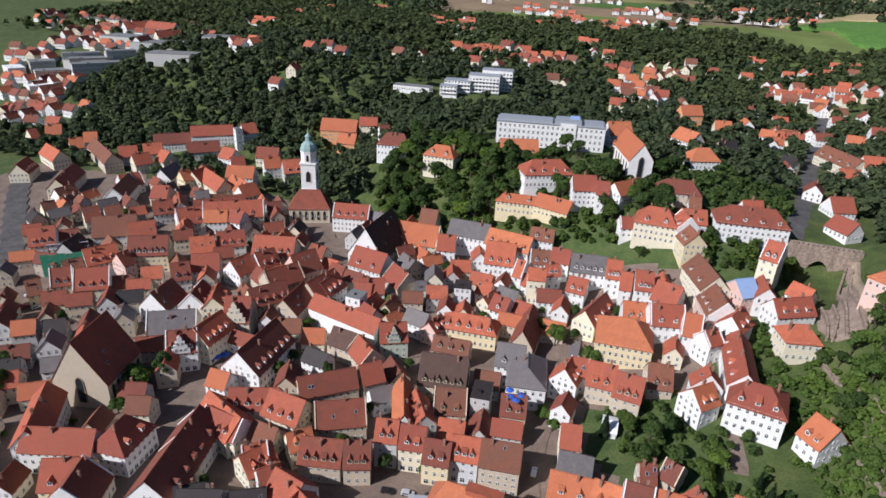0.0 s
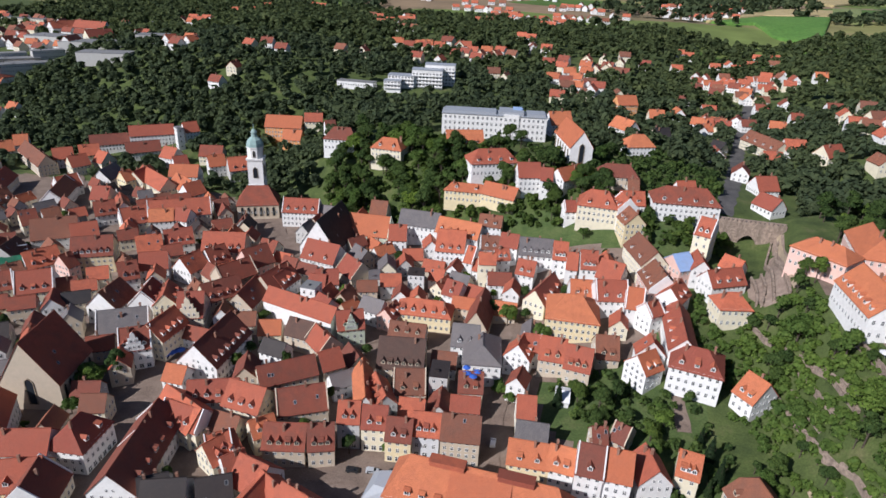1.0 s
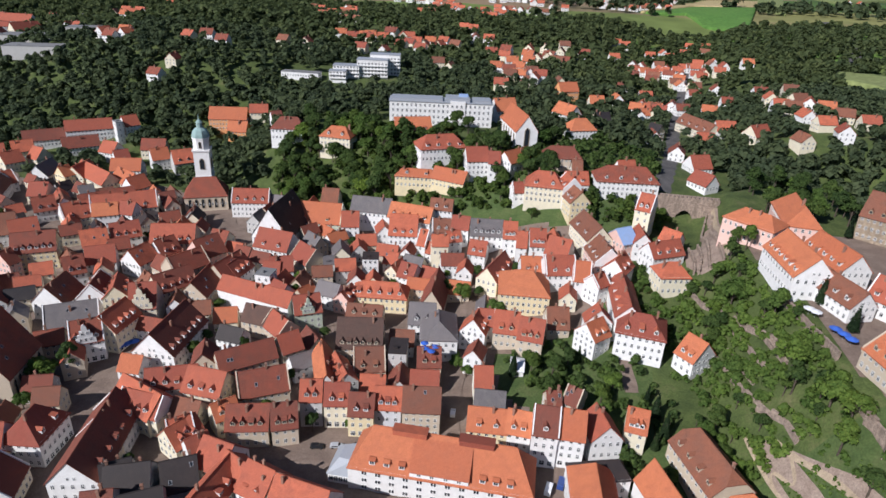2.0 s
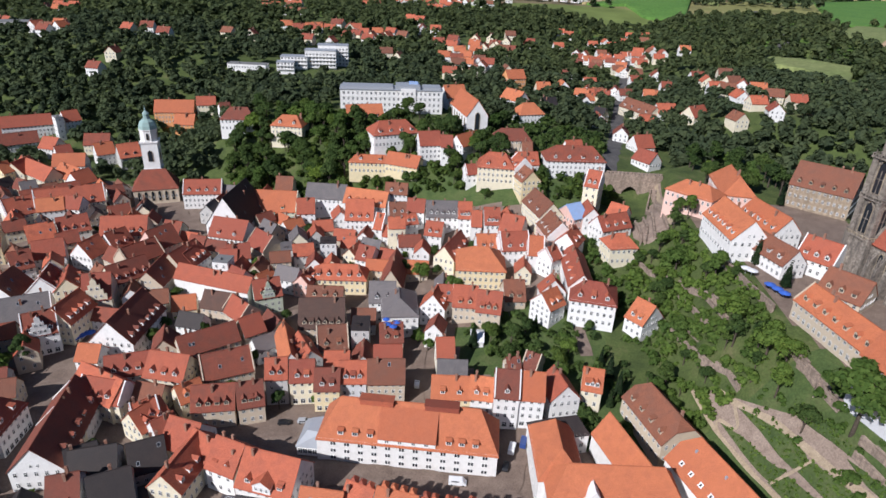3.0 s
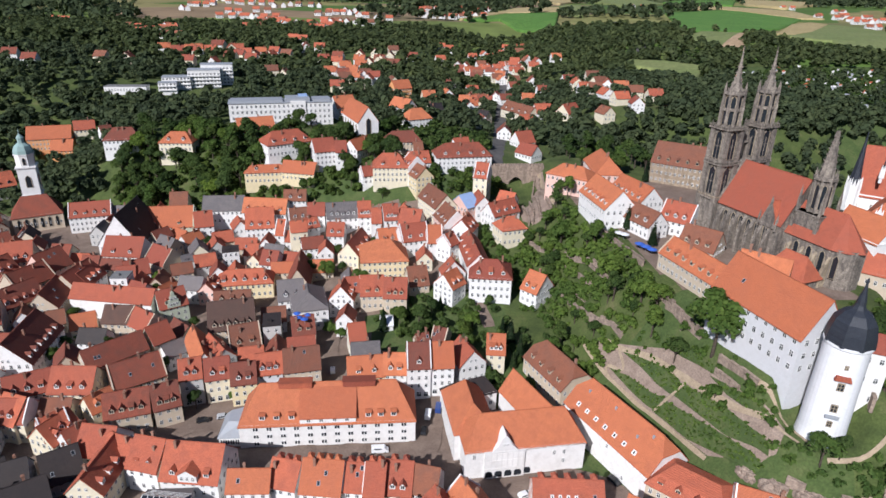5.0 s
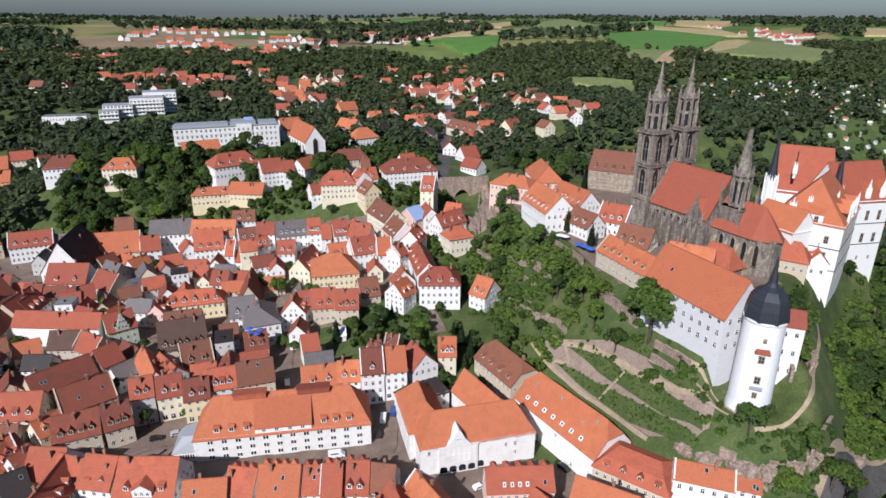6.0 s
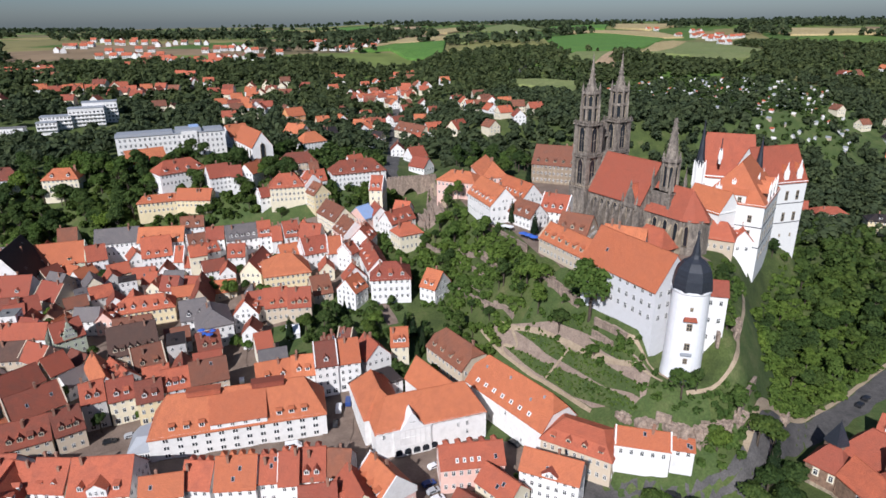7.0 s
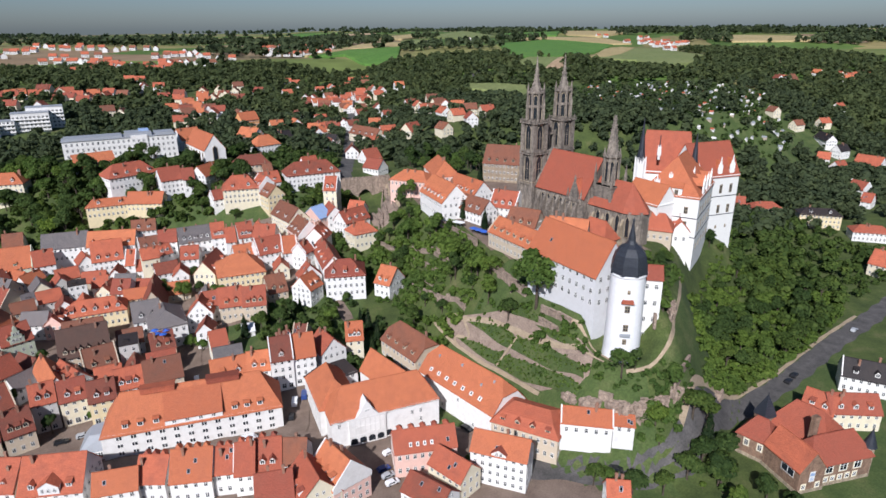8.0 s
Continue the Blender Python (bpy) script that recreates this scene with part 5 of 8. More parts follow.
# ---------------------------------------------------------------- the town, house by house
# many d and some k roofs hold the shade of their slopes in the colour
house(-68.4, 171.8, 15, 7.1, 9.6, 11.5, 14.5, "r", "s", 4, "g", 0)
house(-60.1, 173.4, 13, 8.1, 10.0, 10, 14, "r", "c", 3, "g", 2)
house(-50.9, 171.2, 10, 8.2, 10.0, 9.5, 13, "d", "y", 3, "g", 2)
house(-43.2, 175.4, 10, 8.7, 10.0, 10, 13.5, "r", "b", 3, "g", 3)
house(-32.1, 175.9, 10, 12.2, 11.0, 11, 14, "b", "t", 4, "g", 0)
house(-84.4, 158.7, 16, 13.1, 11.0, 8, 12, "d", "t", 2, "g", 4)
house(-74.0, 162.0, 24, 8.1, 11.0, 8, 12, "d", "t", 2, "g", 3)
house(-104.8, 170.5, -3, 14.1, 12.0, 9, 13, "r", "c", 3, "g", 0)
house(-93.9, 160.0, 48, 7.9, 8.0, 8, 11, "o", "c", 2, "g", 0)
house(-99.8, 186.8, 42, 20.5, 10.0, 9, 13, "d", "t", 2, "g", 0)
house(-88.3, 176.0, 32, 16.6, 12.0, 8, 12, "d", "t", 2, "g", 0)
house(-88.3, 197.7, 46, 8.2, 10.0, 9, 13, "r", "t", 3, "g", 0)
house(-118.4, 170.5, 24, 16.9, 10.0, 8, 12, "r", "w", 2, "g", 4)
house(-133.0, 192.4, 93, 25.2, 16.0, 9, 17, "d", "w", 3, "g", 0)
house(-70.0, 186.9, -65, 21.7, 7.0, 9, 14, "o", "w", 3, "g", 0)
house(-63.5, 186.3, -54, 13.9, 8.0, 9, 13, "r", "s", 3, "g", 0)
house(-63.7, 209.6, 12, 17.2, 16.0, 9, 16, "u", "t", 3, "g", 6)
house(-56.3, 196.1, 18, 11.1, 12.0, 9, 12, "b", "t", 3, "g", 0)
house(-46.6, 201.2, 9, 6.5, 10.0, 12, 12, "k", "s", 3, "f", 0)
house(-43.1, 225.7, 9, 10.6, 12.0, 11, 15, "g", "w", 3, "g", 2)
house(-35.1, 219.0, -78, 19.0, 14.0, 10, 15, "g", "w", 2, "h", 0)
house(-35.2, 201.6, 13, 8.6, 10.0, 8, 12, "d", "t", 2, "g", 0)
house(-42.6, 248.3, -87, 22.6, 10.0, 7, 15, "d", "t", 2, "g", 0)
house(-66.5, 246.7, 7, 24.1, 12.0, 7.5, 12, "r", "y", 2, "h", 5)
house(-79.8, 239.5, 79, 9.2, 8.0, 7, 11, "r", "p", 2, "g", 0)
house(-68.1, 229.2, 6, 14.9, 8.0, 7, 10, "b", "t", 2, "g", 0)
house(-79.1, 272.9, 14, 7.6, 8.0, 10, 10, "k", "w", 3, "f", 0)
house(-58.6, 267.6, -15, 8.3, 10.0, 7, 11, "r", "w", 2, "g", 1)
house(-70.6, 280.3, -1, 7.0, 8.0, 6, 9, "r", "w", 2, "g", 0)
house(-70.7, 305.1, 8, 14.5, 16.0, 9.5, 17, "r", "w", 3, "g", 0)
house(-58.4, 298.7, -8, 4.9, 12.0, 8, 14, "r", "w", 2, "g", 0)
house(-48.2, 286.2, 15, 8.0, 8.0, 15, 18, "r", "c", 2, "g", 0)
house(-43.8, 299.1, 29, 7.2, 8.0, 8, 12, "r", "w", 2, "g", 0)
house(-120.8, 313.2, 5, 26.9, 14.0, 8, 17, "o", "g", 3, "g", 2)
house(-134.7, 296.9, 91, 30.9, 20.0, 9, 24, "k", "w", 2, "g", 0)
house(-101.5, 309.5, 16, 9.3, 12.0, 9, 15, "r", "w", 3, "g", 0)
house(-92.5, 320.6, 2, 21.8, 12.0, 9, 14, "g", "w", 2, "g", 0)
house(-68.9, 314.9, -7, 23.5, 12.0, 9, 14, "o", "w", 2, "g", 5)
house(-117.8, 325.1, 7, 9.2, 14.0, 10, 16, "b", "c", 2, "g", 0)
house(-54.0, 320.7, 3, 11.9, 9.0, 7, 11, "b", "w", 2, "g", 2)
house(-51.2, 307.0, 15, 10.0, 10.0, 8, 13, "b", "w", 2, "g", 0)
house(-41.0, 306.1, 0, 9.0, 10.0, 9, 13, "r", "w", 3, "g", 0)
house(-27.1, 299.5, 9, 16.2, 12.0, 9, 13, "g", "w", 2, "g", 5)
house(-15.1, 293.2, 6, 6.6, 12.0, 9, 15, "r", "w", 3, "g", 3)
house(-8.9, 285.1, 6, 4.9, 10.0, 9, 15, "r", "w", 3, "g", 0)
house(-1.8, 285.3, 10, 7.5, 12.0, 9, 14, "r", "w", 2, "g", 3)
house(8.9, 277.2, -17, 10.5, 12.0, 8, 13, "r", "w", 2, "g", 0)
house(-29.2, 287.6, -4, 8.6, 10.0, 8, 12, "r", "w", 2, "g", 2)
house(-18.6, 266.9, 74, 20.7, 10.0, 7, 13, "r", "c", 2, "g", 3)
house(-4.8, 249.5, 5, 20.7, 20.0, 9.5, 16, "o", "y", 3, "h", 0)
house(-3.2, 266.0, 13, 9.1, 10.0, 8, 12, "o", "w", 2, "g", 0)
house(8.8, 262.6, 16, 13.0, 12.0, 8, 13, "r", "w", 2, "g", 2)
house(18.5, 256.1, 1, 6.8, 12.0, 8, 14, "o", "w", 2, "g", 0)
house(24.7, 249.7, 46, 6.8, 8.0, 9, 12, "r", "w", 3, "g", 0)
house(-21.3, 222.1, 84, 8.4, 10.0, 8, 14, "r", "w", 3, "g", 0)
house(-17.7, 227.0, 5, 6.5, 8.0, 8, 13, "r", "w", 2, "g", 0)
house(-9.2, 224.6, 2, 9.7, 12.0, 7.5, 13, "r", "t", 2, "g", 2)
house(0.7, 220.3, -4, 9.5, 12.0, 7, 13, "r", "t", 2, "g", 3)
house(9.7, 231.1, 11, 8.4, 12.0, 5, 9, "b", "t", 1, "g", 0)
house(24.7, 226.5, 98, 6.0, 10.0, 9, 14, "r", "w", 3, "g", 0)
house(23.1, 220.3, -133, 8.9, 10.0, 8, 12, "o", "w", 3, "g", 0)
house(35.2, 240.1, -87, 29.6, 10.0, 8, 13, "r", "w", 2, "g", 4)
house(40.3, 222.7, -8, 17.2, 16.0, 10, 15, "r", "w", 3, "h", 3)
house(33.4, 260.8, -114, 11.3, 10.0, 9, 13, "r", "w", 2, "g", 0)
house(54.8, 260.6, 16, 12.5, 11.0, 8.5, 13, "r", "c", 2, "h", 0)
house(53.1, 277.4, 31, 16.5, 10.0, 7, 12, "r", "w", 2, "g", 0)
house(58.5, 289.7, -36, 8.8, 8.0, 7, 11, "r", "w", 2, "g", 0)
house(35.9, 283.5, 37, 8.5, 12.0, 8, 13, "B", "p", 2, "g", 0)
house(44.0, 285.0, -83, 12.3, 8.0, 8, 12, "r", "w", 2, "g", 0)
house(46.7, 301.5, -20, 7.2, 12.0, 15, 20, "r", "c", 4, "g", 0)
house(22.3, 289.9, -69, 21.9, 12.0, 8, 13, "b", "c", 3, "g", 2)
house(27.6, 271.1, -75, 17.3, 12.0, 8, 13, "b", "p", 3, "g", 3)
house(10.8, 320.5, -68, 11.0, 10.0, 8, 13, "r", "w", 3, "g", 2)
house(14.8, 309.8, -68, 10.5, 10.0, 9, 14, "b", "y", 3, "g", 0)
house(-166.7, 326.2, 15, 20.7, 12.0, 10, 14, "r", "w", 3, "g", 0)
house(-129.0, 370.2, -1, 19.2, 14.0, 9, 14, "o", "c", 3, "h", 2)
house(-166.8, 384.3, 10, 21.2, 14.0, 8, 14, "d", "w", 2, "h", 0)
house(-241.5, 442.9, 15, 27.5, 14.0, 10, 15, "o", "o", 3, "g", 0)
house(-229.7, 433.6, 9, 14.0, 12.0, 7, 10, "o", "o", 2, "g", 0)
house(-221.6, 452.0, 22, 13.5, 10.0, 9, 12, "r", "c", 2, "g", 0)
house(-200.3, 435.5, 39, 7.7, 8.0, 8, 10, "d", "w", 2, "g", 0)
house(-86.2, 384.1, 24, 22.5, 14.0, 6.5, 11, "o", "w", 2, "g", 3)
house(-63.6, 358.6, 30, 27.6, 16.0, 8, 14, "r", "w", 2, "h", 4)
house(-40.6, 346.0, 21, 12.2, 12.0, 9, 14, "r", "w", 3, "g", 0)
house(-30.1, 342.4, 8, 6.4, 10.0, 9, 13, "r", "w", 3, "g", 0)
house(-19.1, 348.0, 54, 18.7, 10.0, 6, 10, "o", "w", 2, "g", 0)
house(-72.6, 340.5, 7, 23.6, 10.0, 7, 10, "o", "y", 2, "h", 2)
house(-52.9, 338.2, -16, 19.8, 10.0, 6, 9, "o", "y", 2, "g", 0)
house(-1.6, 321.3, -0, 18.8, 14.0, 9, 15, "r", "c", 3, "h", 2)
house(-14.0, 323.1, 22, 8.7, 8.0, 6, 9, "r", "w", 2, "g", 0)
house(13.8, 328.1, 15, 11.9, 10.0, 6, 10, "r", "w", 1, "g", 0)
house(38.8, 333.4, 8, 31.2, 16.0, 8, 14, "d", "w", 3, "h", 4)
house(38.4, 337.6, 24, 9.6, 8.0, 10, 15, "r", "w", 2, "g", 0)
house(5.4, 351.9, 9, 20.9, 12.0, 7, 12, "d", "t", 2, "h", 0)
house(14.1, 341.6, 8, 5.4, 8.0, 6, 9, "b", "t", 2, "g", 0)
house(16.1, 424.2, 25, 17.8, 14.0, 6, 12, "o", "w", 2, "h", 0)
house(7.6, 478.0, -46, 18.6, 12.0, 8, 12, "o", "w", 2, "g", 0)
house(6.4, 546.2, 28, 16.6, 12.0, 8, 12, "o", "o", 2, "g", 0)
house(30.7, 534.9, 12, 11.6, 10.0, 7, 11, "o", "c", 2, "g", 0)
house(32.4, 475.6, 26, 11.5, 10.0, 7, 9, "k", "t", 2, "g", 0)
house(71.2, 473.9, -40, 9.2, 10.0, 7, 11, "k", "y", 2, "g", 0)
house(85.6, 390.5, 23, 12.3, 12.0, 5, 9, "r", "w", 1, "g", 0)
house(82.6, 356.4, -52, 12.9, 10.0, 5, 9, "r", "w", 1, "g", 0)
house(105.6, 503.2, -63, 37.1, 12.0, 8, 12, "b", "c", 3, "g", 4)
house(121.8, 493.4, 10, 14.3, 12.0, 7, 11, "r", "w", 2, "g", 0)
house(133.2, 455.6, 37, 15.2, 12.0, 6, 10, "r", "c", 2, "g", 0)
house(56.8, 167.9, -69, 22.7, 14.0, 8, 14.6, "b", "t", 2, "j", 4)
long_house = house(68.9, 137.1, -67, 36.9, 15.0, 10, 18.6, "o", "w", 1, "j", 0, windows=False, name="long_house", label="long white house with bright orange half-hipped roof and skylights", chimneys=0)
# white-framed skylights, rims widened to stand in for bright reflections in the panes
for k in range(7):
    part("skylight", skylight_mesh(FRAME, 0.26), long_house, pose(-13.5 + 4.1 * k, -6.1, 11.75) @ pose(0, 0, 0, 49, 0, 0) @ Matrix.Diagonal((1.5, 1.1, 1.2, 1)))
for x, y in ((-13, -2.5), (-2, -1.8), (9, -3.4), (13, -1.5)):
    part("roof_vent", Form().box(-0.3, -0.3, -0.6, 0.3, 0.3, 0.55).mesh("roof_vent", METAL), long_house, pose(x, y, 18.6 + 1.15 * y))
for x, rot in ((18.47, 90),):
    for u, z in ((-3.6, 6.2), (-1.2, 6.4), (1.4, 6.2), (3.8, 6.0), (0.6, 10.5), (-3, 2.5)):
        part("window", window_mesh(0.8, 1.2), long_house, pose(x, u, z, 0, 0, rot))
for u, z in ((-6, 1.2), (2, 6.8), (9.5, 1.0)):
    part("window", window_mesh(0.9, 1.4), long_house, pose(u, -7.52, z))
house(-10.0, 174.1, 5, 12.7, 10.0, 7, 11, "o", "y", 2, "g", 2)
house(0.3, 174.5, -3, 8.0, 10.0, 7, 11, "o", "w", 2, "g", 0)
house(8.1, 170.6, 1, 7.8, 12.0, 13, 17, "d", "w", 4, "g", 1)
house(16.0, 171.5, 1, 7.9, 12.0, 12, 16, "o", "w", 4, "g", 0)
house(25.3, 175.4, -71, 11.3, 10.0, 8, 13, "r", "w", 2, "g", 0)
house(36.5, 180.1, -8, 6.5, 10.0, 8, 12, "o", "c", 2, "g", 3)
house(10.1, 186.9, 14, 4.7, 8.0, 6, 9, "d", "t", 2, "g", 0)
house(17.2, 189.3, -23, 5.4, 8.0, 6, 9, "d", "t", 2, "g", 0)
house(-14.1, 192.8, 11, 6.3, 10.0, 8, 12, "r", "c", 2, "g", 0)
# a white tent in the garden, put in as a tiny house under canvas
house(-3.1, 207.4, 3, 4.8, 8.0, 2.5, 4, "W", "w", 0, "g", 0)
house(59.1, 216.4, -48, 8.2, 12.0, 7, 12, "o", "w", 2, "g", 0)
house(-158.6, 129.4, 20.5, 22.0, 10.0, 9, 14, "r", "w", 3, "g", 0)
house(-144.0, 138.2, 98, 14.5, 12.5, 9, 15.5, "r", "w", 3, "h", 2)
house(-174.5, 134.0, -52, 25.0, 10.0, 9, 14, "r", "w", 3, "g", 0)
house(-147.4, 121.4, 26, 11.8, 12.0, 8, 12, "r", "y", 2, "g", 0)
house(-140.7, 118.6, -67, 12.4, 14.0, 7, 12, "d", "c", 2, "g", 0)
house(-123.2, 138.7, -75, 32.8, 14.0, 8, 14, "d", "w", 2, "g", 3)
house(-121.7, 159.3, -21, 19.5, 12.0, 8, 12, "r", "c", 2, "g", 2)
house(-101.6, 148.2, 64, 10.2, 10.0, 7, 11, "r", "c", 2, "g", 0)
house(-93.6, 143.7, 52, 6.8, 10.0, 7, 11, "r", "w", 2, "g", 0)
house(-77.2, 137.5, -25, 8.8, 10.0, 8, 12, "r", "w", 2, "g", 0)
house(-68.5, 134.2, -17, 9.9, 10.0, 8, 12, "r", "c", 2, "g", 0)
house(-126.1, 146.4, -74, 12.4, 12.0, 8, 13, "d", "c", 2, "g", 0)
house(-105.2, 128.4, 23, 11.9, 12.0, 7, 11, "k", "s", 2, "g", 0)
house(-119.5, 156.5, -4, 15.1, 10.0, 8, 12, "r", "c", 2, "g", 2)
house(-122.1, 138.5, -74, 16.0, 12.0, 8, 12, "d", "c", 2, "g", 0)
house(-102.6, 149.1, 41, 7.4, 10.0, 8, 11, "r", "w", 2, "g", 0)
house(-85.0, 141.8, -11, 10.6, 12.0, 8, 12, "r", "w", 2, "g", 0)
house(-80.7, 129.8, -96, 17.2, 10.0, 8, 12, "r", "c", 2, "g", 0)
house(-68.2, 134.7, -16, 9.4, 12.0, 9, 13, "r", "w", 2, "g", 0)
cross_gable(house(-54.5, 130.6, -9, 16.2, 14.0, 9, 14, "r", "w", 3, "g", 3), 0, 14.0, 8.06, 5.2, 2.2, "w", "r")
house(-108.8, 128.4, 36, 8.1, 14.0, 7, 10, "k", "s", 2, "g", 0)
house(-95.2, 120.0, 33, 10.5, 16.0, 7, 10, "k", "s", 2, "g", 0)
house(-93.9, 134.7, 32, 9.7, 12.0, 6, 9, "k", "s", 2, "g", 0)
house(-106.6, 118.1, 23, 7.7, 14.0, 7, 10, "d", "s", 2, "g", 0)
house(-59.8, 117.3, -0, 12.0, 10.0, 6.6, 6.6, "g", "s", 1, "f", 0)
house(-39.1, 123.7, -2, 11.3, 8.0, 8, 11, "o", "w", 2, "g", 0)
house(-29.3, 125.6, -17, 8.1, 10.0, 8, 12, "r", "w", 2, "g", 0, ridge=3)
house(-19.2, 124.0, -9, 11.1, 12.0, 8, 13, "o", "w", 2, "g", 0, ridge=4)
house(-10.8, 123.3, -8, 5.6, 10.0, 8, 12.5, "r", "w", 2, "g", 0, ridge=2)
house(-5.0, 122.2, -8, 5.4, 12.0, 8, 13, "r", "w", 2, "g", 0, ridge=2)
house(1.4, 123.0, -9, 7.5, 12.0, 8, 12, "r", "w", 2, "g", 0, ridge=2)
house(8.9, 121.2, -18, 6.9, 10.0, 8, 12, "b", "w", 2, "g", 0)
house(19.7, 109.2, -66, 13.1, 12.0, 9, 14, "o", "p", 3, "g", 0)
house(11.9, 106.8, -77, 13.2, 12.0, 8, 13, "r", "c", 2, "g", 0)
house(2.0, 107.5, -3, 9.8, 12.0, 8, 12, "r", "c", 2, "g", 0)
pink = house(45.6, 113.9, -6, 18.5, 9.5, 8.8, 13.2, "r", "p", 2, "g", 0, ridge=5, label="pink plastered house with red tiled roof and small skylights", chimneys=0)
for k in range(4):
    part("skylight", skylight_mesh(FRAME, 0.26), pink, pose(-4.4 + 2.1 * k, -3.5, 10.1) @ pose(0, 0, 0, 43, 0, 0))
house(51.4, 102.2, -61, 12.5, 8.5, 7, 11, "r", "c", 2, "g", 0, label="cream plastered side house with red tiled gabled roof", chimneys=0)
house(42.6, 96.8, -54, 13.5, 9.0, 5, 8.6, "d", "w", 1, "g", 0, label="low white house with dark red tiled roof", chimneys=0)
cross_gable(house(65.6, 101.0, -38, 16.5, 8.8, 11, 15.2, "o", "w", 4, "g", 0, label="white four-storey house with orange tiled roof and middle gable"), 0.2, 8.8, 10.4, 4.2, 1.2, "w", "r", 2)
house(80.6, 113.0, -45, 21.4, 14.0, 8, 13, "r", "t", 2, "m", 4)
house(93.2, 102.0, -28, 15.0, 7.5, 5, 8.2, "o", "w", 1, "g", 0, label="long low white house with orange tiled roof", bay=2.4)
house(102.6, 96.8, -28, 6.0, 6.5, 3.4, 5.0, "o", "w", 1, "g", 0, label="small white annex with orange tiled roof", chimneys=0)
house(90.0, 79.0, -25, 6.0, 10.0, 6, 9, "r", "w", 2, "g", 0)
villa = thing("villa", 155, 73.5, 0, -3, "brown brick villa with red hipped roofs, slate turret and white-framed windows", "villa")
FOOTPRINTS.append((155, 80, 1, 0, 16, 14))


def villa_wing(x, y, turn, L, W, he, hr, kind, wins):
    m = pose(0, 0, 0, 0, 0, 3) @ pose(x - 155, y - 73.5, 0, 0, 0, turn)
    body = part("wing", wall_form(L, W, he, hr, kind).mesh("wing", WALL["n"]), villa, m)
    part("plinth", Form().box(-L / 2 - 0.15, -W / 2 - 0.15, -2, L / 2 + 0.15, W / 2 + 0.15, 1.1).mesh("plinth", STONE_PALE), body)
    f, s = roof_form(L, W, he, hr, kind, 0.5, 0.3)
    part("wing_roof", f.mesh("wing_roof", ROOF["r"]), body, label="red tiled roof")
    for side, us, z, w, h in wins:
        length, off, rot = {"s": (L, W / 2, 0), "e": (W, L / 2, 90), "w": (W, L / 2, -90)}[side]
        for u in us:
            o = part("window", window_mesh(w, h), body, pose(0, 0, z, 0, 0, rot) @ Matrix.Translation((u, -off - 0.04, 0)))
            part("surround", Form().box(-w / 2 - 0.3, -0.03, -0.3, w / 2 + 0.3, 0.02, 0).box(-w / 2 - 0.3, -0.03, h, w / 2 + 0.3, 0.02, h + 0.45).box(-w / 2 - 0.3, -0.03, 0, -w / 2, 0.02, h).box(w / 2, -0.03, 0, w / 2 + 0.3, 0.02, h).mesh("surround", WALL["c"]), o)
    return body


villa_wing(157.5, 73.6, -3, 21, 9.6, 8, 14, "h", (("s", (-4.4, 0.6, 5.6), 4.3, 2.4, 2.9), ("s", (-5, -2.6, 0, 2.6, 5.2), 1.4, 1.3, 1.4), ("e", (-2, 2), 4.3, 1.2, 2.6)))
gable_bay = villa_wing(146.4, 75.2, 87, 13.5, 8.6, 8, 13.4, "g", (("w", (-2.4, 2.4), 1.4, 1.2, 1.4), ("s", (), 4.3, 1.0, 2.6)))
part("banner", Form().box(-0.9, -0.06, 0, 0.9, 0.02, 3.4).box(-0.6, -0.08, 0.5, 0.6, -0.06, 0.8, 1).box(-0.6, -0.08, 1.1, 0.6, -0.06, 1.35, 1).box(-0.7, -0.08, 1.9, 0.7, -0.06, 3.0, 1).mesh("banner", WALL["w"], ROOF["B"]), gable_bay, pose(-6.75, 0, 3.6, 0, 0, -90) @ Matrix.Translation((0, -0.05, 0)), "white banner with blue blocks")
part("conservatory_window", pane_window(4.6, 2.4), gable_bay, pose(-2.5, 4.34, 4.2, 0, 0, 180))
villa_wing(159.5, 84.0, -72, 19, 15, 8, 16, "h", (("s", (-5, 0, 5), 4.2, 1.4, 2.4),))
villa_wing(145.5, 87.2, -66, 10, 9, 7.5, 12.5, "h", (("s", (-2, 2), 3.8, 1.2, 2.0),))
base = pose(0, 0, 0, 0, 0, 3)
t = part("stair_turret", Form().ring(-4.8, 17.5, [(2.9, -2), (2.9, 10.4)], 4, turn=0.5).mesh("stair_turret", WALL["n"]), villa, base)
part("turret_roof", Form().ring(-4.8, 17.5, [(3.4, 10.2), (2.6, 12.2), (0.15, 17.2), (0.03, 18.2)], 4, turn=0.5).mesh("turret_roof", SLATE), t, label="dark slate pyramid roof")
t = part("corner_turret", Form().ring(13.2, -3.4, [(1.5, -2), (1.5, 8.6), (1.8, 8.9), (1.8, 9.4)], 12).mesh("corner_turret", STONE_PALE), villa, base)
part("turret_roof", Form().ring(13.2, -3.4, [(2.0, 9.3), (1.3, 11.4), (0.35, 14.2), (0.03, 15.8)], 12).mesh("turret_roof", SLATE), t, label="dark slate cone")
part("chimney", Form().box(-2.4, 2.6, 8, -0.6, 4.0, 18.2).box(-2.55, 2.45, 17.3, -0.45, 4.15, 17.7).mesh("chimney", WALL["n"]), villa, base)
house(177.5, 94.5, -62, 9.5, 9.0, 6, 10.6, "r", "p", 2, "g", 0)
house(184.8, 90.3, -22, 16.0, 9.0, 7, 11, "r", "c", 2, "g", 0)
house(208.2, 104.2, -44, 15.0, 9.5, 7, 11, "k", "w", 2, "g", 2)
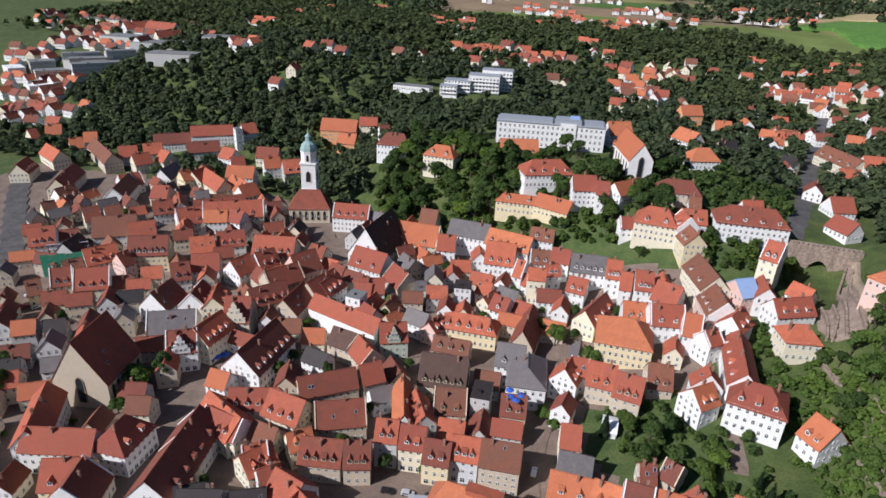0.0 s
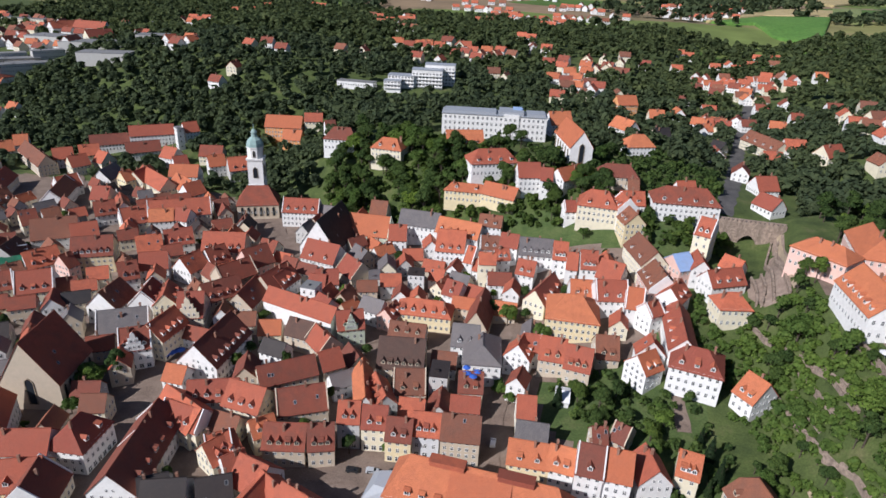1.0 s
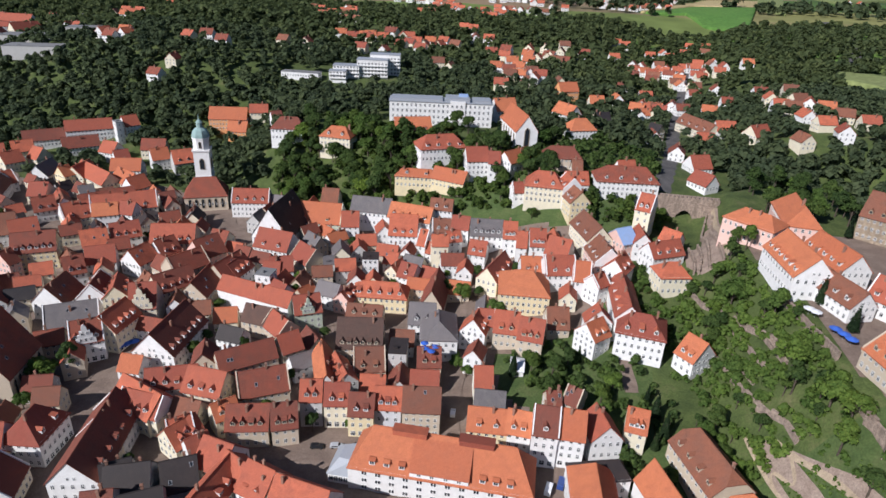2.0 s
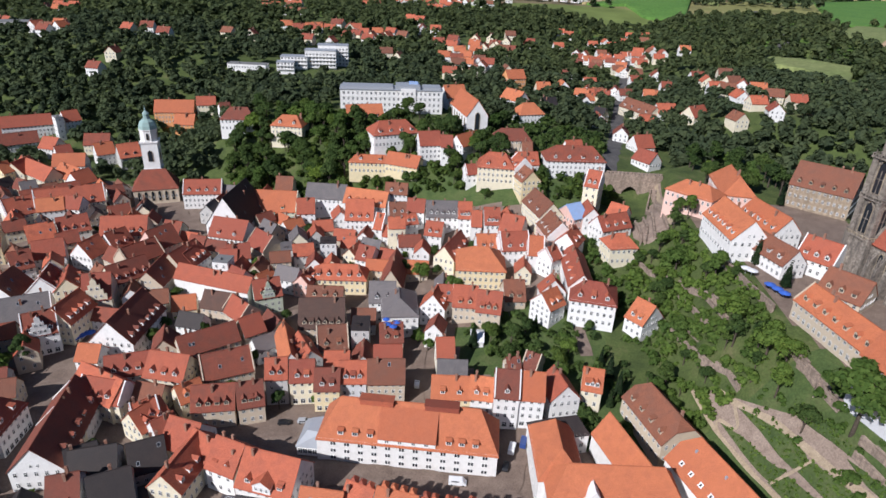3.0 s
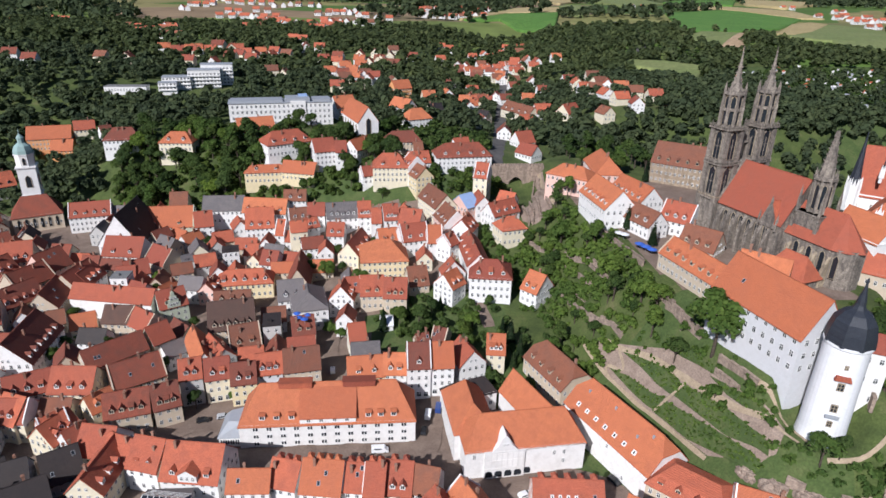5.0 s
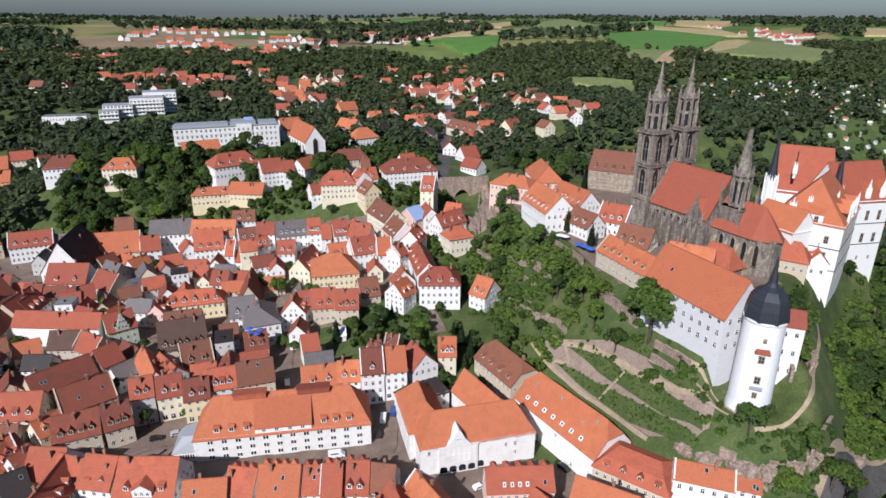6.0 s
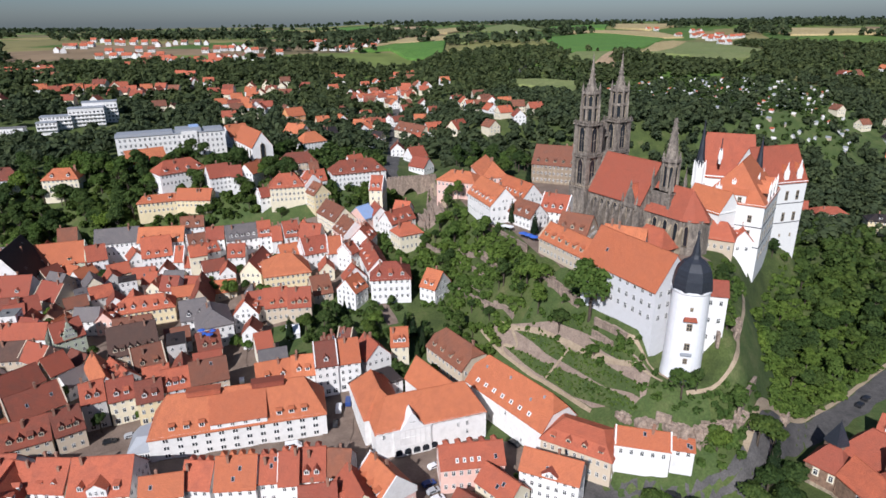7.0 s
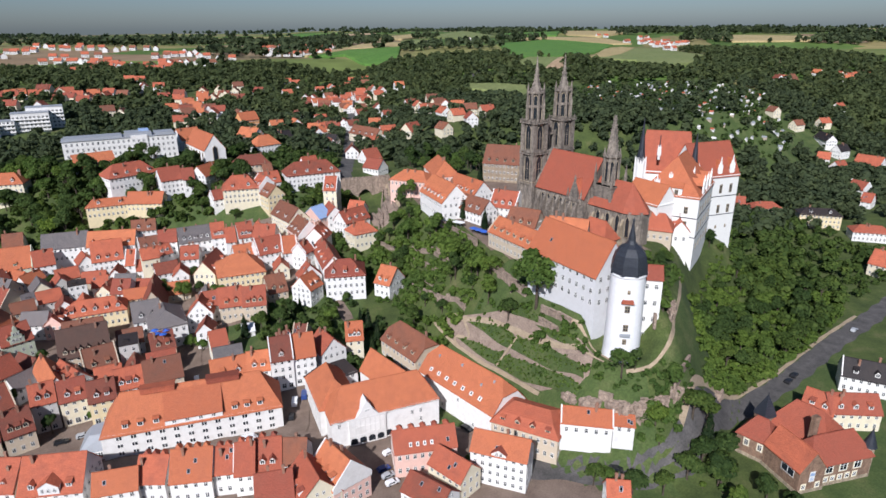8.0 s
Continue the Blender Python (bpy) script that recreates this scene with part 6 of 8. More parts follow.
house(316.0, 182.2, -69, 11.2, 12.0, 8, 12, "r", "c", 2, "g", 0)
house(351.3, 256.2, -34, 24.1, 12.0, 9, 12, "k", "y", 3, "h", 2)
house(340.3, 289.9, -19, 19.6, 12.0, 5, 8, "r", "t", 2, "h", 0)
house(359.9, 226.6, -35, 20.7, 12.0, 6, 9, "r", "w", 2, "h", 0)
house(537.5, 403.6, 7, 13.6, 10.0, 8, 11, "k", "w", 2, "g", 0)
house(527.9, 365.0, -73, 21.2, 14.0, 7, 11, "r", "w", 2, "g", 0)
house(507.4, 394.2, -51, 10.5, 10.0, 6, 9, "r", "w", 2, "g", 0)
house(548.0, 431.2, -114, 27.8, 10.0, 7, 10, "k", "w", 2, "g", 0)
house(446.6, 306.5, -85, 13.5, 10.0, 6, 9, "r", "w", 2, "g", 0)
house(421.1, 278.3, -67, 7.1, 10.0, 6, 9, "r", "w", 2, "g", 0)
house(328.2, 299.1, -39, 6.0, 10.0, 6, 9, "r", "w", 2, "g", 0)
house(494.6, 366.7, 5, 11.9, 10.0, 6, 9, "r", "w", 2, "g", 0)
house(-337.6, 411.7, 39, 31.2, 12.0, 10, 14, "r", "w", 3, "g", 0)
house(-311.6, 422.4, 55, 10.7, 12.0, 10, 13, "r", "w", 3, "g", 0)
house(-313.0, 411.3, 52, 4.7, 8.0, 16, 16, "s", "w", 4, "f", 0)
house(-357.3, 400.7, 42, 41.6, 12.0, 7, 10, "d", "w", 2, "g", 0)
house(-331.5, 393.1, 45, 23.4, 12.0, 7, 10, "d", "w", 2, "g", 0)
house(-302.2, 387.2, -7, 12.2, 12.0, 8, 12, "r", "w", 2, "g", 0)
house(-285.7, 374.6, 50, 9.4, 12.0, 8, 12, "r", "w", 2, "g", 0)
house(-465.0, 376.3, 40, 11.5, 12.0, 8, 12, "o", "c", 2, "g", 0)
house(-418.8, 357.0, 56, 9.0, 12.0, 8, 12, "o", "w", 2, "g", 0)
house(-421.4, 372.6, 41, 9.4, 12.0, 9, 12, "o", "w", 3, "g", 0)
house(-383.7, 350.1, -29, 50.3, 12.0, 9, 12, "b", "t", 3, "g", 0)
house(-370.1, 359.0, 47, 12.6, 12.0, 8, 12, "r", "w", 2, "g", 0)
house(-348.2, 349.4, 64, 12.0, 12.0, 8, 12, "r", "c", 2, "g", 0)
house(-360.7, 372.9, 47, 13.0, 12.0, 8, 12, "r", "c", 2, "g", 0)
house(-338.4, 362.8, -14, 10.1, 12.0, 8, 12, "r", "c", 2, "g", 0)
house(-312.1, 337.1, 104, 18.8, 12.0, 8, 12, "g", "w", 2, "g", 0)
house(-292.9, 331.3, 72, 6.7, 10.0, 10, 14, "o", "y", 3, "g", 0)
house(-288.7, 341.0, 93, 16.4, 12.0, 8, 13, "r", "c", 2, "g", 0)
house(-276.3, 338.4, -28, 37.7, 12.0, 8, 13, "r", "c", 2, "g", 0)
house(-269.4, 358.3, 19, 18.6, 12.0, 8, 13, "o", "w", 2, "g", 0)
house(-255.3, 338.5, -27, 19.9, 12.0, 8, 12, "o", "c", 2, "g", 0)
house(-244.3, 331.2, 70, 11.7, 12.0, 8, 12, "r", "w", 2, "g", 0)
house(-262.2, 382.2, 46, 11.4, 12.0, 9, 13, "o", "w", 3, "g", 0)
house(-244.5, 381.2, 43, 13.1, 14.0, 9, 14, "r", "s", 3, "g", 2)
house(-277.1, 399.7, 17, 16.4, 12.0, 7, 11, "d", "c", 2, "g", 0)
house(-288.2, 306.4, 14, 10.6, 12.0, 8, 12, "r", "c", 2, "g", 0)
house(-270.3, 288.1, 47, 11.0, 12.0, 8, 12, "d", "w", 2, "g", 0)
house(-247.4, 284.4, 53, 14.6, 14.0, 8, 13, "r", "c", 2, "g", 2)
house(-230.0, 300.6, 35, 33.0, 14.0, 9, 14, "r", "c", 2, "g", 3)
house(-234.3, 290.6, 31, 12.6, 10.0, 8, 12, "o", "w", 2, "g", 0)
house(-223.5, 295.4, 1, 9.3, 10.0, 8, 12, "r", "w", 2, "g", 0)
house(-255.4, 258.1, 45, 12.5, 14.0, 8, 13, "r", "w", 2, "g", 0)
house(-233.6, 241.3, 32, 18.4, 14.0, 11, 16, "d", "y", 4, "g", 6)
house(-251.8, 227.6, 60, 14.5, 12.0, 8, 13, "r", "w", 2, "g", 3)
house(-237.3, 227.8, 80, 5.7, 10.0, 9, 13, "d", "p", 3, "g", 0)
house(-292.8, 229.7, 44, 12.0, 14.0, 9, 14, "r", "w", 3, "g", 3)
house(-216.0, 257.9, 44, 11.8, 12.0, 8, 13, "r", "c", 2, "g", 0)
house(-207.4, 269.5, 42, 13.6, 12.0, 8, 13, "r", "w", 2, "g", 0)
house(-181.3, 272.1, 17, 21.3, 14.0, 8, 14, "r", "c", 2, "g", 0)
house(-184.5, 247.8, 78, 11.5, 12.0, 8, 12, "r", "w", 2, "g", 0)
house(-178.4, 258.8, 64, 10.3, 12.0, 8, 12, "d", "w", 2, "g", 0)
house(-158.0, 261.5, 62, 13.3, 14.0, 9, 14, "d", "p", 3, "g", 0)
house(-201.5, 243.7, 33, 12.6, 12.0, 8, 12, "r", "w", 2, "g", 0)
house(-206.0, 231.3, 46, 8.4, 12.0, 8, 12, "d", "w", 2, "g", 0)
house(-235.7, 209.2, 37, 14.6, 14.0, 8, 13, "r", "c", 2, "g", 3)
house(-249.9, 204.7, 45, 8.7, 12.0, 8, 12, "d", "c", 2, "g", 0)
house(-361.2, 299.9, 122, 34.0, 12.0, 8, 12, "r", "c", 2, "g", 0)
house(-325.8, 259.3, 67, 6.9, 12.0, 8, 11, "b", "c", 2, "g", 0)
house(-298.4, 263.6, 58, 8.2, 12.0, 8, 11, "d", "c", 2, "g", 0)
house(-272.4, 256.5, 38, 21.4, 16.0, 9, 12, "b", "s", 2, "g", 0)
house(-287.8, 268.8, 58, 8.4, 14.0, 8, 11, "b", "s", 2, "g", 0)
house(-314.7, 300.5, 120, 31.1, 12.0, 9, 12, "b", "w", 2, "g", 0)
house(-323.0, 314.6, 67, 13.6, 12.0, 8, 11, "r", "w", 2, "g", 0)
house(-271.3, 228.5, 108, 13.5, 14.0, 8, 12, "u", "s", 2, "g", 0)
house(-469.0, 360.3, 76, 6.0, 12.0, 8, 11, "r", "c", 2, "g", 0)
house(-412.6, 333.4, -21, 27.3, 12.0, 8, 11, "r", "c", 2, "g", 0)
house(-403.8, 302.9, 123, 18.5, 12.0, 8, 11, "r", "c", 2, "g", 0)
house(-338.2, 280.3, 83, 12.0, 12.0, 8, 11, "b", "w", 2, "g", 0)
house(-254.8, 194.2, 56, 5.8, 10.0, 7, 10, "b", "y", 2, "g", 0)
house(-194.5, 208.4, 98, 14.5, 14.0, 9, 14, "b", "w", 2, "g", 0)
house(-181.1, 214.7, 110, 13.9, 12.0, 9, 14, "d", "w", 2, "g", 0)
house(-178.2, 196.6, 33, 18.9, 14.0, 8, 11, "g", "c", 2, "g", 0)
house(-162.6, 185.1, 36, 11.0, 12.0, 10, 14, "d", "w", 3, "g", 4, gable=6.5)
house(-158.4, 195.0, 89, 15.4, 12.0, 10, 15, "r", "c", 3, "g", 4)
house(-173.5, 217.1, 119, 13.8, 10.0, 9, 13, "r", "c", 3, "g", 2)
house(-156.0, 211.0, 23, 10.3, 14.0, 10, 18, "r", "c", 3, "g", 0, gable=8)
house(-159.1, 245.2, 63, 17.2, 12.0, 9, 14, "d", "t", 2, "g", 0)
house(-155.6, 229.2, 57, 17.0, 12.0, 9, 13, "d", "c", 2, "g", 0)
house(-142.3, 229.9, 95, 17.9, 12.0, 9, 13, "d", "t", 2, "g", 0)
house(-138.4, 245.9, 79, 17.8, 12.0, 9, 14, "r", "t", 3, "g", 0)
house(-135.9, 248.7, 83, 12.9, 10.0, 8, 12, "r", "w", 2, "g", 0)
house(-109.4, 236.6, -27, 11.0, 8.0, 8, 11, "r", "w", 2, "g", 0)
house(-92.2, 225.2, 30, 11.0, 11.0, 9, 13, "r", "g", 3, "g", 2, gable=5)
house(-115.5, 229.0, -11.5, 36.0, 9.0, 9.5, 13, "r", "w", 2, "g", 0, windows=False)
house(-117.0, 240.0, 0, 7.0, 7.0, 13, 13, "s", "w", 3, "f", 0)
house(-107.0, 214.7, -6, 13.5, 10.0, 8, 11, "u", "t", 2, "g", 0)
house(-96.9, 210.4, -36, 12.3, 10.0, 8, 11, "r", "t", 2, "g", 0)
house(-130.1, 279.7, -7, 18.8, 14.0, 8, 13, "r", "w", 2, "g", 2)
house(-109.9, 270.9, -35, 14.2, 12.0, 7, 12, "r", "t", 2, "g", 0)
house(-118.2, 258.5, 24, 10.4, 10.0, 7, 11, "r", "w", 2, "g", 0)
house(-121.3, 255.0, 13, 7.8, 10.0, 6, 9, "r", "w", 2, "g", 0)
house(-97.9, 266.8, 22, 5.5, 10.0, 8, 8, "g", "s", 2, "f", 0)
house(-179.0, 160.8, 106, 21.1, 20.0, 11, 27, "d", "t", 0, "g", 0, name="monastery_church", lancets=6, label="tan stone monastery church with steep dark tiled roof", chimneys=0, category="church")
house(148.0, 291.1, -37, 25.6, 18.0, 11, 20, "b", "q", 3, "g", 5, name="granary", label="tan stone granary with steep brown roof and dormers", foot=10, z=41)
house(91.8, 237.5, -83, 26.0, 14.0, 9, 16, "o", "w", 2, "g", 0, z=41, foot=9)
house(108.9, 249.2, -75, 23.4, 12.0, 8, 12, "o", "w", 2, "g", 0, z=41, foot=9)
house(87.0, 275.8, -40, 21.1, 14.0, 9, 13, "o", "p", 2, "h", 0, z=41, foot=9)
house(106.4, 288.4, -95, 28.9, 14.0, 9, 16, "o", "p", 2, "h", 0, z=41, foot=9)
house(101.0, 223.3, -69, 22.7, 10.0, 6.5, 10, "b", "w", 2, "g", 4, z=41, foot=9)
house(116.9, 220.7, -44, 12.6, 12.0, 7, 12, "r", "w", 2, "g", 0, z=41, foot=9)
house(116.7, 199.3, -48, 13.7, 12.0, 5, 8, "b", "t", 1, "g", 0, z=41, foot=9)
house(102.8, 169.0, -76, 35.0, 10.0, 7, 12, "o", "t", 2, "g", 0, foot=12, z=41)
house(105.4, 134.9, -76, 32.3, 14.0, 11.5, 21.5, "o", "b", 3, "g", 0, name="bishops_house", label="long pale grey-blue castle wing with bright orange roof", foot=16, chimneys=0, bay=3.1, cells=1.15, z=41)
house(111.0, 151.3, -40, 13.8, 12.0, 11, 20, "o", "w", 2, "g", 0, foot=8, z=41)
house(-21.8, 394.0, 110, 38.6, 13.0, 12, 21, "o", "w", 0, "g", 0, name="abbey_church", lancets=6, label="white gothic abbey church with orange gabled roof", chimneys=0, category="church")
house(-36.5, 450.7, 29, 15.5, 14.0, 9, 15, "o", "w", 2, "g", 0)
house(-197.0, 329.5, 26, 23.7, 16.0, 9, 18, "d", "t", 1, "h", 0, name="parish_church", lancets=6, label="tan stone parish church with dark red hipped roof", chimneys=0, category="church")
house(162.0, 173.6, -43, 18.4, 10.0, 6.5, 12, "r", "t", 1, "h", 0, z=40, foot=12)
house(158.5, 190.4, 7, 6.4, 7.0, 6, 9, "r", "t", 1, "g", 0, z=40, foot=12)
house(180.2, 180.9, -120, 32.2, 7.0, 7, 11, "r", "w", 1, "g", 0, z=38, foot=12)
house(-583.1, 511.5, 53, 35.6, 12.0, 8, 8, "s", "s", 2, "f", 0)
house(-541.6, 522.3, 58, 27.8, 12.0, 8, 8, "s", "s", 2, "f", 0)
house(-556.7, 500.2, 50, 38.7, 14.0, 9, 9, "s", "t", 2, "f", 0)
house(-536.5, 494.7, 57, 54.8, 14.0, 8, 8, "s", "s", 2, "f", 0)
house(-628.0, 469.3, 65, 15.4, 24.0, 9, 9, "W", "w", 1, "f", 0)
house(-609.5, 486.0, 58, 22.0, 18.0, 9, 9, "s", "s", 2, "f", 0)
house(-581.6, 473.3, 57, 28.7, 16.0, 8, 8, "s", "c", 2, "f", 0)
house(-566.0, 449.2, 64, 24.2, 14.0, 7, 8, "W", "w", 1, "f", 0)
house(-546.4, 445.5, 76, 25.0, 12.0, 7, 8, "b", "w", 1, "g", 0)
house(-737.6, 680.6, 7, 59.2, 12.0, 9, 9, "s", "c", 3, "f", 0)
house(-649.9, 651.4, 74, 31.9, 14.0, 9, 13, "r", "w", 3, "g", 0)
house(-616.0, 659.6, 5, 41.2, 14.0, 9, 13, "r", "w", 3, "g", 0)
house(-540.4, 552.1, 104, 23.0, 12.0, 9, 13, "r", "w", 3, "g", 0)
house(-546.8, 595.5, 69, 27.6, 14.0, 9, 13, "r", "c", 3, "g", 0)
house(-562.7, 704.7, 48, 10.3, 12.0, 9, 9, "s", "w", 3, "f", 0)

# houses on the hills and in the valley beyond
far_houses([(168, 560), (170, 513), (166, 527), (168, 478), (171, 452), (177, 434), (190, 587), (182, 540), (184, 522), (191, 509), (194, 484), (203, 466), (152, 427), (81, 788), (91, 790), (110, 878), (118, 783), (150, 917), (157, 812), (150, 785)])
far_houses([(152, 746), (190, 954), (174, 758), (117, 701), (126, 642), (72, 576), (82, 571), (85, 563), (68, 540), (105, 575), (100, 750), (67, 896), (-401, 1291), (-320, 935), (-326, 899), (-208, 687), (-321, 968), (-442, 2651), (-306, 2089), (-348, 2667)])
far_houses([(-276, 1157), (-257, 1153), (-283, 1459), (-306, 1464), (-347, 1551), (-220, 1144), (-202, 1109), (-178, 1104), (-156, 1069), (-132, 1064), (-109, 1059), (-85, 1054), (-338, 1471), (-245, 1390), (-221, 1449), (-175, 1443), (-138, 1233), (-121, 1272), (-94, 1268), (-75, 1313)])
far_houses([(-50, 1220), (-29, 1178), (-110, 2161), (-377, 1368), (-376, 1419), (-389, 1562), (-398, 1374), (68, 1529), (80, 1436), (99, 1471), (165, 2105), (139, 1535), (176, 1720), (183, 1527), (216, 1640), (261, 1822), (274, 1759), (141, 1303), (165, 1302), (77, 1252)])
far_houses([(65, 1305), (95, 1252), (114, 1253), (224, 1494), (201, 1424), (-115, 836), (-102, 758), (-49, 650), (-40, 626), (-29, 601), (-37, 720), (-12, 692), (-3, 720), (23, 748), (-131, 722), (-146, 690), (-172, 727), (-179, 725), (-158, 702), (-209, 700)])
far_houses([(-198, 632), (-116, 613), (-302, 831), (-362, 950), (-316, 966), (-220, 999), (1027, 1456), (934, 1269), (998, 1316), (837, 1084), (988, 1249), (901, 1209), (918, 1348), (998, 1578), (544, 1454), (601, 1552), (988, 1362), (954, 1226), (929, 1308), (1030, 1271)])
far_houses([(672, 625), (677, 624), (787, 636), (790, 621), (827, 630), (540, 493), (543, 463), (579, 464), (630, 493), (-556, 403), (-552, 410), (-531, 418), (-516, 419), (-498, 421), (-489, 430), (-531, 404), (-537, 393), (-512, 394), (-491, 398), (-48, 610)])
far_houses([(-37, 592), (-27, 562), (-23, 583), (-104, 769), (-74, 687), (-36, 693), (-14, 691), (-6, 673), (-253, 1154), (-215, 1090), (-187, 1067), (-155, 1034), (-121, 998), (-259, 809), (-294, 888), (-313, 830), (-283, 1234), (-236, 1264), (-115, 1113), (-86, 1092)])
far_houses([(-62, 1108), (-36, 1088), (-131, 698), (-162, 689), (-213, 691), (180, 901), (166, 738), (80, 760), (91, 755), (99, 730), (113, 768), (147, 792), (146, 726), (120, 688), (79, 569), (79, 619), (66, 532), (67, 453), (77, 414), (104, 468)])
far_houses([(127, 574), (-246, 609), (-337, 556), (-327, 570), (-326, 510), (-330, 489), (-410, 549), (-406, 563), (-571, 1012), (-576, 950), (-501, 1088), (-510, 1062), (-789, 698), (-761, 701), (-730, 700), (-692, 691), (-665, 694), (-635, 691), (-722, 622), (-687, 615)])
far_houses([(-681, 644), (-633, 641), (-591, 631), (-641, 503), (-641, 483), (-615, 501), (-596, 434), (-573, 433), (-571, 450), (-563, 462), (-557, 408), (-541, 419), (-621, 457), (-612, 462), (-593, 459), (-575, 460), (-561, 468), (-542, 464), (-538, 441), (-551, 427)])
far_houses([(-552, 416), (-530, 415), (-527, 427), (-601, 444), (-579, 432), (-553, 438), (-542, 457), (-545, 474), (-625, 507), (-649, 509), (-655, 501), (-652, 526), (-665, 548), (-643, 540), (-639, 551), (-635, 562), (-690, 586), (-698, 609), (-613, 550), (-660, 603)])
far_houses([(-594, 540), (-594, 555), (-569, 539), (-569, 550), (-549, 547), (-875, 702), (-874, 715), (-841, 701), (-699, 635), (-705, 658), (-788, 640), (-841, 670), (-562, 757), (-541, 747), (-546, 786), (-528, 635), (-409, 544), (-398, 552), (-685, 518), (-668, 498)])

# ---------------------------------------------------------------- streets, paths, terraces
def strip(name, pts, width, mat, label, lift=0.12, kind="structure", category=""):
    """A band of surfacing that follows the land."""
    dense = []
    for (ax, ay), (bx, by) in zip(pts, pts[1:]):
        n = max(2, int(math.hypot(bx - ax, by - ay) / 2))
        dense += [(ax + (bx - ax) * k / n, ay + (by - ay) * k / n) for k in range(n)]
    dense.append(pts[-1])
    sm = [dense[0]] + [tuple(sum(dense[min(len(dense) - 1, max(0, i + d))][a] for d in (-2, -1, 0, 1, 2)) / 5 for a in (0, 1)) for i in range(1, len(dense) - 1)] + [dense[-1]]
    v, f, cols = [], [], 5
    for i, (x, y) in enumerate(sm):
        ax, ay = sm[max(0, i - 1)]
        bx, by = sm[min(len(sm) - 1, i + 1)]
        d = math.hypot(bx - ax, by - ay) or 1
        px_, py_ = -(by - ay) / d, (bx - ax) / d
        w = width * (1 + 0.12 * math.sin(i * 0.9))
        for k in range(cols):
            u = (k / (cols - 1) - 0.5) * w
            qx, qy = x + px_ * u, y + py_ * u
            v.append((qx, qy, ground(qx, qy) + lift))
    for i in range(len(sm) - 1):
        f += [(i * cols + k, i * cols + k + 1, (i + 1) * cols + k + 1, (i + 1) * cols + k) for k in range(cols - 1)]
    return tagged(new(name, mesh_of(name, v, f, [mat], None, True)), label, category or name, kind=kind)


STREETS = []


def street(name, pts, width, mat, label):
    strip(name, pts, width, mat, label, 0.1 + 0.03 * len(STREETS))
    STREETS.append((pts, width / 2))


street("road", [(60, 108), (85, 97.1), (101.8, 87.5), (116.8, 86), (132, 96), (141.4, 101.5), (162, 108.5), (185.5, 115.9), (230.6, 134.5), (262, 145.5), (300, 160), (340, 176)], 8.0, ASPHALT, "grey asphalt riverside road below the castle rock")
street("road", [(60, 345), (72.9, 406.4), (92.5, 521), (112.2, 625.4), (128, 712.3), (150, 820)], 9, ASPHALT, "grey asphalt road climbing the side valley")
street("lane", [(37.3, 200), (35.5, 215), (33.4, 226.5), (31.5, 246.2), (30.6, 265.3), (22.6, 286.1), (14.8, 296.7)], 4.5, PAVING, "narrow cobbled lane between white houses")
street("street", [(-133.2, 120), (-138.7, 157.4), (-150, 178), (-154, 192), (-165, 211), (-185, 228)], 11, PAVING, "cobbled street by the monastery church")
street("street", [(-100, 143), (-81, 151), (-64.8, 157), (-52, 160), (-20, 166.5), (12, 168)], 8, PAVING, "cobbled street behind the office block")
street("street", [(-30.5, 247), (-24.6, 205.2), (-22.1, 178), (-20, 168)], 5, PAVING, "narrow shaded cobbled street")
street("street", [(8, 128), (8.5, 142), (13, 158), (16, 170)], 9, PAVING, "cobbled street beside the office block")
street("street", [(-75, 138), (-48, 140.5), (-16.7, 141), (8, 140), (18, 128), (34, 118), (52, 128), (60, 124), (70, 106)], 9, PAVING, "cobbled street on the square")
street("street", [(-92, 218), (-82, 231), (-70, 236)], 8, PAVING, "small cobbled square among houses")
street("street", [(-221, 235), (-258, 279), (-317, 318), (-353, 350)], 8, PAVING, "straight cobbled town street")
street("street", [(-181, 312), (-165, 298), (-148, 286)], 15, PAVING, "cobbled market place by the church")
street("street", [(-287, 150), (-300, 215), (-378, 277), (-426, 319)], 12, ASPHALT, "wide street at the edge of the old town")


strip("pavement", [(119, 91.5), (130, 100.5), (139.5, 106), (160.5, 113), (184, 120.4), (229, 139), (260, 150)], 1.6, PATH, "pale footway along the riverside road", 0.25)


def wall_run(pts, height, thick, mat, label, name="garden_wall"):
    """A dry-stone wall along a line on the slope, stepped with the land and capped."""
    ob = thing(name, pts[0][0], pts[0][1], 0, 0, label, "wall", "garden walls")
    for (ax, ay), (bx, by) in zip(pts, pts[1:]):
        d = math.hypot(bx - ax, by - ay)
        n = max(1, int(d / 4))
        turn = math.degrees(math.atan2(by - ay, bx - ax))
        for k in range(n):
            u = (k + 0.5) / n
            x, y = ax + (bx - ax) * u, ay + (by - ay) * u
            g = ground(x, y)
            f = Form().box(-d / n / 2, -thick / 2, -2.5, d / n / 2, thick / 2, height + rng.uniform(-0.2, 0.2)).box(-d / n / 2, -thick / 2 - 0.08, height + 0.2, d / n / 2, thick / 2 + 0.08, height + 0.35)
            part("wall_section", f.mesh("wall_section", mat), ob, pose(x - pts[0][0], y - pts[0][1], g, 0, 0, turn))
    return ob


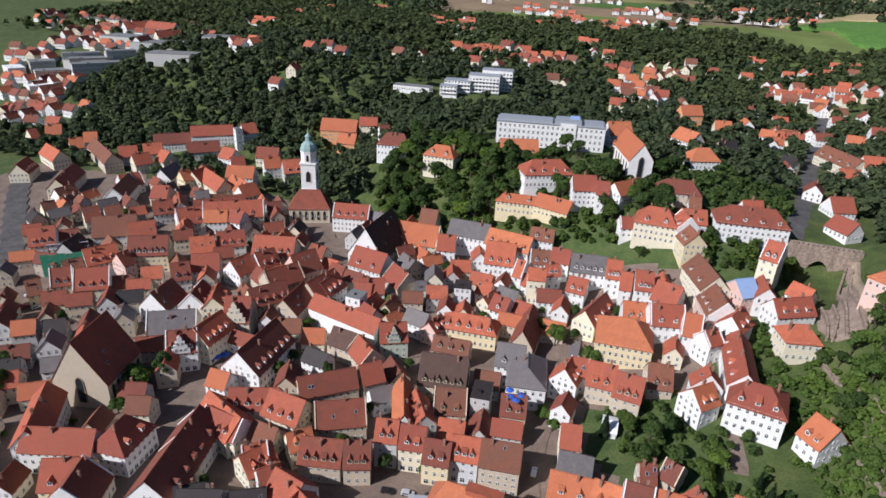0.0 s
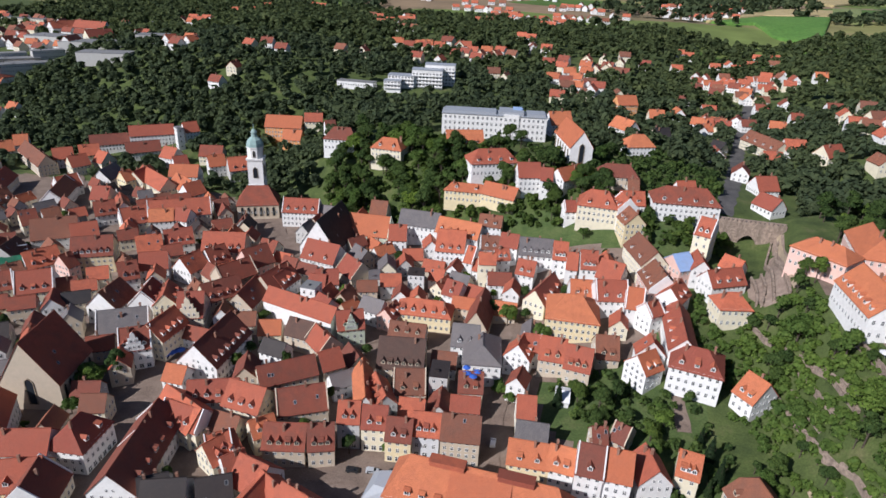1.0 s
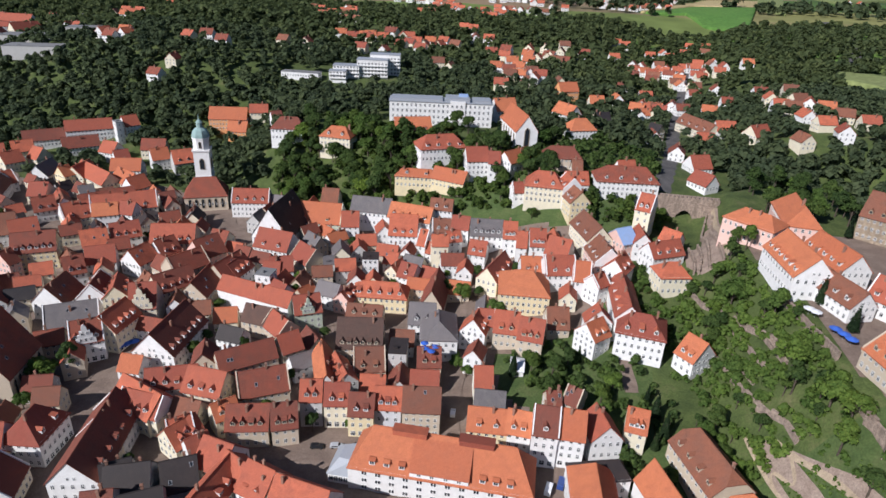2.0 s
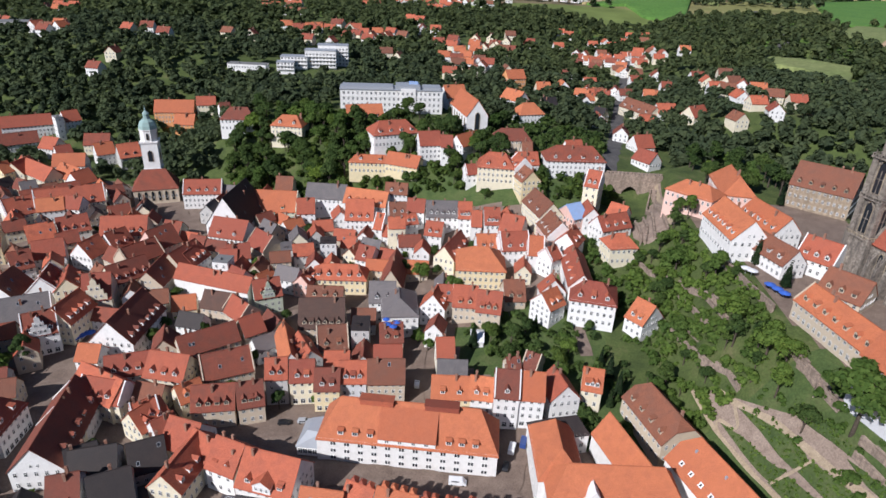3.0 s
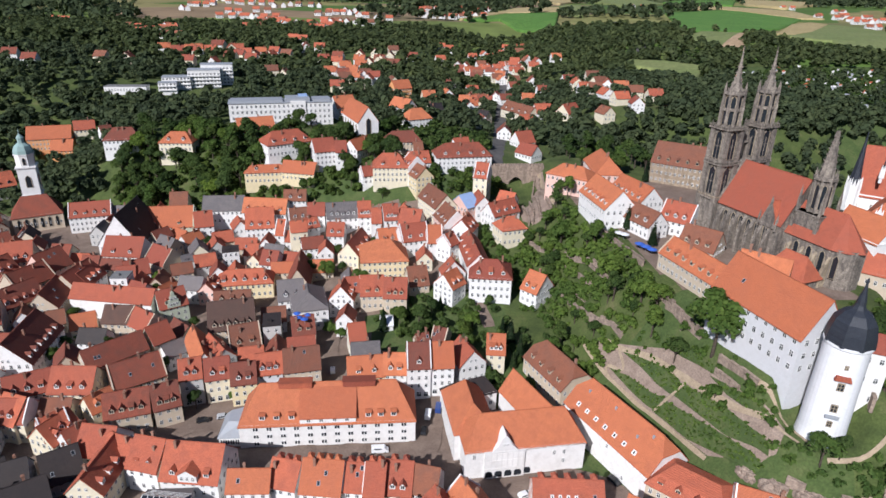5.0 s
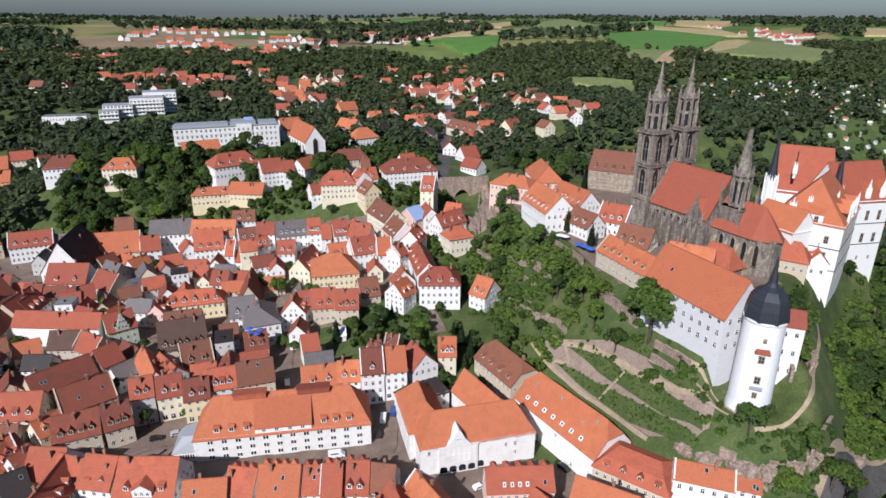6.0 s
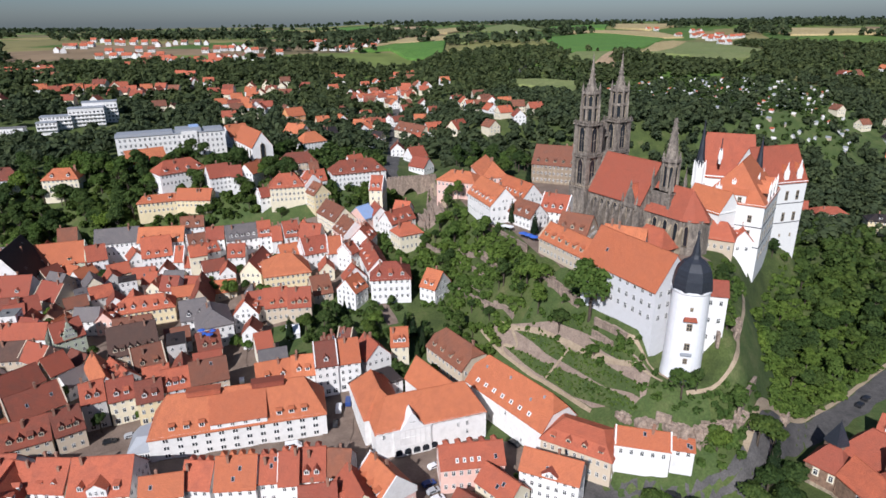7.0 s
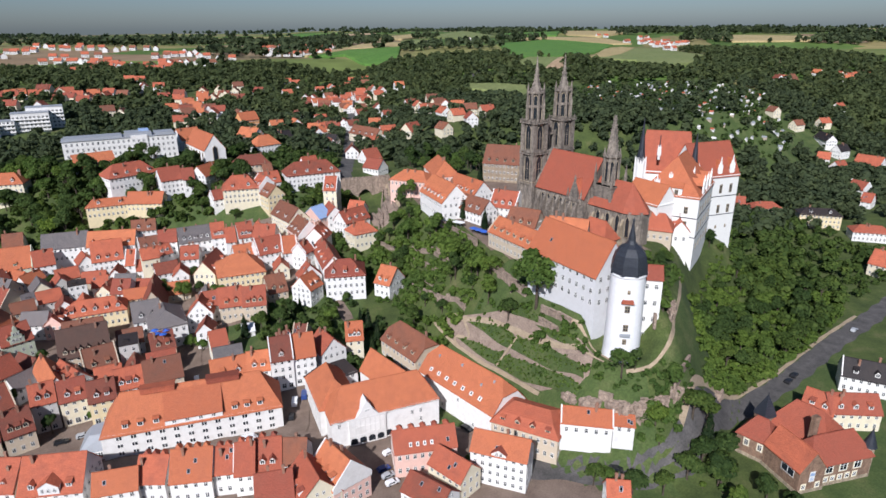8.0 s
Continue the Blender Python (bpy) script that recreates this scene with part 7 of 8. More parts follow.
for pts, h in (([(90, 172), (92, 158), (94, 148)], 3.0), ([(66, 226), (70, 206), (74, 190)], 1.3), ([(74, 232), (80, 212), (84, 196)], 1.6), ([(60, 262), (66, 245), (72, 236)], 1.4),
               ([(118, 95), (128, 102)], 2.5), ([(86, 228), (88, 205), (90, 188)], 2.5)):
    wall_run(pts, h, 0.7, RUBBLE, "rough brown stone retaining wall on the slope")


def near_street(x, y, room):
    for pts, half in STREETS:
        for (ax, ay), (bx, by) in zip(pts, pts[1:]):
            dx, dy = bx - ax, by - ay
            u = min(1.0, max(0.0, ((x - ax) * dx + (y - ay) * dy) / (dx * dx + dy * dy)))
            if math.hypot(x - ax - u * dx, y - ay - u * dy) < half + room:
                return True
    return False


# ---------------------------------------------------------------- back buildings and yards of the old town
def infill():
    """Rear houses that fill the yards between the streets."""
    y, made = 112.0, 0
    while y < 330:
        x = -330.0
        while x < 30:
            u, v = x + rng.uniform(-2, 2), y + rng.uniform(-2, 2)
            x += 8.0
            if outside(TOWN, u, v) > 0 or near_street(u, v, 3.0) or (u > -60 and v < 168) or (u < -230 and v < 240 and rng.random() < 0.6):
                continue
            best = min(FOOTPRINTS, key=lambda q: (q[0] - u) ** 2 + (q[1] - v) ** 2)
            if math.hypot(best[0] - u, best[1] - v) > 34:
                continue
            if clear(u, v, 3.6) and made < 290:
                W, L, he = rng.uniform(6.5, 8.5), rng.uniform(8, 11), rng.uniform(4.5, 8.0)
                turn = math.degrees(math.atan2(best[3], best[2])) + rng.choice((0, 90))
                # west of -90 darker roofs and walls imitate a cloud shadow over that quarter
                rc, wc = rng.choice("rrddddbogk" if u < -90 else "rrrrrddboog"), rng.choice("wcctts" if u < -90 else "wwwccts")
                ob = house(u, v, turn, L, W, he, he + W * rng.uniform(0.4, 0.55), rc, wc, 2, "g", 0, name="rear_house", chimneys=rng.choice((0, 1)),
                           label=f"low {WALL_WORD[wc]} rear house with {ROOF_WORD[rc]} roof in a yard", joined=True)
                tagged(ob, group="rear houses")
                made += 1
            elif clear(u, v, 1.2) and rng.random() < 0.35:
                tree(u, v, rng.choice(("broad", "bush", "bush", "tall")), rng.uniform(0.4, 0.75))
        y += 8.0


infill()

strip("road", [(300, 740), (320, 808), (350, 900), (390, 1044), (400, 1150)], 14, ASPHALT, "pale grey trunk road over the hills", 0.4)


def garden_huts():
    """Allotment huts and greenhouses scattered over the hillside gardens."""
    plot = [(350, 385), (440, 372), (520, 450), (590, 560), (575, 635), (430, 665), (330, 620), (365, 455)]
    rs, form = random.Random(12), Form()
    for k in range(620):
        u, v = rs.uniform(330, 590), rs.uniform(370, 665)
        if outside(plot, u, v) > 0 or not clear(u, v, 4):
            continue
        l, w, h = rs.uniform(0.9, 1.9), rs.uniform(0.8, 1.2), rs.uniform(1.3, 1.9)
        m = pose(u, v, ground(u, v), 0, 0, rs.choice((20, 110)) + rs.uniform(-12, 12))
        f = Form().prism([(-w, -1), (w, -1), (w, h), (0, h + 0.9), (-w, h)], -l, l, "x")
        form.add([m @ Vector(q) for q in f.v], f.f, rs.choice((0, 0, 1)))
        f, _ = roof_form(2 * l, 2 * w, h + 0.1, h + 1.05, "g", 0.25, 0.12)
        form.add([m @ Vector(q) for q in f.v], f.f, rs.choice((2, 2, 3, 0)))
        FOOTPRINTS.append((u, v, 1, 0, 1.5, 3.0))
    tagged(new("garden_huts", mesh_of("garden_huts", form.v, form.f, [WALL["w"], WALL["t"], METAL, ROOF["r"]], form.i)), "small white and grey allotment huts on the hillside gardens", "huts", kind="stuff")


garden_huts()

for x, y, a, l, w in ((-470, 520, 20, 46, 22), (-520, 560, 20, 60, 26), (-560, 500, 15, 40, 24), (-455, 585, 22, 50, 20), (-600, 600, 10, 70, 30)):
    house(x, y, a, l, w, 7, 7, "s", "s", 1, "f", 0, name="warehouse", label="long low grey flat-roofed warehouse in the valley", windows=False)


CROPS = {"green_field": (earth("crop_green", [(0.3, (0.075, 0.17, 0.03)), (0.7, (0.11, 0.21, 0.04))], 0.02, 0.2), "bright green crop field on the far slope"),
         "pasture": (earth("crop_pasture", [(0.3, (0.15, 0.19, 0.06)), (0.7, (0.2, 0.22, 0.085))], 0.02, 0.2), "pale green pasture on the far slope"),
         "stubble_field": (earth("crop_stubble", [(0.3, (0.34, 0.27, 0.12)), (0.7, (0.42, 0.33, 0.17))], 0.02, 0.2), "yellow stubble field beyond the valley"),
         "bare_field": (earth("crop_bare", [(0.3, (0.36, 0.25, 0.15)), (0.7, (0.46, 0.33, 0.2))], 0.02, 0.2), "bare brown field beyond the valley")}
OPEN_FIELDS = []


def field(kind, poly):
    """A field draped over the land, a low bank high."""
    x0, x1, y0, y1 = min(p[0] for p in poly), max(p[0] for p in poly), min(p[1] for p in poly), max(p[1] for p in poly)
    n = 26
    bm = bmesh.new()
    bm.faces.new([bm.verts.new((x, y, 0)) for x, y in poly])
    for k in range(1, n):
        for co, no in (((x0 + (x1 - x0) * k / n, 0, 0), (1, 0, 0)), ((0, y0 + (y1 - y0) * k / n, 0), (0, 1, 0))):
            bmesh.ops.bisect_plane(bm, geom=bm.verts[:] + bm.edges[:] + bm.faces[:], plane_co=co, plane_no=no)
    far = 1.2 + 0.0012 * y0 + 0.15 * len(OPEN_FIELDS)
    for v in bm.verts:
        v.co.z = ground(v.co.x, v.co.y) + far
    rim = [e for e in bm.edges if e.is_boundary]
    for g in bmesh.ops.extrude_edge_only(bm, edges=rim)["geom"]:
        if isinstance(g, bmesh.types.BMVert):
            g.co.z -= 9
    mesh = bpy.data.meshes.new(kind)
    bm.to_mesh(mesh)
    bm.free()
    mesh.materials.append(CROPS[kind][0])
    mesh.polygons.foreach_set("use_smooth", [True] * len(mesh.polygons))
    OPEN_FIELDS.append((poly, x0, x1, y0, y1))
    return tagged(new(kind, mesh), CROPS[kind][1], "field", kind="structure")


def open_field(x, y):
    return any(a < x < b and c < y < d and outside(q, x, y) == 0 for q, a, b, c, d in OPEN_FIELDS)


tagged(new("far_villages", REMOTE.mesh("far_villages", WALL["w"], ROOF["r"], ROOF["b"], GLASS)), "white houses with red roofs in villages beyond the woods", "houses", kind="stuff")


def rock_outcrop(x, y, w, d, h, turn, seed):
    """A weathered crag of layered brown rock on the slope."""
    bm = bmesh.new()
    bmesh.ops.create_icosphere(bm, subdivisions=4, radius=1)
    for v in bm.verts:
        n = noise.noise(v.co * 1.7 + Vector((seed, 0, 0))) * 0.35 + noise.noise(v.co * 4.5 + Vector((0, seed, 0))) * 0.16
        ridge = 0.12 * math.sin(v.co.x * 11 + 3 * noise.noise(v.co * 2 + Vector((0, 0, seed))))
        q = v.co * (1 + n + ridge)
        top = min(q.z, 0.75 + 0.12 * noise.noise(q * 6))
        v.co = Vector((q.x * w / 2, q.y * d / 2, top * h))
    mesh = bpy.data.meshes.new("rock_outcrop")
    bm.to_mesh(mesh)
    bm.free()
    mesh.materials.append(RUBBLE)
    ob = new("rock_outcrop", mesh)
    ob.matrix_basis = pose(x, y, ground(x, y) - 0.4, 0, 0, turn)
    tagged(ob, "jagged brown rock outcrop below the castle path", "rock", "rock outcrops")


for k, (x, y, w, d, h, turn) in enumerate(((96, 104, 7, 4, 3.6, -45), (102, 99, 7, 4, 4.0, -35), (107.5, 96.5, 6, 4, 4.2, -25), (113.5, 95, 6, 4, 3.8, -10), (119, 95.5, 5, 3, 3, 10), (147, 108, 6, 3.5, 3.2, 30), (157, 114.6, 5, 3, 2.2, 30), (128, 113, 8, 3, 5, 48), (92, 110, 5, 3, 2.4, -50))):
    rock_outcrop(x, y, w, d, h, turn, k * 7.3)

# ---------------------------------------------------------------- garden terraces and paths of the castle slope
def patch(name, poly, mat, label, lift):
    """A plot of garden draped over the slope, its edges turned down into the earth."""
    x0, x1, y0, y1 = min(p[0] for p in poly), max(p[0] for p in poly), min(p[1] for p in poly), max(p[1] for p in poly)
    bm = bmesh.new()
    bm.faces.new([bm.verts.new((x, y, 0)) for x, y in poly])
    for axis, lo, hi in ((0, x0, x1), (1, y0, y1)):
        c = lo + 1.5
        while c < hi:
            co, no = ((c, 0, 0), (1, 0, 0)) if axis == 0 else ((0, c, 0), (0, 1, 0))
            bmesh.ops.bisect_plane(bm, geom=bm.verts[:] + bm.edges[:] + bm.faces[:], plane_co=co, plane_no=no)
            c += 1.5
    for v in bm.verts:
        v.co.z = ground(v.co.x, v.co.y) + lift + 0.1 * noise.noise(Vector((v.co.x * 0.7, v.co.y * 0.7, 3)))
    bmesh.ops.recalc_face_normals(bm, faces=bm.faces)
    for g in bmesh.ops.extrude_edge_only(bm, edges=[e for e in bm.edges if e.is_boundary])["geom"]:
        if isinstance(g, bmesh.types.BMVert):
            g.co.z -= 1.2
    mesh = bpy.data.meshes.new(name)
    bm.to_mesh(mesh)
    bm.free()
    mesh.materials.append(mat)
    return tagged(new(name, mesh), label, "garden bed" if name == "garden_bed" else "terrace", kind="structure")


BEDS = [[(79.3, 166.8), (84.8, 155.2), (87.2, 146.6), (87.2, 143.1), (85.2, 145.1), (82.1, 157.5)], [(86.4, 141.2), (88.6, 139.7), (92.7, 125.1), (95.4, 112.6), (94.9, 111.2), (91.1, 121.5)],
        [(75.6, 166.0), (78.9, 159.0), (83.5, 145.9), (81.4, 146.0), (78.1, 156.9)], [(82.2, 142.7), (84.9, 140.7), (89.3, 125.8), (93.6, 110.9), (92.0, 111.2), (85.6, 129.1)],
        [(93.0, 134.5), (96.5, 122.4), (98.9, 113.3), (96.4, 117.2), (93.9, 127.8)], [(89.0, 156.6), (94.0, 136.8), (92.9, 137.3), (88.0, 156.0)]]
patch("terrace", [(74.1, 179.3), (82.8, 163.6), (88.0, 154.2), (92.9, 137.5), (97.0, 120.9), (100.9, 112.0), (96.9, 108.1), (93.7, 109.8), (87.4, 121.3), (81.0, 145.1), (73.2, 167.2), (70.3, 180.3)], SOIL, "bare pinkish soil of the terraced castle garden", 0.35)
patch("terrace", [(64.7, 292.6), (70.4, 284.6), (79.2, 317.2), (82.4, 331.9), (84.9, 326.9), (80.3, 292.4), (77.0, 271.2), (73.7, 259.3), (67.2, 261.1), (63.5, 272.8)], SOIL, "bare brown vineyard terraces under the castle bridge", 0.3)
for pts in ([(81.0, 328.3), (75.4, 307.2), (69.6, 261.6)], [(82.5, 323.6), (76.4, 296), (74.2, 261)], [(69.5, 286.9), (68.7, 273.1), (66.2, 262.3)], [(66.4, 288.7), (66.0, 271.4), (64.8, 264)]):
    wall_run(pts, 1.5, 0.7, RUBBLE, "brown dry-stone vineyard wall on the steep slope")
strip("path", [(83.6, 332.5), (82.0, 314.6), (77.6, 285), (76.2, 263.5)], 1.3, PATH, "narrow pale path beside the vineyard walls", 0.7)
for k, poly in enumerate(BEDS):
    cx, cy = sum(p[0] for p in poly) / len(poly), sum(p[1] for p in poly) / len(poly)
    BEDS[k] = poly = [(cx + 1.17 * (x - cx), cy + 1.17 * (y - cy)) for x, y in poly]
    patch("garden_bed", poly, GRASS, "green planted bed on the garden terrace", 0.55)
strip("path", [(75.6, 176.6), (78.1, 170.1), (82.2, 162.1), (86.4, 151.8), (88.8, 142.1), (91.7, 131.5), (94.7, 121.2), (98.9, 112.1), (101.4, 107.2)], 0.95, PATH, "pale gravel path along the terraces", 0.62)
strip("path", [(98.6, 124.4), (100.5, 117.5), (103.3, 111.4), (104.2, 106.2)], 0.9, PATH, "pale gravel path up to the tower", 0.45)
strip("path", [(88.9, 141.5), (81.5, 144.5)], 0.7, PATH, "straight garden steps across the terraces", 0.8)
strip("path", [(78.1, 169.8), (78.3, 160.7), (75.3, 168.5), (73.4, 171.2), (74.3, 164.4)], 0.6, PATH, "winding gravel path in the garden", 0.6)
strip("path", [(69.5, 185.6), (70.9, 177.2), (73.4, 167.5), (80.6, 145.5), (86.8, 121)], 0.7, PATH, "narrow path along the lowest terrace", 0.5)
strip("path", [(105.5, 101.9), (110.9, 100.8), (116.9, 100.5), (122.4, 103.7), (128.3, 111.9), (139.9, 124.1), (165.0, 154.8)], 1.0, PATH, "pale gravel path round the foot of the rock", 0.3)
wall_run([(95.0, 138.1), (97.0, 130.2), (98.5, 123.7)], 1.6, 0.8, RUBBLE, "broken stone retaining wall below the castle")
wall_run([(93.5, 136.2), (95.4, 126.6)], 1.6, 0.8, RUBBLE, "broken stone retaining wall below the castle")
wall_run([(90.3, 166.1), (92.8, 158.7), (91.4, 155.4)], 1.6, 0.8, RUBBLE, "broken stone retaining wall below the castle")
wall_run([(73.2, 189.1), (78.1, 179.4), (79.5, 172.3)], 1.6, 0.8, RUBBLE, "broken stone retaining wall below the castle")
wall_run([(97.8, 103.5), (100.7, 100.3)], 1.6, 0.8, RUBBLE, "broken stone retaining wall below the castle")
wall_run([(108.1, 97.4), (114.2, 94.4)], 1.6, 0.8, RUBBLE, "broken stone retaining wall below the castle")
wall_run([(122.4, 114.6), (118.9, 108.5)], 1.6, 0.8, RUBBLE, "broken stone retaining wall below the castle")
wall_run([(76.4, 230.7), (79.1, 214.6), (80.9, 196.7)], 1.2, 0.8, RUBBLE, "brown dry-stone terrace wall between the shrubs")
wall_run([(73.4, 226.7), (77.4, 200.9)], 1.2, 0.8, RUBBLE, "brown dry-stone terrace wall between the shrubs")
wall_run([(70.8, 220.1), (74.3, 198.6)], 1.0, 0.8, RUBBLE, "brown dry-stone terrace wall between the shrubs")

# ---------------------------------------------------------------- farmland beyond the valley
field("green_field", [(588.7, 1381.2), (786.1, 1528.6), (856.6, 1399.4), (836.2, 1280.7), (630.1, 1016.3), (523.8, 941.6), (430.4, 933.8)])
field("pasture", [(542.2, 876.3), (798.7, 1210.1), (842.7, 1118.0), (791.8, 895.2), (715.5, 812.6), (601.8, 746.6), (556.0, 726.1), (589.3, 820.9)])
field("stubble_field", [(697.0, 1506.5), (828.6, 1720.9), (950.1, 1502.3), (899.6, 1300.4), (840.9, 1299.7), (798.6, 1553.8)])
field("stubble_field", [(556.9, 901.3), (732.2, 1145.7), (810.3, 1207.0), (816.3, 1165.2), (659.7, 973.8), (591.0, 907.4)])
field("pasture", [(387.4, 835.7), (461.0, 936.6), (516.5, 912.9), (446.5, 798.7), (400.8, 755.1)])
field("bare_field", [(412.0, 774.6), (509.5, 914.8), (518.2, 912.4), (454.9, 808.1), (427.3, 739.9), (403.7, 744.7)])
field("green_field", [(135.3, 1233.0), (239.5, 1375.2), (353.4, 1372.7), (261.6, 1037.1), (219.3, 1135.5), (206.3, 1247.7)])
field("stubble_field", [(126.3, 1230.9), (299.4, 1560.6), (398.5, 1524.1), (353.4, 1372.7), (242.5, 1393.1)])
field("pasture", [(407.0, 1586.7), (461.1, 1593.1), (367.0, 1238.0), (345.2, 1339.9)])
field("stubble_field", [(436.6, 2001.6), (662.5, 2346.5), (566.3, 1966.2), (437.0, 1707.1)])
field("stubble_field", [(1212.4, 1413.0), (1289.1, 1474.0), (1496.4, 1324.3), (1379.2, 1215.4), (1165.0, 1270.6)])
field("stubble_field", [(1139.9, 2105.6), (1899.1, 3098.6), (1189.6, 1766.6), (978.9, 1577.7), (970.8, 1751.5)])
field("pasture", [(605.1, 2002.7), (929.3, 2595.1), (760.4, 1810.4), (561.5, 1550.8)])
field("green_field", [(264.9, 3148.4), (422.6, 2741.9), (313.4, 2293.0), (202.3, 2403.6)])
field("bare_field", [(419.1, 2568.7), (534.6, 2513.0), (436.4, 2089.9), (299.1, 2186.8)])
field("green_field", [(892.2, 2032.7), (1133.9, 2115.1), (903.8, 1693.6), (781.0, 1860.7)])
field("pasture", [(264.8, 706.3), (303.6, 693.6), (336.8, 661.6), (283.4, 568.8), (284.1, 645.5), (257.0, 674.2)])

# ---------------------------------------------------------------- trees and woods
wood([(-165, 352), (-150, 330), (-60, 335), (0, 325), (12, 340), (-30, 372), (-110, 392), (-160, 400)], 8.0, 0.95, 0.5, ("broad", "tall", "broad"), (0.95, 1.45))
wood([(-60, 318), (30, 300), (45, 330), (10, 345), (-50, 335)], 8.0, 0.6, 1.0, ("bush", "broad", "bush"), (0.5, 0.9))
wood([(48, 182), (60, 170), (88, 172), (88, 230), (76, 262), (60, 258), (60, 205)], 6.5, 0.8, 1.0, ("broad", "bush", "bush", "tall"), (0.45, 0.95))
wood([(165, 122), (205, 130), (262, 160), (252, 205), (220, 188), (196, 172), (172, 152), (160, 138)], 7.5, 0.92, 0.6, ("broad", "tall", "bush", "broad"), (0.6, 1.05))
wood([(86, 100), (105, 92), (118, 88), (122, 100), (105, 99)], 6.0, 0.85, 0.8, ("broad", "bush", "tall"), (0.5, 0.9))
wood([(0, 196), (34, 178), (50, 172), (42, 205), (20, 215), (2, 212)], 7.0, 0.5, 1.0, ("broad", "bush", "fir", "tall"), (0.45, 0.85))
wood([(96, 60), (142, 60), (136, 84), (104, 78)], 7.0, 0.5, 1.0, ("broad", "bush", "bush", "tall"), (0.5, 0.9))
wood([(74, 258), (84, 262), (84, 290), (80, 300)], 6.0, 0.6, 0.6, ("broad", "tall"), (0.7, 1.0))
wood([(100, 300), (140, 300), (150, 345), (112, 360), (96, 345)], 9.0, 0.9, 1.0, ("broad", "tall"), (0.8, 1.2))
wood([(46, 300), (60, 296), (66, 318), (50, 322)], 6.5, 0.7, 1.0, ("bush", "bush", "broad"), (0.5, 0.8))
tree(94.5, 141, "broad", 1.85, seed=2)
for x, y, k, s in ((92, 131, "bush", 1.2), (88, 150, "broad", 0.9), (85.4, 174.8, "broad", 1.2), (81, 193, "broad", 1.3), (82.3, 220, "tall", 1.1), (73.6, 238, "broad", 1.1), (66.2, 232, "broad", 0.9), (85.5, 163, "tall", 1.0), (84, 178, "tall", 1.0), (88, 168, "broad", 1.0), (80, 186, "tall", 1.0), (-15, 238, "broad", 0.95), (-31, 252, "broad", 0.95), (-66, 165, "tall", 0.7), (-165, 165, "broad", 1.2),
                   (-160, 172, "tall", 1.1), (-215, 150, "broad", 1.1), (-205, 143, "broad", 1.2), (96, 222, "fir", 0.95), (100, 205, "fir", 0.95), (104, 102, "broad", 0.9), (-62, 408, "broad", 1.3), (-54, 404, "broad", 1.2), (-33, 408, "fir", 1.4),
                   (-28, 405, "fir", 1.3), (-6, 385, "broad", 1.3), (0, 392, "broad", 1.2), (205, 186, "tall", 0.8), (130, 290, "fir", 0.9), (-27, 212, "bush", 1.1), (-18, 206, "bush", 1.2), (44, 190, "fir", 1.0), (46, 182, "fir", 0.9),
                   (-25.5, 207.2, "bush", 1.4), (-21.1, 202.2, "bush", 1.2), (-39.3, 257.7, "broad", 0.95), (-4.3, 203.3, "fir", 1), (2.2, 206.5, "broad", 0.8), (9.7, 203.2, "broad", 0.9), (14.8, 207.9, "tall", 0.8), (29.3, 206.7, "bush", 1.2), (-54.4, 168.9, "bush", 1), (-141.6, 221.2, "bush", 1), (-80.9, 282.6, "bush", 1), (-53.7, 187.8, "bush", 1), (129, 123, "broad", 0.85), (133.5, 128.5, "broad", 0.8), (139, 135, "tall", 0.75), (145, 142, "broad", 0.7), (151, 148, "bush", 1.2), (124, 112, "bush", 1.1), (131, 134, "bush", 1.3), (137, 142, "bush", 1.2), (143, 149, "bush", 1.3), (123.6, 92.3, "broad", 1.15), (128, 91, "tall", 1.0), (126.8, 88.5, "fir", 1.1), (115.8, 82.5, "broad", 1.0), (121.8, 84.1, "tall", 1.1), (123.4, 78.4, "broad", 1.1), (89.4, 89.5, "broad", 0.7), (94.5, 90.2, "bush", 1.3), (108.2, 101.6, "tall", 0.6), (122, 120, "broad", 0.9), (126, 126, "tall", 0.8), (98, 83, "broad", 0.9), (106, 80, "tall", 0.8), (124, 78, "broad", 1.1), (130, 84, "tall", 1.1), (61, 103, "bush", 1.2), (58, 108, "bush", 1.0)):
    tree(x, y, k, s)


def wood_places(seed, x0, x1, y0, y1, step, keep, radius, leaves, skip):
    rs = random.Random(seed)
    out, y = [], y0
    while y < y1:
        x = x0
        while x < x1:
            u, v = x + rs.uniform(-0.5, 0.5) * step, y + rs.uniform(-0.5, 0.5) * step
            x += step
            thin = noise.noise(Vector((u / 95, v / 95, seed)))
            if rs.random() < keep + 0.8 * thin and not skip(u, v) and clear(u, v, radius * 1.3) and not near_street(u, v, 1.5):
                out.append((u, v, ground(u, v) - 0.5, radius * rs.uniform(0.7, 1.3), leaves))
        y += step
    return out


def meadow(u, v):
    """Open farmland and clearings."""
    return open_field(u, v) or outside(MEADOW, u, v) == 0 or outside([(470, 1078), (520, 760), (600, 720), (771, 886), (860, 1200)], u, v) == 0


def inner(u, v):
    return outside(TOWN, u, v) == 0 or outside(CASTLE_ROCK, u, v) < 3 or (v < 412 and u < 250 and not (u > 96 and v > 262) and not (u < -170 and v > 330)) or meadow(u, v) or (u > 300 and v > 365 and noise.noise(Vector((u / 30, v / 30, 2))) > 0.24)


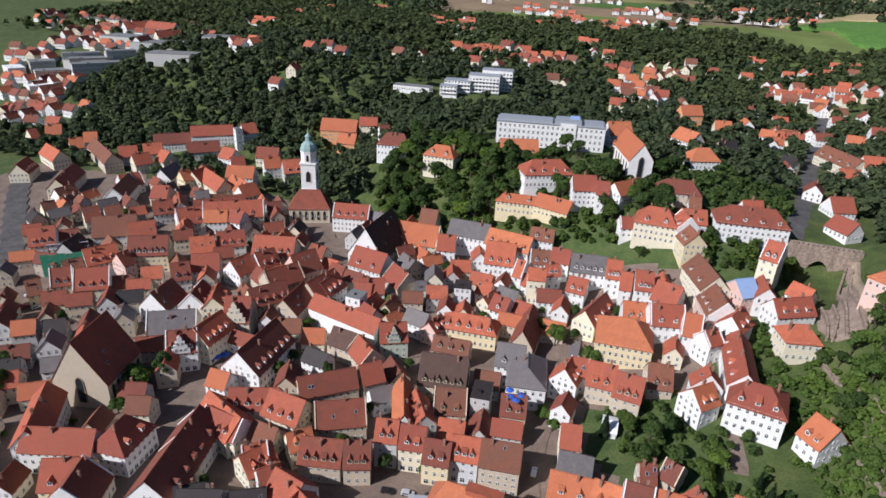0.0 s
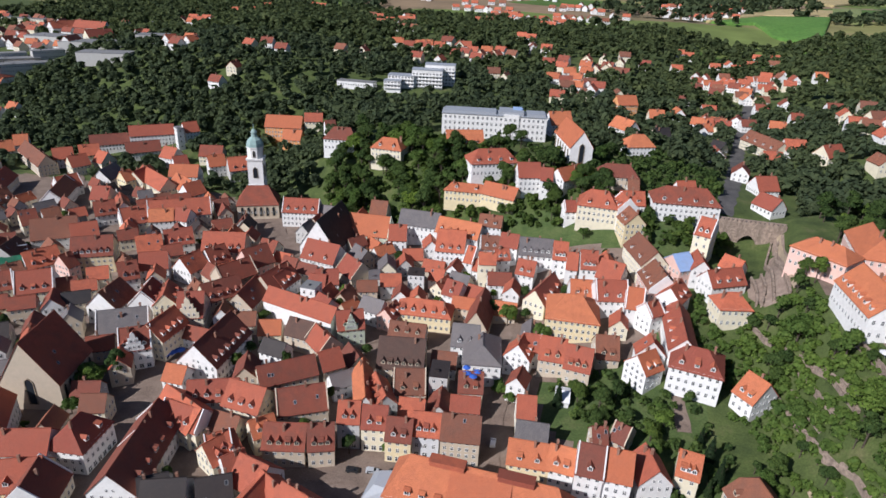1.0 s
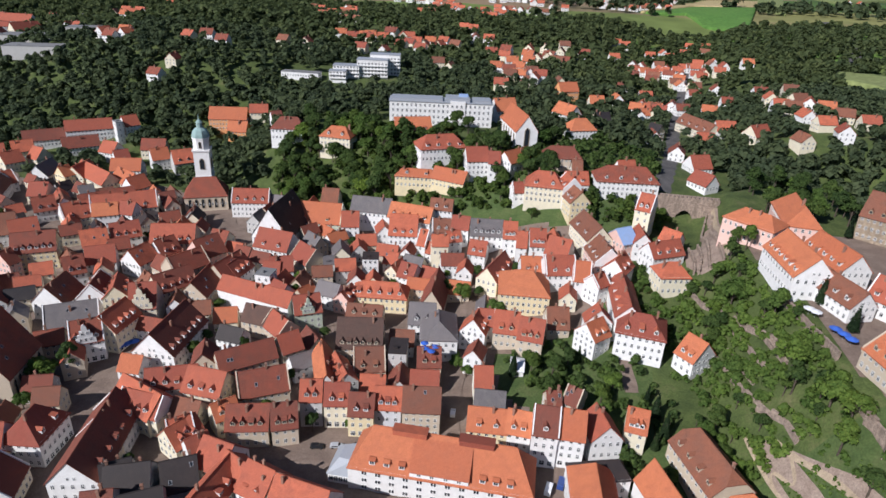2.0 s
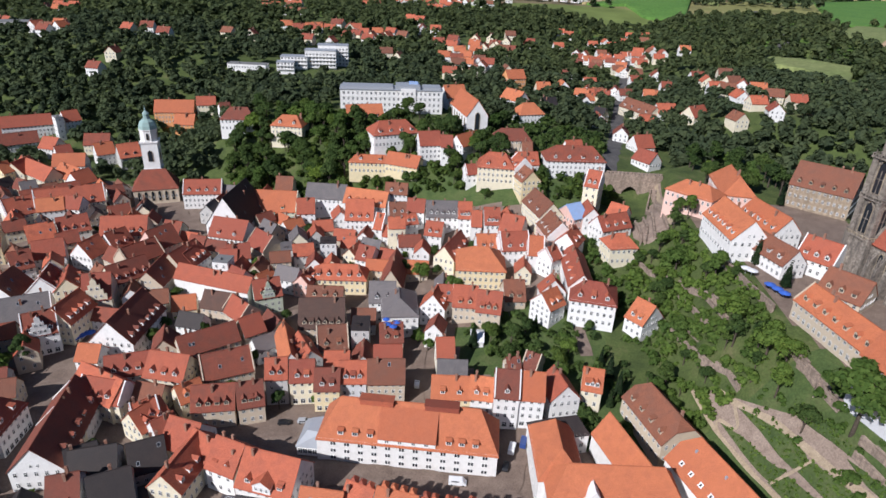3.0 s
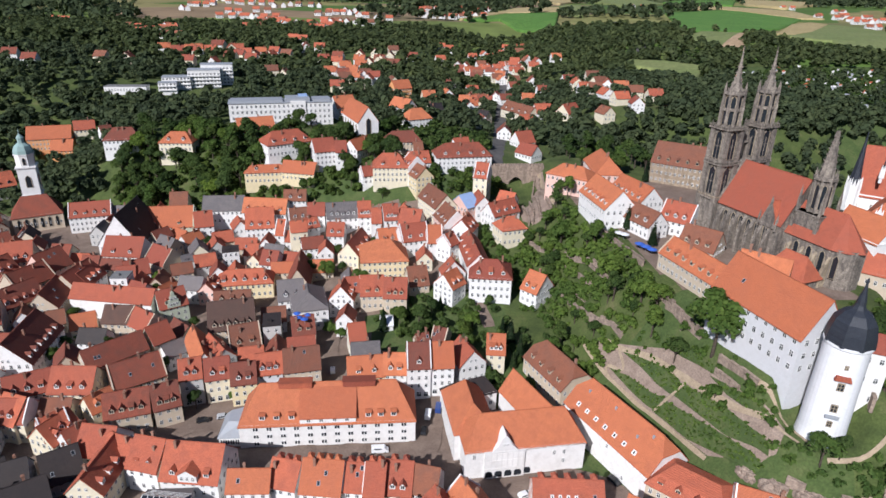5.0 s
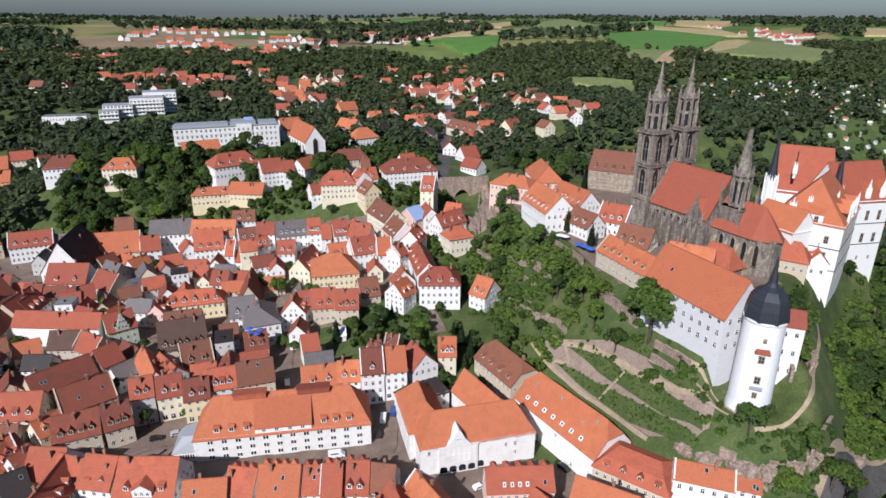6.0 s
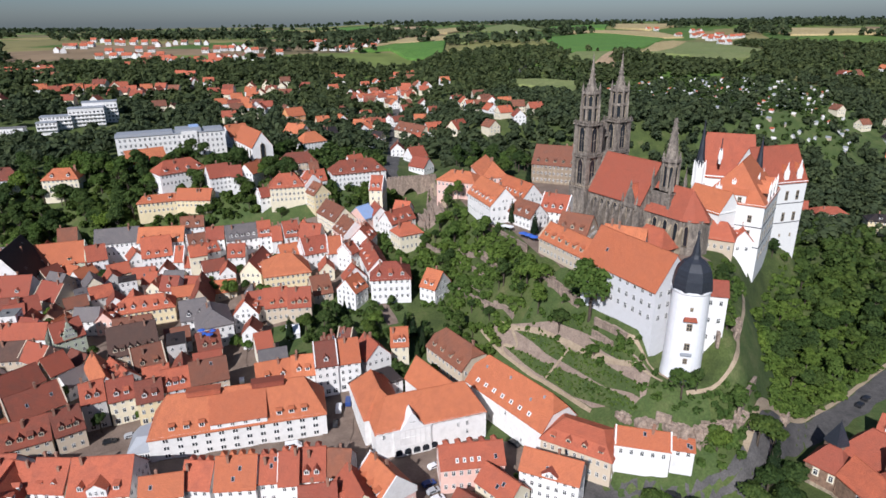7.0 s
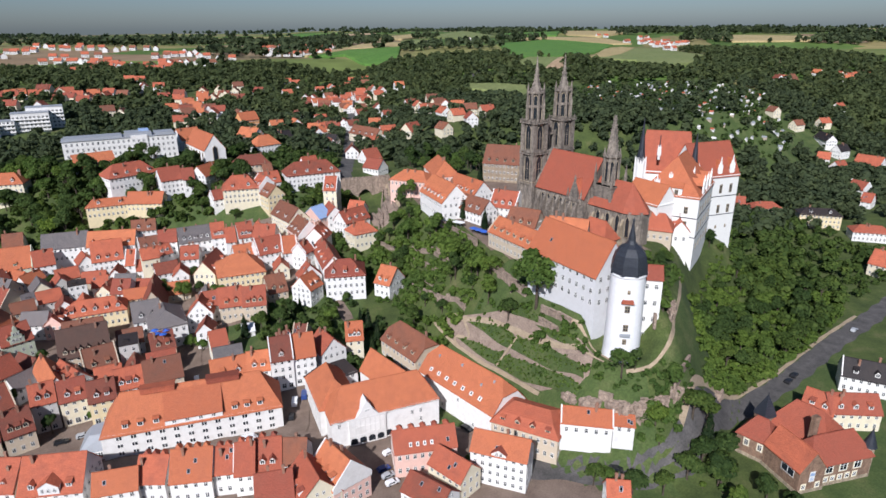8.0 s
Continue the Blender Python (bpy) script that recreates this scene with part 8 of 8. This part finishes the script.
def slope_cover(seed, poly, step, keep, radius, leaves, room=0.8):
    rs = random.Random(seed)
    out = []
    x0, x1, y0, y1 = min(p[0] for p in poly), max(p[0] for p in poly), min(p[1] for p in poly), max(p[1] for p in poly)
    y = y0
    while y < y1:
        x = x0
        while x < x1:
            u, v = x + rs.uniform(-0.5, 0.5) * step, y + rs.uniform(-0.5, 0.5) * step
            x += step
            if outside(poly, u, v) == 0 and rs.random() < keep + 0.6 * noise.noise(Vector((u / 14, v / 14, seed))) and clear(u, v, room) and not near_street(u, v, 0.5):
                out.append((u, v, ground(u, v) - 0.4 * radius, radius * rs.uniform(0.5, 1.35), leaves))
        y += step
    return out


far_wood("undergrowth", "tangled green bushes and saplings on the castle slope", slope_cover(21, [(58, 168), (89, 172), (90, 232), (80, 258), (64, 258), (58, 250), (62, 205)], 3.0, 0.72, 2.1, 130), 0, 22, [LEAF_LIGHT])
far_wood("undergrowth", "dense green thicket on the river side of the rock", slope_cover(23, [(138, 104), (160, 108), (205, 128), (262, 156), (275, 215), (230, 230), (214, 190), (176, 158), (158, 140), (146, 122)], 2.5, 0.9, 1.8, 110), 0, 24, [LEAF_LIGHT])
far_wood("undergrowth", "low bushes round the garden terraces", slope_cover(25, [(72, 112), (88, 98), (128, 88), (124, 99), (104, 97), (92, 103), (84, 116)], 2.6, 0.7, 1.6, 110), 0, 26, [LEAF_LIGHT])
far_wood("undergrowth", "wooded bank between the old town and the abbey", slope_cover(27, [(-165, 345), (-140, 322), (-40, 322), (50, 300), (62, 322), (30, 350), (-30, 372), (-110, 392), (-160, 400)], 4.2, 0.78, 2.8, 130), 0, 28, [LEAF])
far_wood("undergrowth", "scattered bushes below the castle wall", slope_cover(31, [(74, 184), (90, 178), (96, 150), (104, 122), (101, 108), (96, 104), (92, 125), (86, 150)], 2.6, 0.5, 1.5, 90), 0, 32, [LEAF_LIGHT])
far_wood("undergrowth", "garden bushes and fruit trees between the houses", slope_cover(33, [(2, 196), (26, 178), (58, 128), (60, 170), (48, 205), (28, 232), (12, 222), (-10, 214)], 3.0, 0.42, 1.9, 90, 0.8), 0, 34, [LEAF])
far_wood("woods", "dark trees round the villas east of the rock", slope_cover(35, [(222, 140), (262, 158), (340, 185), (345, 270), (240, 275), (218, 215)], 7.0, 0.75, 4.0, 130, 1.5), 0, 36, [LEAF])
far_wood("undergrowth", "bushes and rough growth at the foot of the tower", slope_cover(37, [(84, 104), (96, 94), (132, 86), (140, 100), (124, 101), (116, 97), (104, 98), (96, 105)], 2.3, 0.75, 1.5, 110), 0, 38, [LEAF_LIGHT])
far_wood("undergrowth", "low green scrub between the path and the rocks", slope_cover(41, [(91, 114), (97, 104.5), (104, 99.5), (113, 96), (124, 98), (121, 101.2), (112, 99.6), (105, 102), (99, 108)], 1.7, 0.8, 1.1, 70, 0.2), 0, 42, [LEAF_LIGHT])
far_wood("undergrowth", "hedges and garden shrubs behind the white houses", slope_cover(43, [(43, 272), (56, 279), (59, 256), (66, 241), (73, 228), (70, 197), (60, 198), (44, 220), (39, 250)], 3.0, 0.6, 1.8, 90), 0, 44, [LEAF_LIGHT])
far_wood("undergrowth", "garden trees and hedges round the abbey houses", slope_cover(45, [(-60, 412), (-30, 372), (30, 350), (58, 345), (66, 400), (40, 425), (0, 425)], 4.2, 0.6, 2.6, 110, 0.6), 0, 46, [LEAF])
far_wood("undergrowth", "rough green growth on the rock behind the round tower", slope_cover(47, [(121, 112), (126, 110), (140, 126), (166, 154), (162, 162), (136, 140), (122, 124)], 2.4, 0.6, 1.2, 80, 0.3), 0, 48, [LEAF_LIGHT])
vines = [q for k, poly in enumerate(BEDS) for q in slope_cover(50 + k, poly, 0.8, 0.9, 0.42, 12, 0.2)]
far_wood("undergrowth", "hedges and fruit bushes of the allotment gardens", slope_cover(61, [(350, 385), (440, 372), (520, 450), (590, 560), (575, 635), (430, 665), (330, 620), (365, 455)], 5.0, 0.6, 2.0, 50, 0.2), 0, 62, [LEAF])
far_wood("vines", "rows of low green vines on the garden terraces", [(x, y, z + 0.55, r, n) for x, y, z, r, n in vines], 0, 30, [LEAF_LIGHT])
# the far belts carry a haze tint in their leaf colour
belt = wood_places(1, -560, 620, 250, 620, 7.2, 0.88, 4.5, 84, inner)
far_wood("woods", "dense dark green deciduous woods on the hills", belt, 60, 3, [LEAF_HAZED])
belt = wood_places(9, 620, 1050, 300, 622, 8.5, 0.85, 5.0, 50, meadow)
far_wood("woods", "dark green woods on the eastern hill", belt, 50, 10, [LEAF_HAZED])
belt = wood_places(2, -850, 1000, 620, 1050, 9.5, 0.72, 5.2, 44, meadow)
far_wood("woods", "distant dark green woods between hill villages", belt, 44, 4, [LEAF_HAZED])
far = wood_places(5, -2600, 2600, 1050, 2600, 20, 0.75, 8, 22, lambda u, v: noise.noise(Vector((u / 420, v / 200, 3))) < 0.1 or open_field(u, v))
far_wood("woods", "far copses and hedgerows among fields", far, 34, 6, [LEAF_HAZED])
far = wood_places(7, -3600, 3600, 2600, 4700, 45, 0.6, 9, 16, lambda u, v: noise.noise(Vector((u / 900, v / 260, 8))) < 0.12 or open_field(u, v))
far_wood("woods", "far copses and hedgerows near the horizon", far, 30, 8, [LEAF_HAZED])

# ---------------------------------------------------------------- vehicles and small things
def car(x, y, turn, paint, label, van=False):
    ob = thing("van" if van else "car", x, y, ground(x, y) + 0.14, turn, label, "van" if van else "car", "parked vehicles")
    l, w, h = (2.6, 0.98, 2.15) if van else (2.1, 0.88, 1.4)
    side = [(-l, 0.35), (l, 0.35), (l, 0.8), (l * 0.88, 0.95), (l * 0.52, 1.02), (l * 0.22, h), (-l * 0.72, h), (-l * 0.98, 0.98)]
    if van:
        side = [(-l, 0.35), (l, 0.35), (l, 0.9), (l * 0.85, 1.15), (l * 0.58, h - 0.1), (l * 0.45, h), (-l * 0.97, h), (-l, h - 0.15)]
    body = part("body", Form().prism(side, -w, w, "y").mesh("body", paint), ob)
    b = body.modifiers.new("round", "BEVEL")
    b.width, b.segments, b.limit_method = 0.09, 2, "ANGLE"
    f = Form()
    for s in (-1, 1):
        f.box(-l * 0.68, s * (w + 0.012) - 0.01, h - 0.55, l * 0.2, s * (w + 0.012) + 0.01, h - 0.12)
    part("side_window", f.mesh("side_window", GLASS), ob)
    part("windscreen", Form().add([(l * 0.545, -w + 0.1, 1.06), (l * 0.545, w - 0.1, 1.06), (l * 0.25, w - 0.16, h - 0.03), (l * 0.25, -w + 0.16, h - 0.03)], [(0, 1, 2, 3)]).mesh("windscreen", GLASS), ob)
    for sx in (-0.62, 0.62):
        for s in (-1, 1):
            wheel = Form().ring(0, 0, [(0.33, -0.11), (0.33, 0.11)], 14).mesh("wheel", TYRE)
            part("wheel", wheel, ob, pose(sx * l, s * (w - 0.08), 0.33, 90, 0, 0))
    return ob


def paint(name, c):
    m, t, b = shader(name, 0.3)
    b.inputs["Base Color"].default_value = (*c, 1)
    b.inputs["Coat Weight"].default_value = 0.4
    return m


TYRE = plaster("tyre_rubber", (0.03, 0.03, 0.03), amount=0.1)
PAINT_WHITE, PAINT_BLACK, PAINT_BLUE = paint("paint_white", (0.75, 0.75, 0.75)), paint("paint_black", (0.02, 0.02, 0.022)), paint("paint_blue", (0.03, 0.06, 0.2))
PAINT_SILVER, PAINT_RED = paint("paint_silver", (0.4, 0.41, 0.42)), paint("paint_red", (0.35, 0.03, 0.03))
car(11, 156.8, 80, PAINT_WHITE, "white delivery van parked in the shaded street", True)
car(14.6, 159.5, 80, PAINT_BLUE, "dark blue van parked beside the street", True)
car(-4.6, 141.6, 2, PAINT_WHITE, "white van parked before the office block", True)
car(33.3, 114.5, 15, PAINT_BLUE, "blue car parked in the yard")
car(33.9, 111.3, 15, PAINT_SILVER, "silver car parked in the yard")
car(34.4, 108, 15, PAINT_WHITE, "white car parked in the yard")
car(63.5, 125.4, -60, PAINT_BLACK, "black car parked in the lane by the long white house")
car(186.5, 115.4, 25, PAINT_BLACK, "black car on the riverside road")
car(191.8, 118, 25, PAINT_BLACK, "black car on the riverside road")
car(-22.4, 182, 95, PAINT_WHITE, "white car in the narrow shaded street")
for k in range(5):
    car(-232 - 3.2 * k, 176 + 0.8 * k, 70, (PAINT_SILVER, PAINT_BLACK, PAINT_WHITE, PAINT_RED, PAINT_BLUE)[k], "car parked in a row by the monastery wall")
for k in range(4):
    car(36.2 + 0.4 * k, 224 + 6 * k, 92, (PAINT_BLACK, PAINT_SILVER, PAINT_WHITE, PAINT_BLACK)[k], "car parked along the narrow lane")


def parasol(x, y, colour, label, r=2.0):
    ob = thing("parasol", x, y, ground(x, y), 0, label, "parasol", "parasols")
    part("pole", Form().ring(0, 0, [(0.05, -0.3), (0.05, 2.6)], 6).mesh("pole", METAL), ob)
    part("canopy", Form().ring(0, 0, [(r, 2.2), (r * 0.5, 2.55), (0.05, 2.9)], 8).mesh("canopy", colour), ob)


CLOTH_BLUE = plaster("cloth_blue", (0.05, 0.13, 0.5), amount=0.1)
for x, y in ((95.4, 199.8), (96.6, 197), (94, 202.5)):
    parasol(x, y, CLOTH_BLUE, "blue parasol on the castle terrace")
for x, y in ((-152.3, 191.2), (-150.4, 193.4), (-153.6, 189)):
    parasol(x, y, CLOTH_BLUE, "blue market parasol on the square")
for x, y in ((90.3, 214.7), (91.5, 212.5)):
    parasol(x, y, ROOF["W"], "white parasol on the castle terrace")
for x, y in ((-36.5, 200.6), (-34, 199.2), (-33.2, 202.4), (-37.4, 203.6)):
    ob = tagged(new("parasol"), "blue parasol on a roof terrace", "parasol", "parasols")
    ob.matrix_basis = pose(x, y, 12.5)
    part("pole", Form().ring(0, 0, [(0.05, -2.6), (0.05, 2.6)], 6).mesh("pole", METAL), ob)
    part("canopy", Form().ring(0, 0, [(1.5, 2.2), (0.75, 2.5), (0.05, 2.75)], 8).mesh("canopy", CLOTH_BLUE), ob)
COLOURS = (PAINT_SILVER, PAINT_BLACK, PAINT_WHITE, PAINT_BLACK, PAINT_RED, PAINT_SILVER, PAINT_BLUE)
for row in range(2):
    for k in range(9):
        car(-262 + 4.6 * k + 3 * row, 196 + 1.4 * k - 9 * row, 70, COLOURS[(3 * k + row) % 7], "car parked in a row on the car park")
for x, y, turn, k in ((-62, 158.4, 12, 1), (-56, 160.0, 12, 0), (-49, 161.4, 8, 1), (9.2, 150, 82, 3), (36.5, 121.5, 20, 2), (98, 91.5, -28, 3), (246, 139, 22, 5), (110, 84.5, -5, 2)):
    car(x, y, turn, COLOURS[k], "car parked at the kerb of the street")


def glass_roof(x, y, z, turn, l, w):
    """A pitched skylight of white bars and panes over a yard."""
    ob = thing("glass_roof", x, y, z, turn, "white-barred glass roof over a back yard", "skylight")
    n, m = 7, 4
    xs = [v for k in range(n) for v in (-l / 2 + k * l / n, -l / 2 + k * l / n + 0.16)] + [l / 2]
    zs = [v for k in range(m) for v in (k * w / m, k * w / m + 0.16)] + [w]
    for rot in (0, 180):
        part("slope", pane_grid("slope", xs, zs, FRAME, GLASS), ob, pose(0, 0, 0, 0, 0, rot) @ pose(0, -w * 0.85, 0, -58, 0, 0))
    part("curb", Form().box(-l / 2 - 0.2, -w * 0.87, -3, l / 2 + 0.2, w * 0.87, 0.05).mesh("curb", METAL), ob)


glass_roof(-59.6, 116.6, 7.2, -10, 11, 5)
NET = plaster("scaffold_net_green", (0.05, 0.28, 0.16))
net = thing("scaffold", -268.5, 222, ground(-268.5, 222), 40, "green netted scaffold round a house under repair", "scaffold")
f = Form()
for k in range(6):
    for side in (-7.4, 7.4):
        f.box(-9 + 3.6 * k - 0.06, side - 0.06, -1, -9 + 3.6 * k + 0.06, side + 0.06, 12.5)
for z in (2.2, 4.4, 6.6, 8.8, 11):
    f.box(-9.2, -7.5, z, 9.2, -6.6, z + 0.1).box(-9.2, 6.6, z, 9.2, 7.5, z + 0.1)
part("poles", f.mesh("poles", METAL), net)
for k in range(5):
    part("net", Form().box(-9 + 3.6 * k + 0.05, -7.62, 0.4, -5.4 + 3.6 * k - 0.05, -7.55, 12.2 - 0.4 * (k % 2)).mesh("net", NET), net)
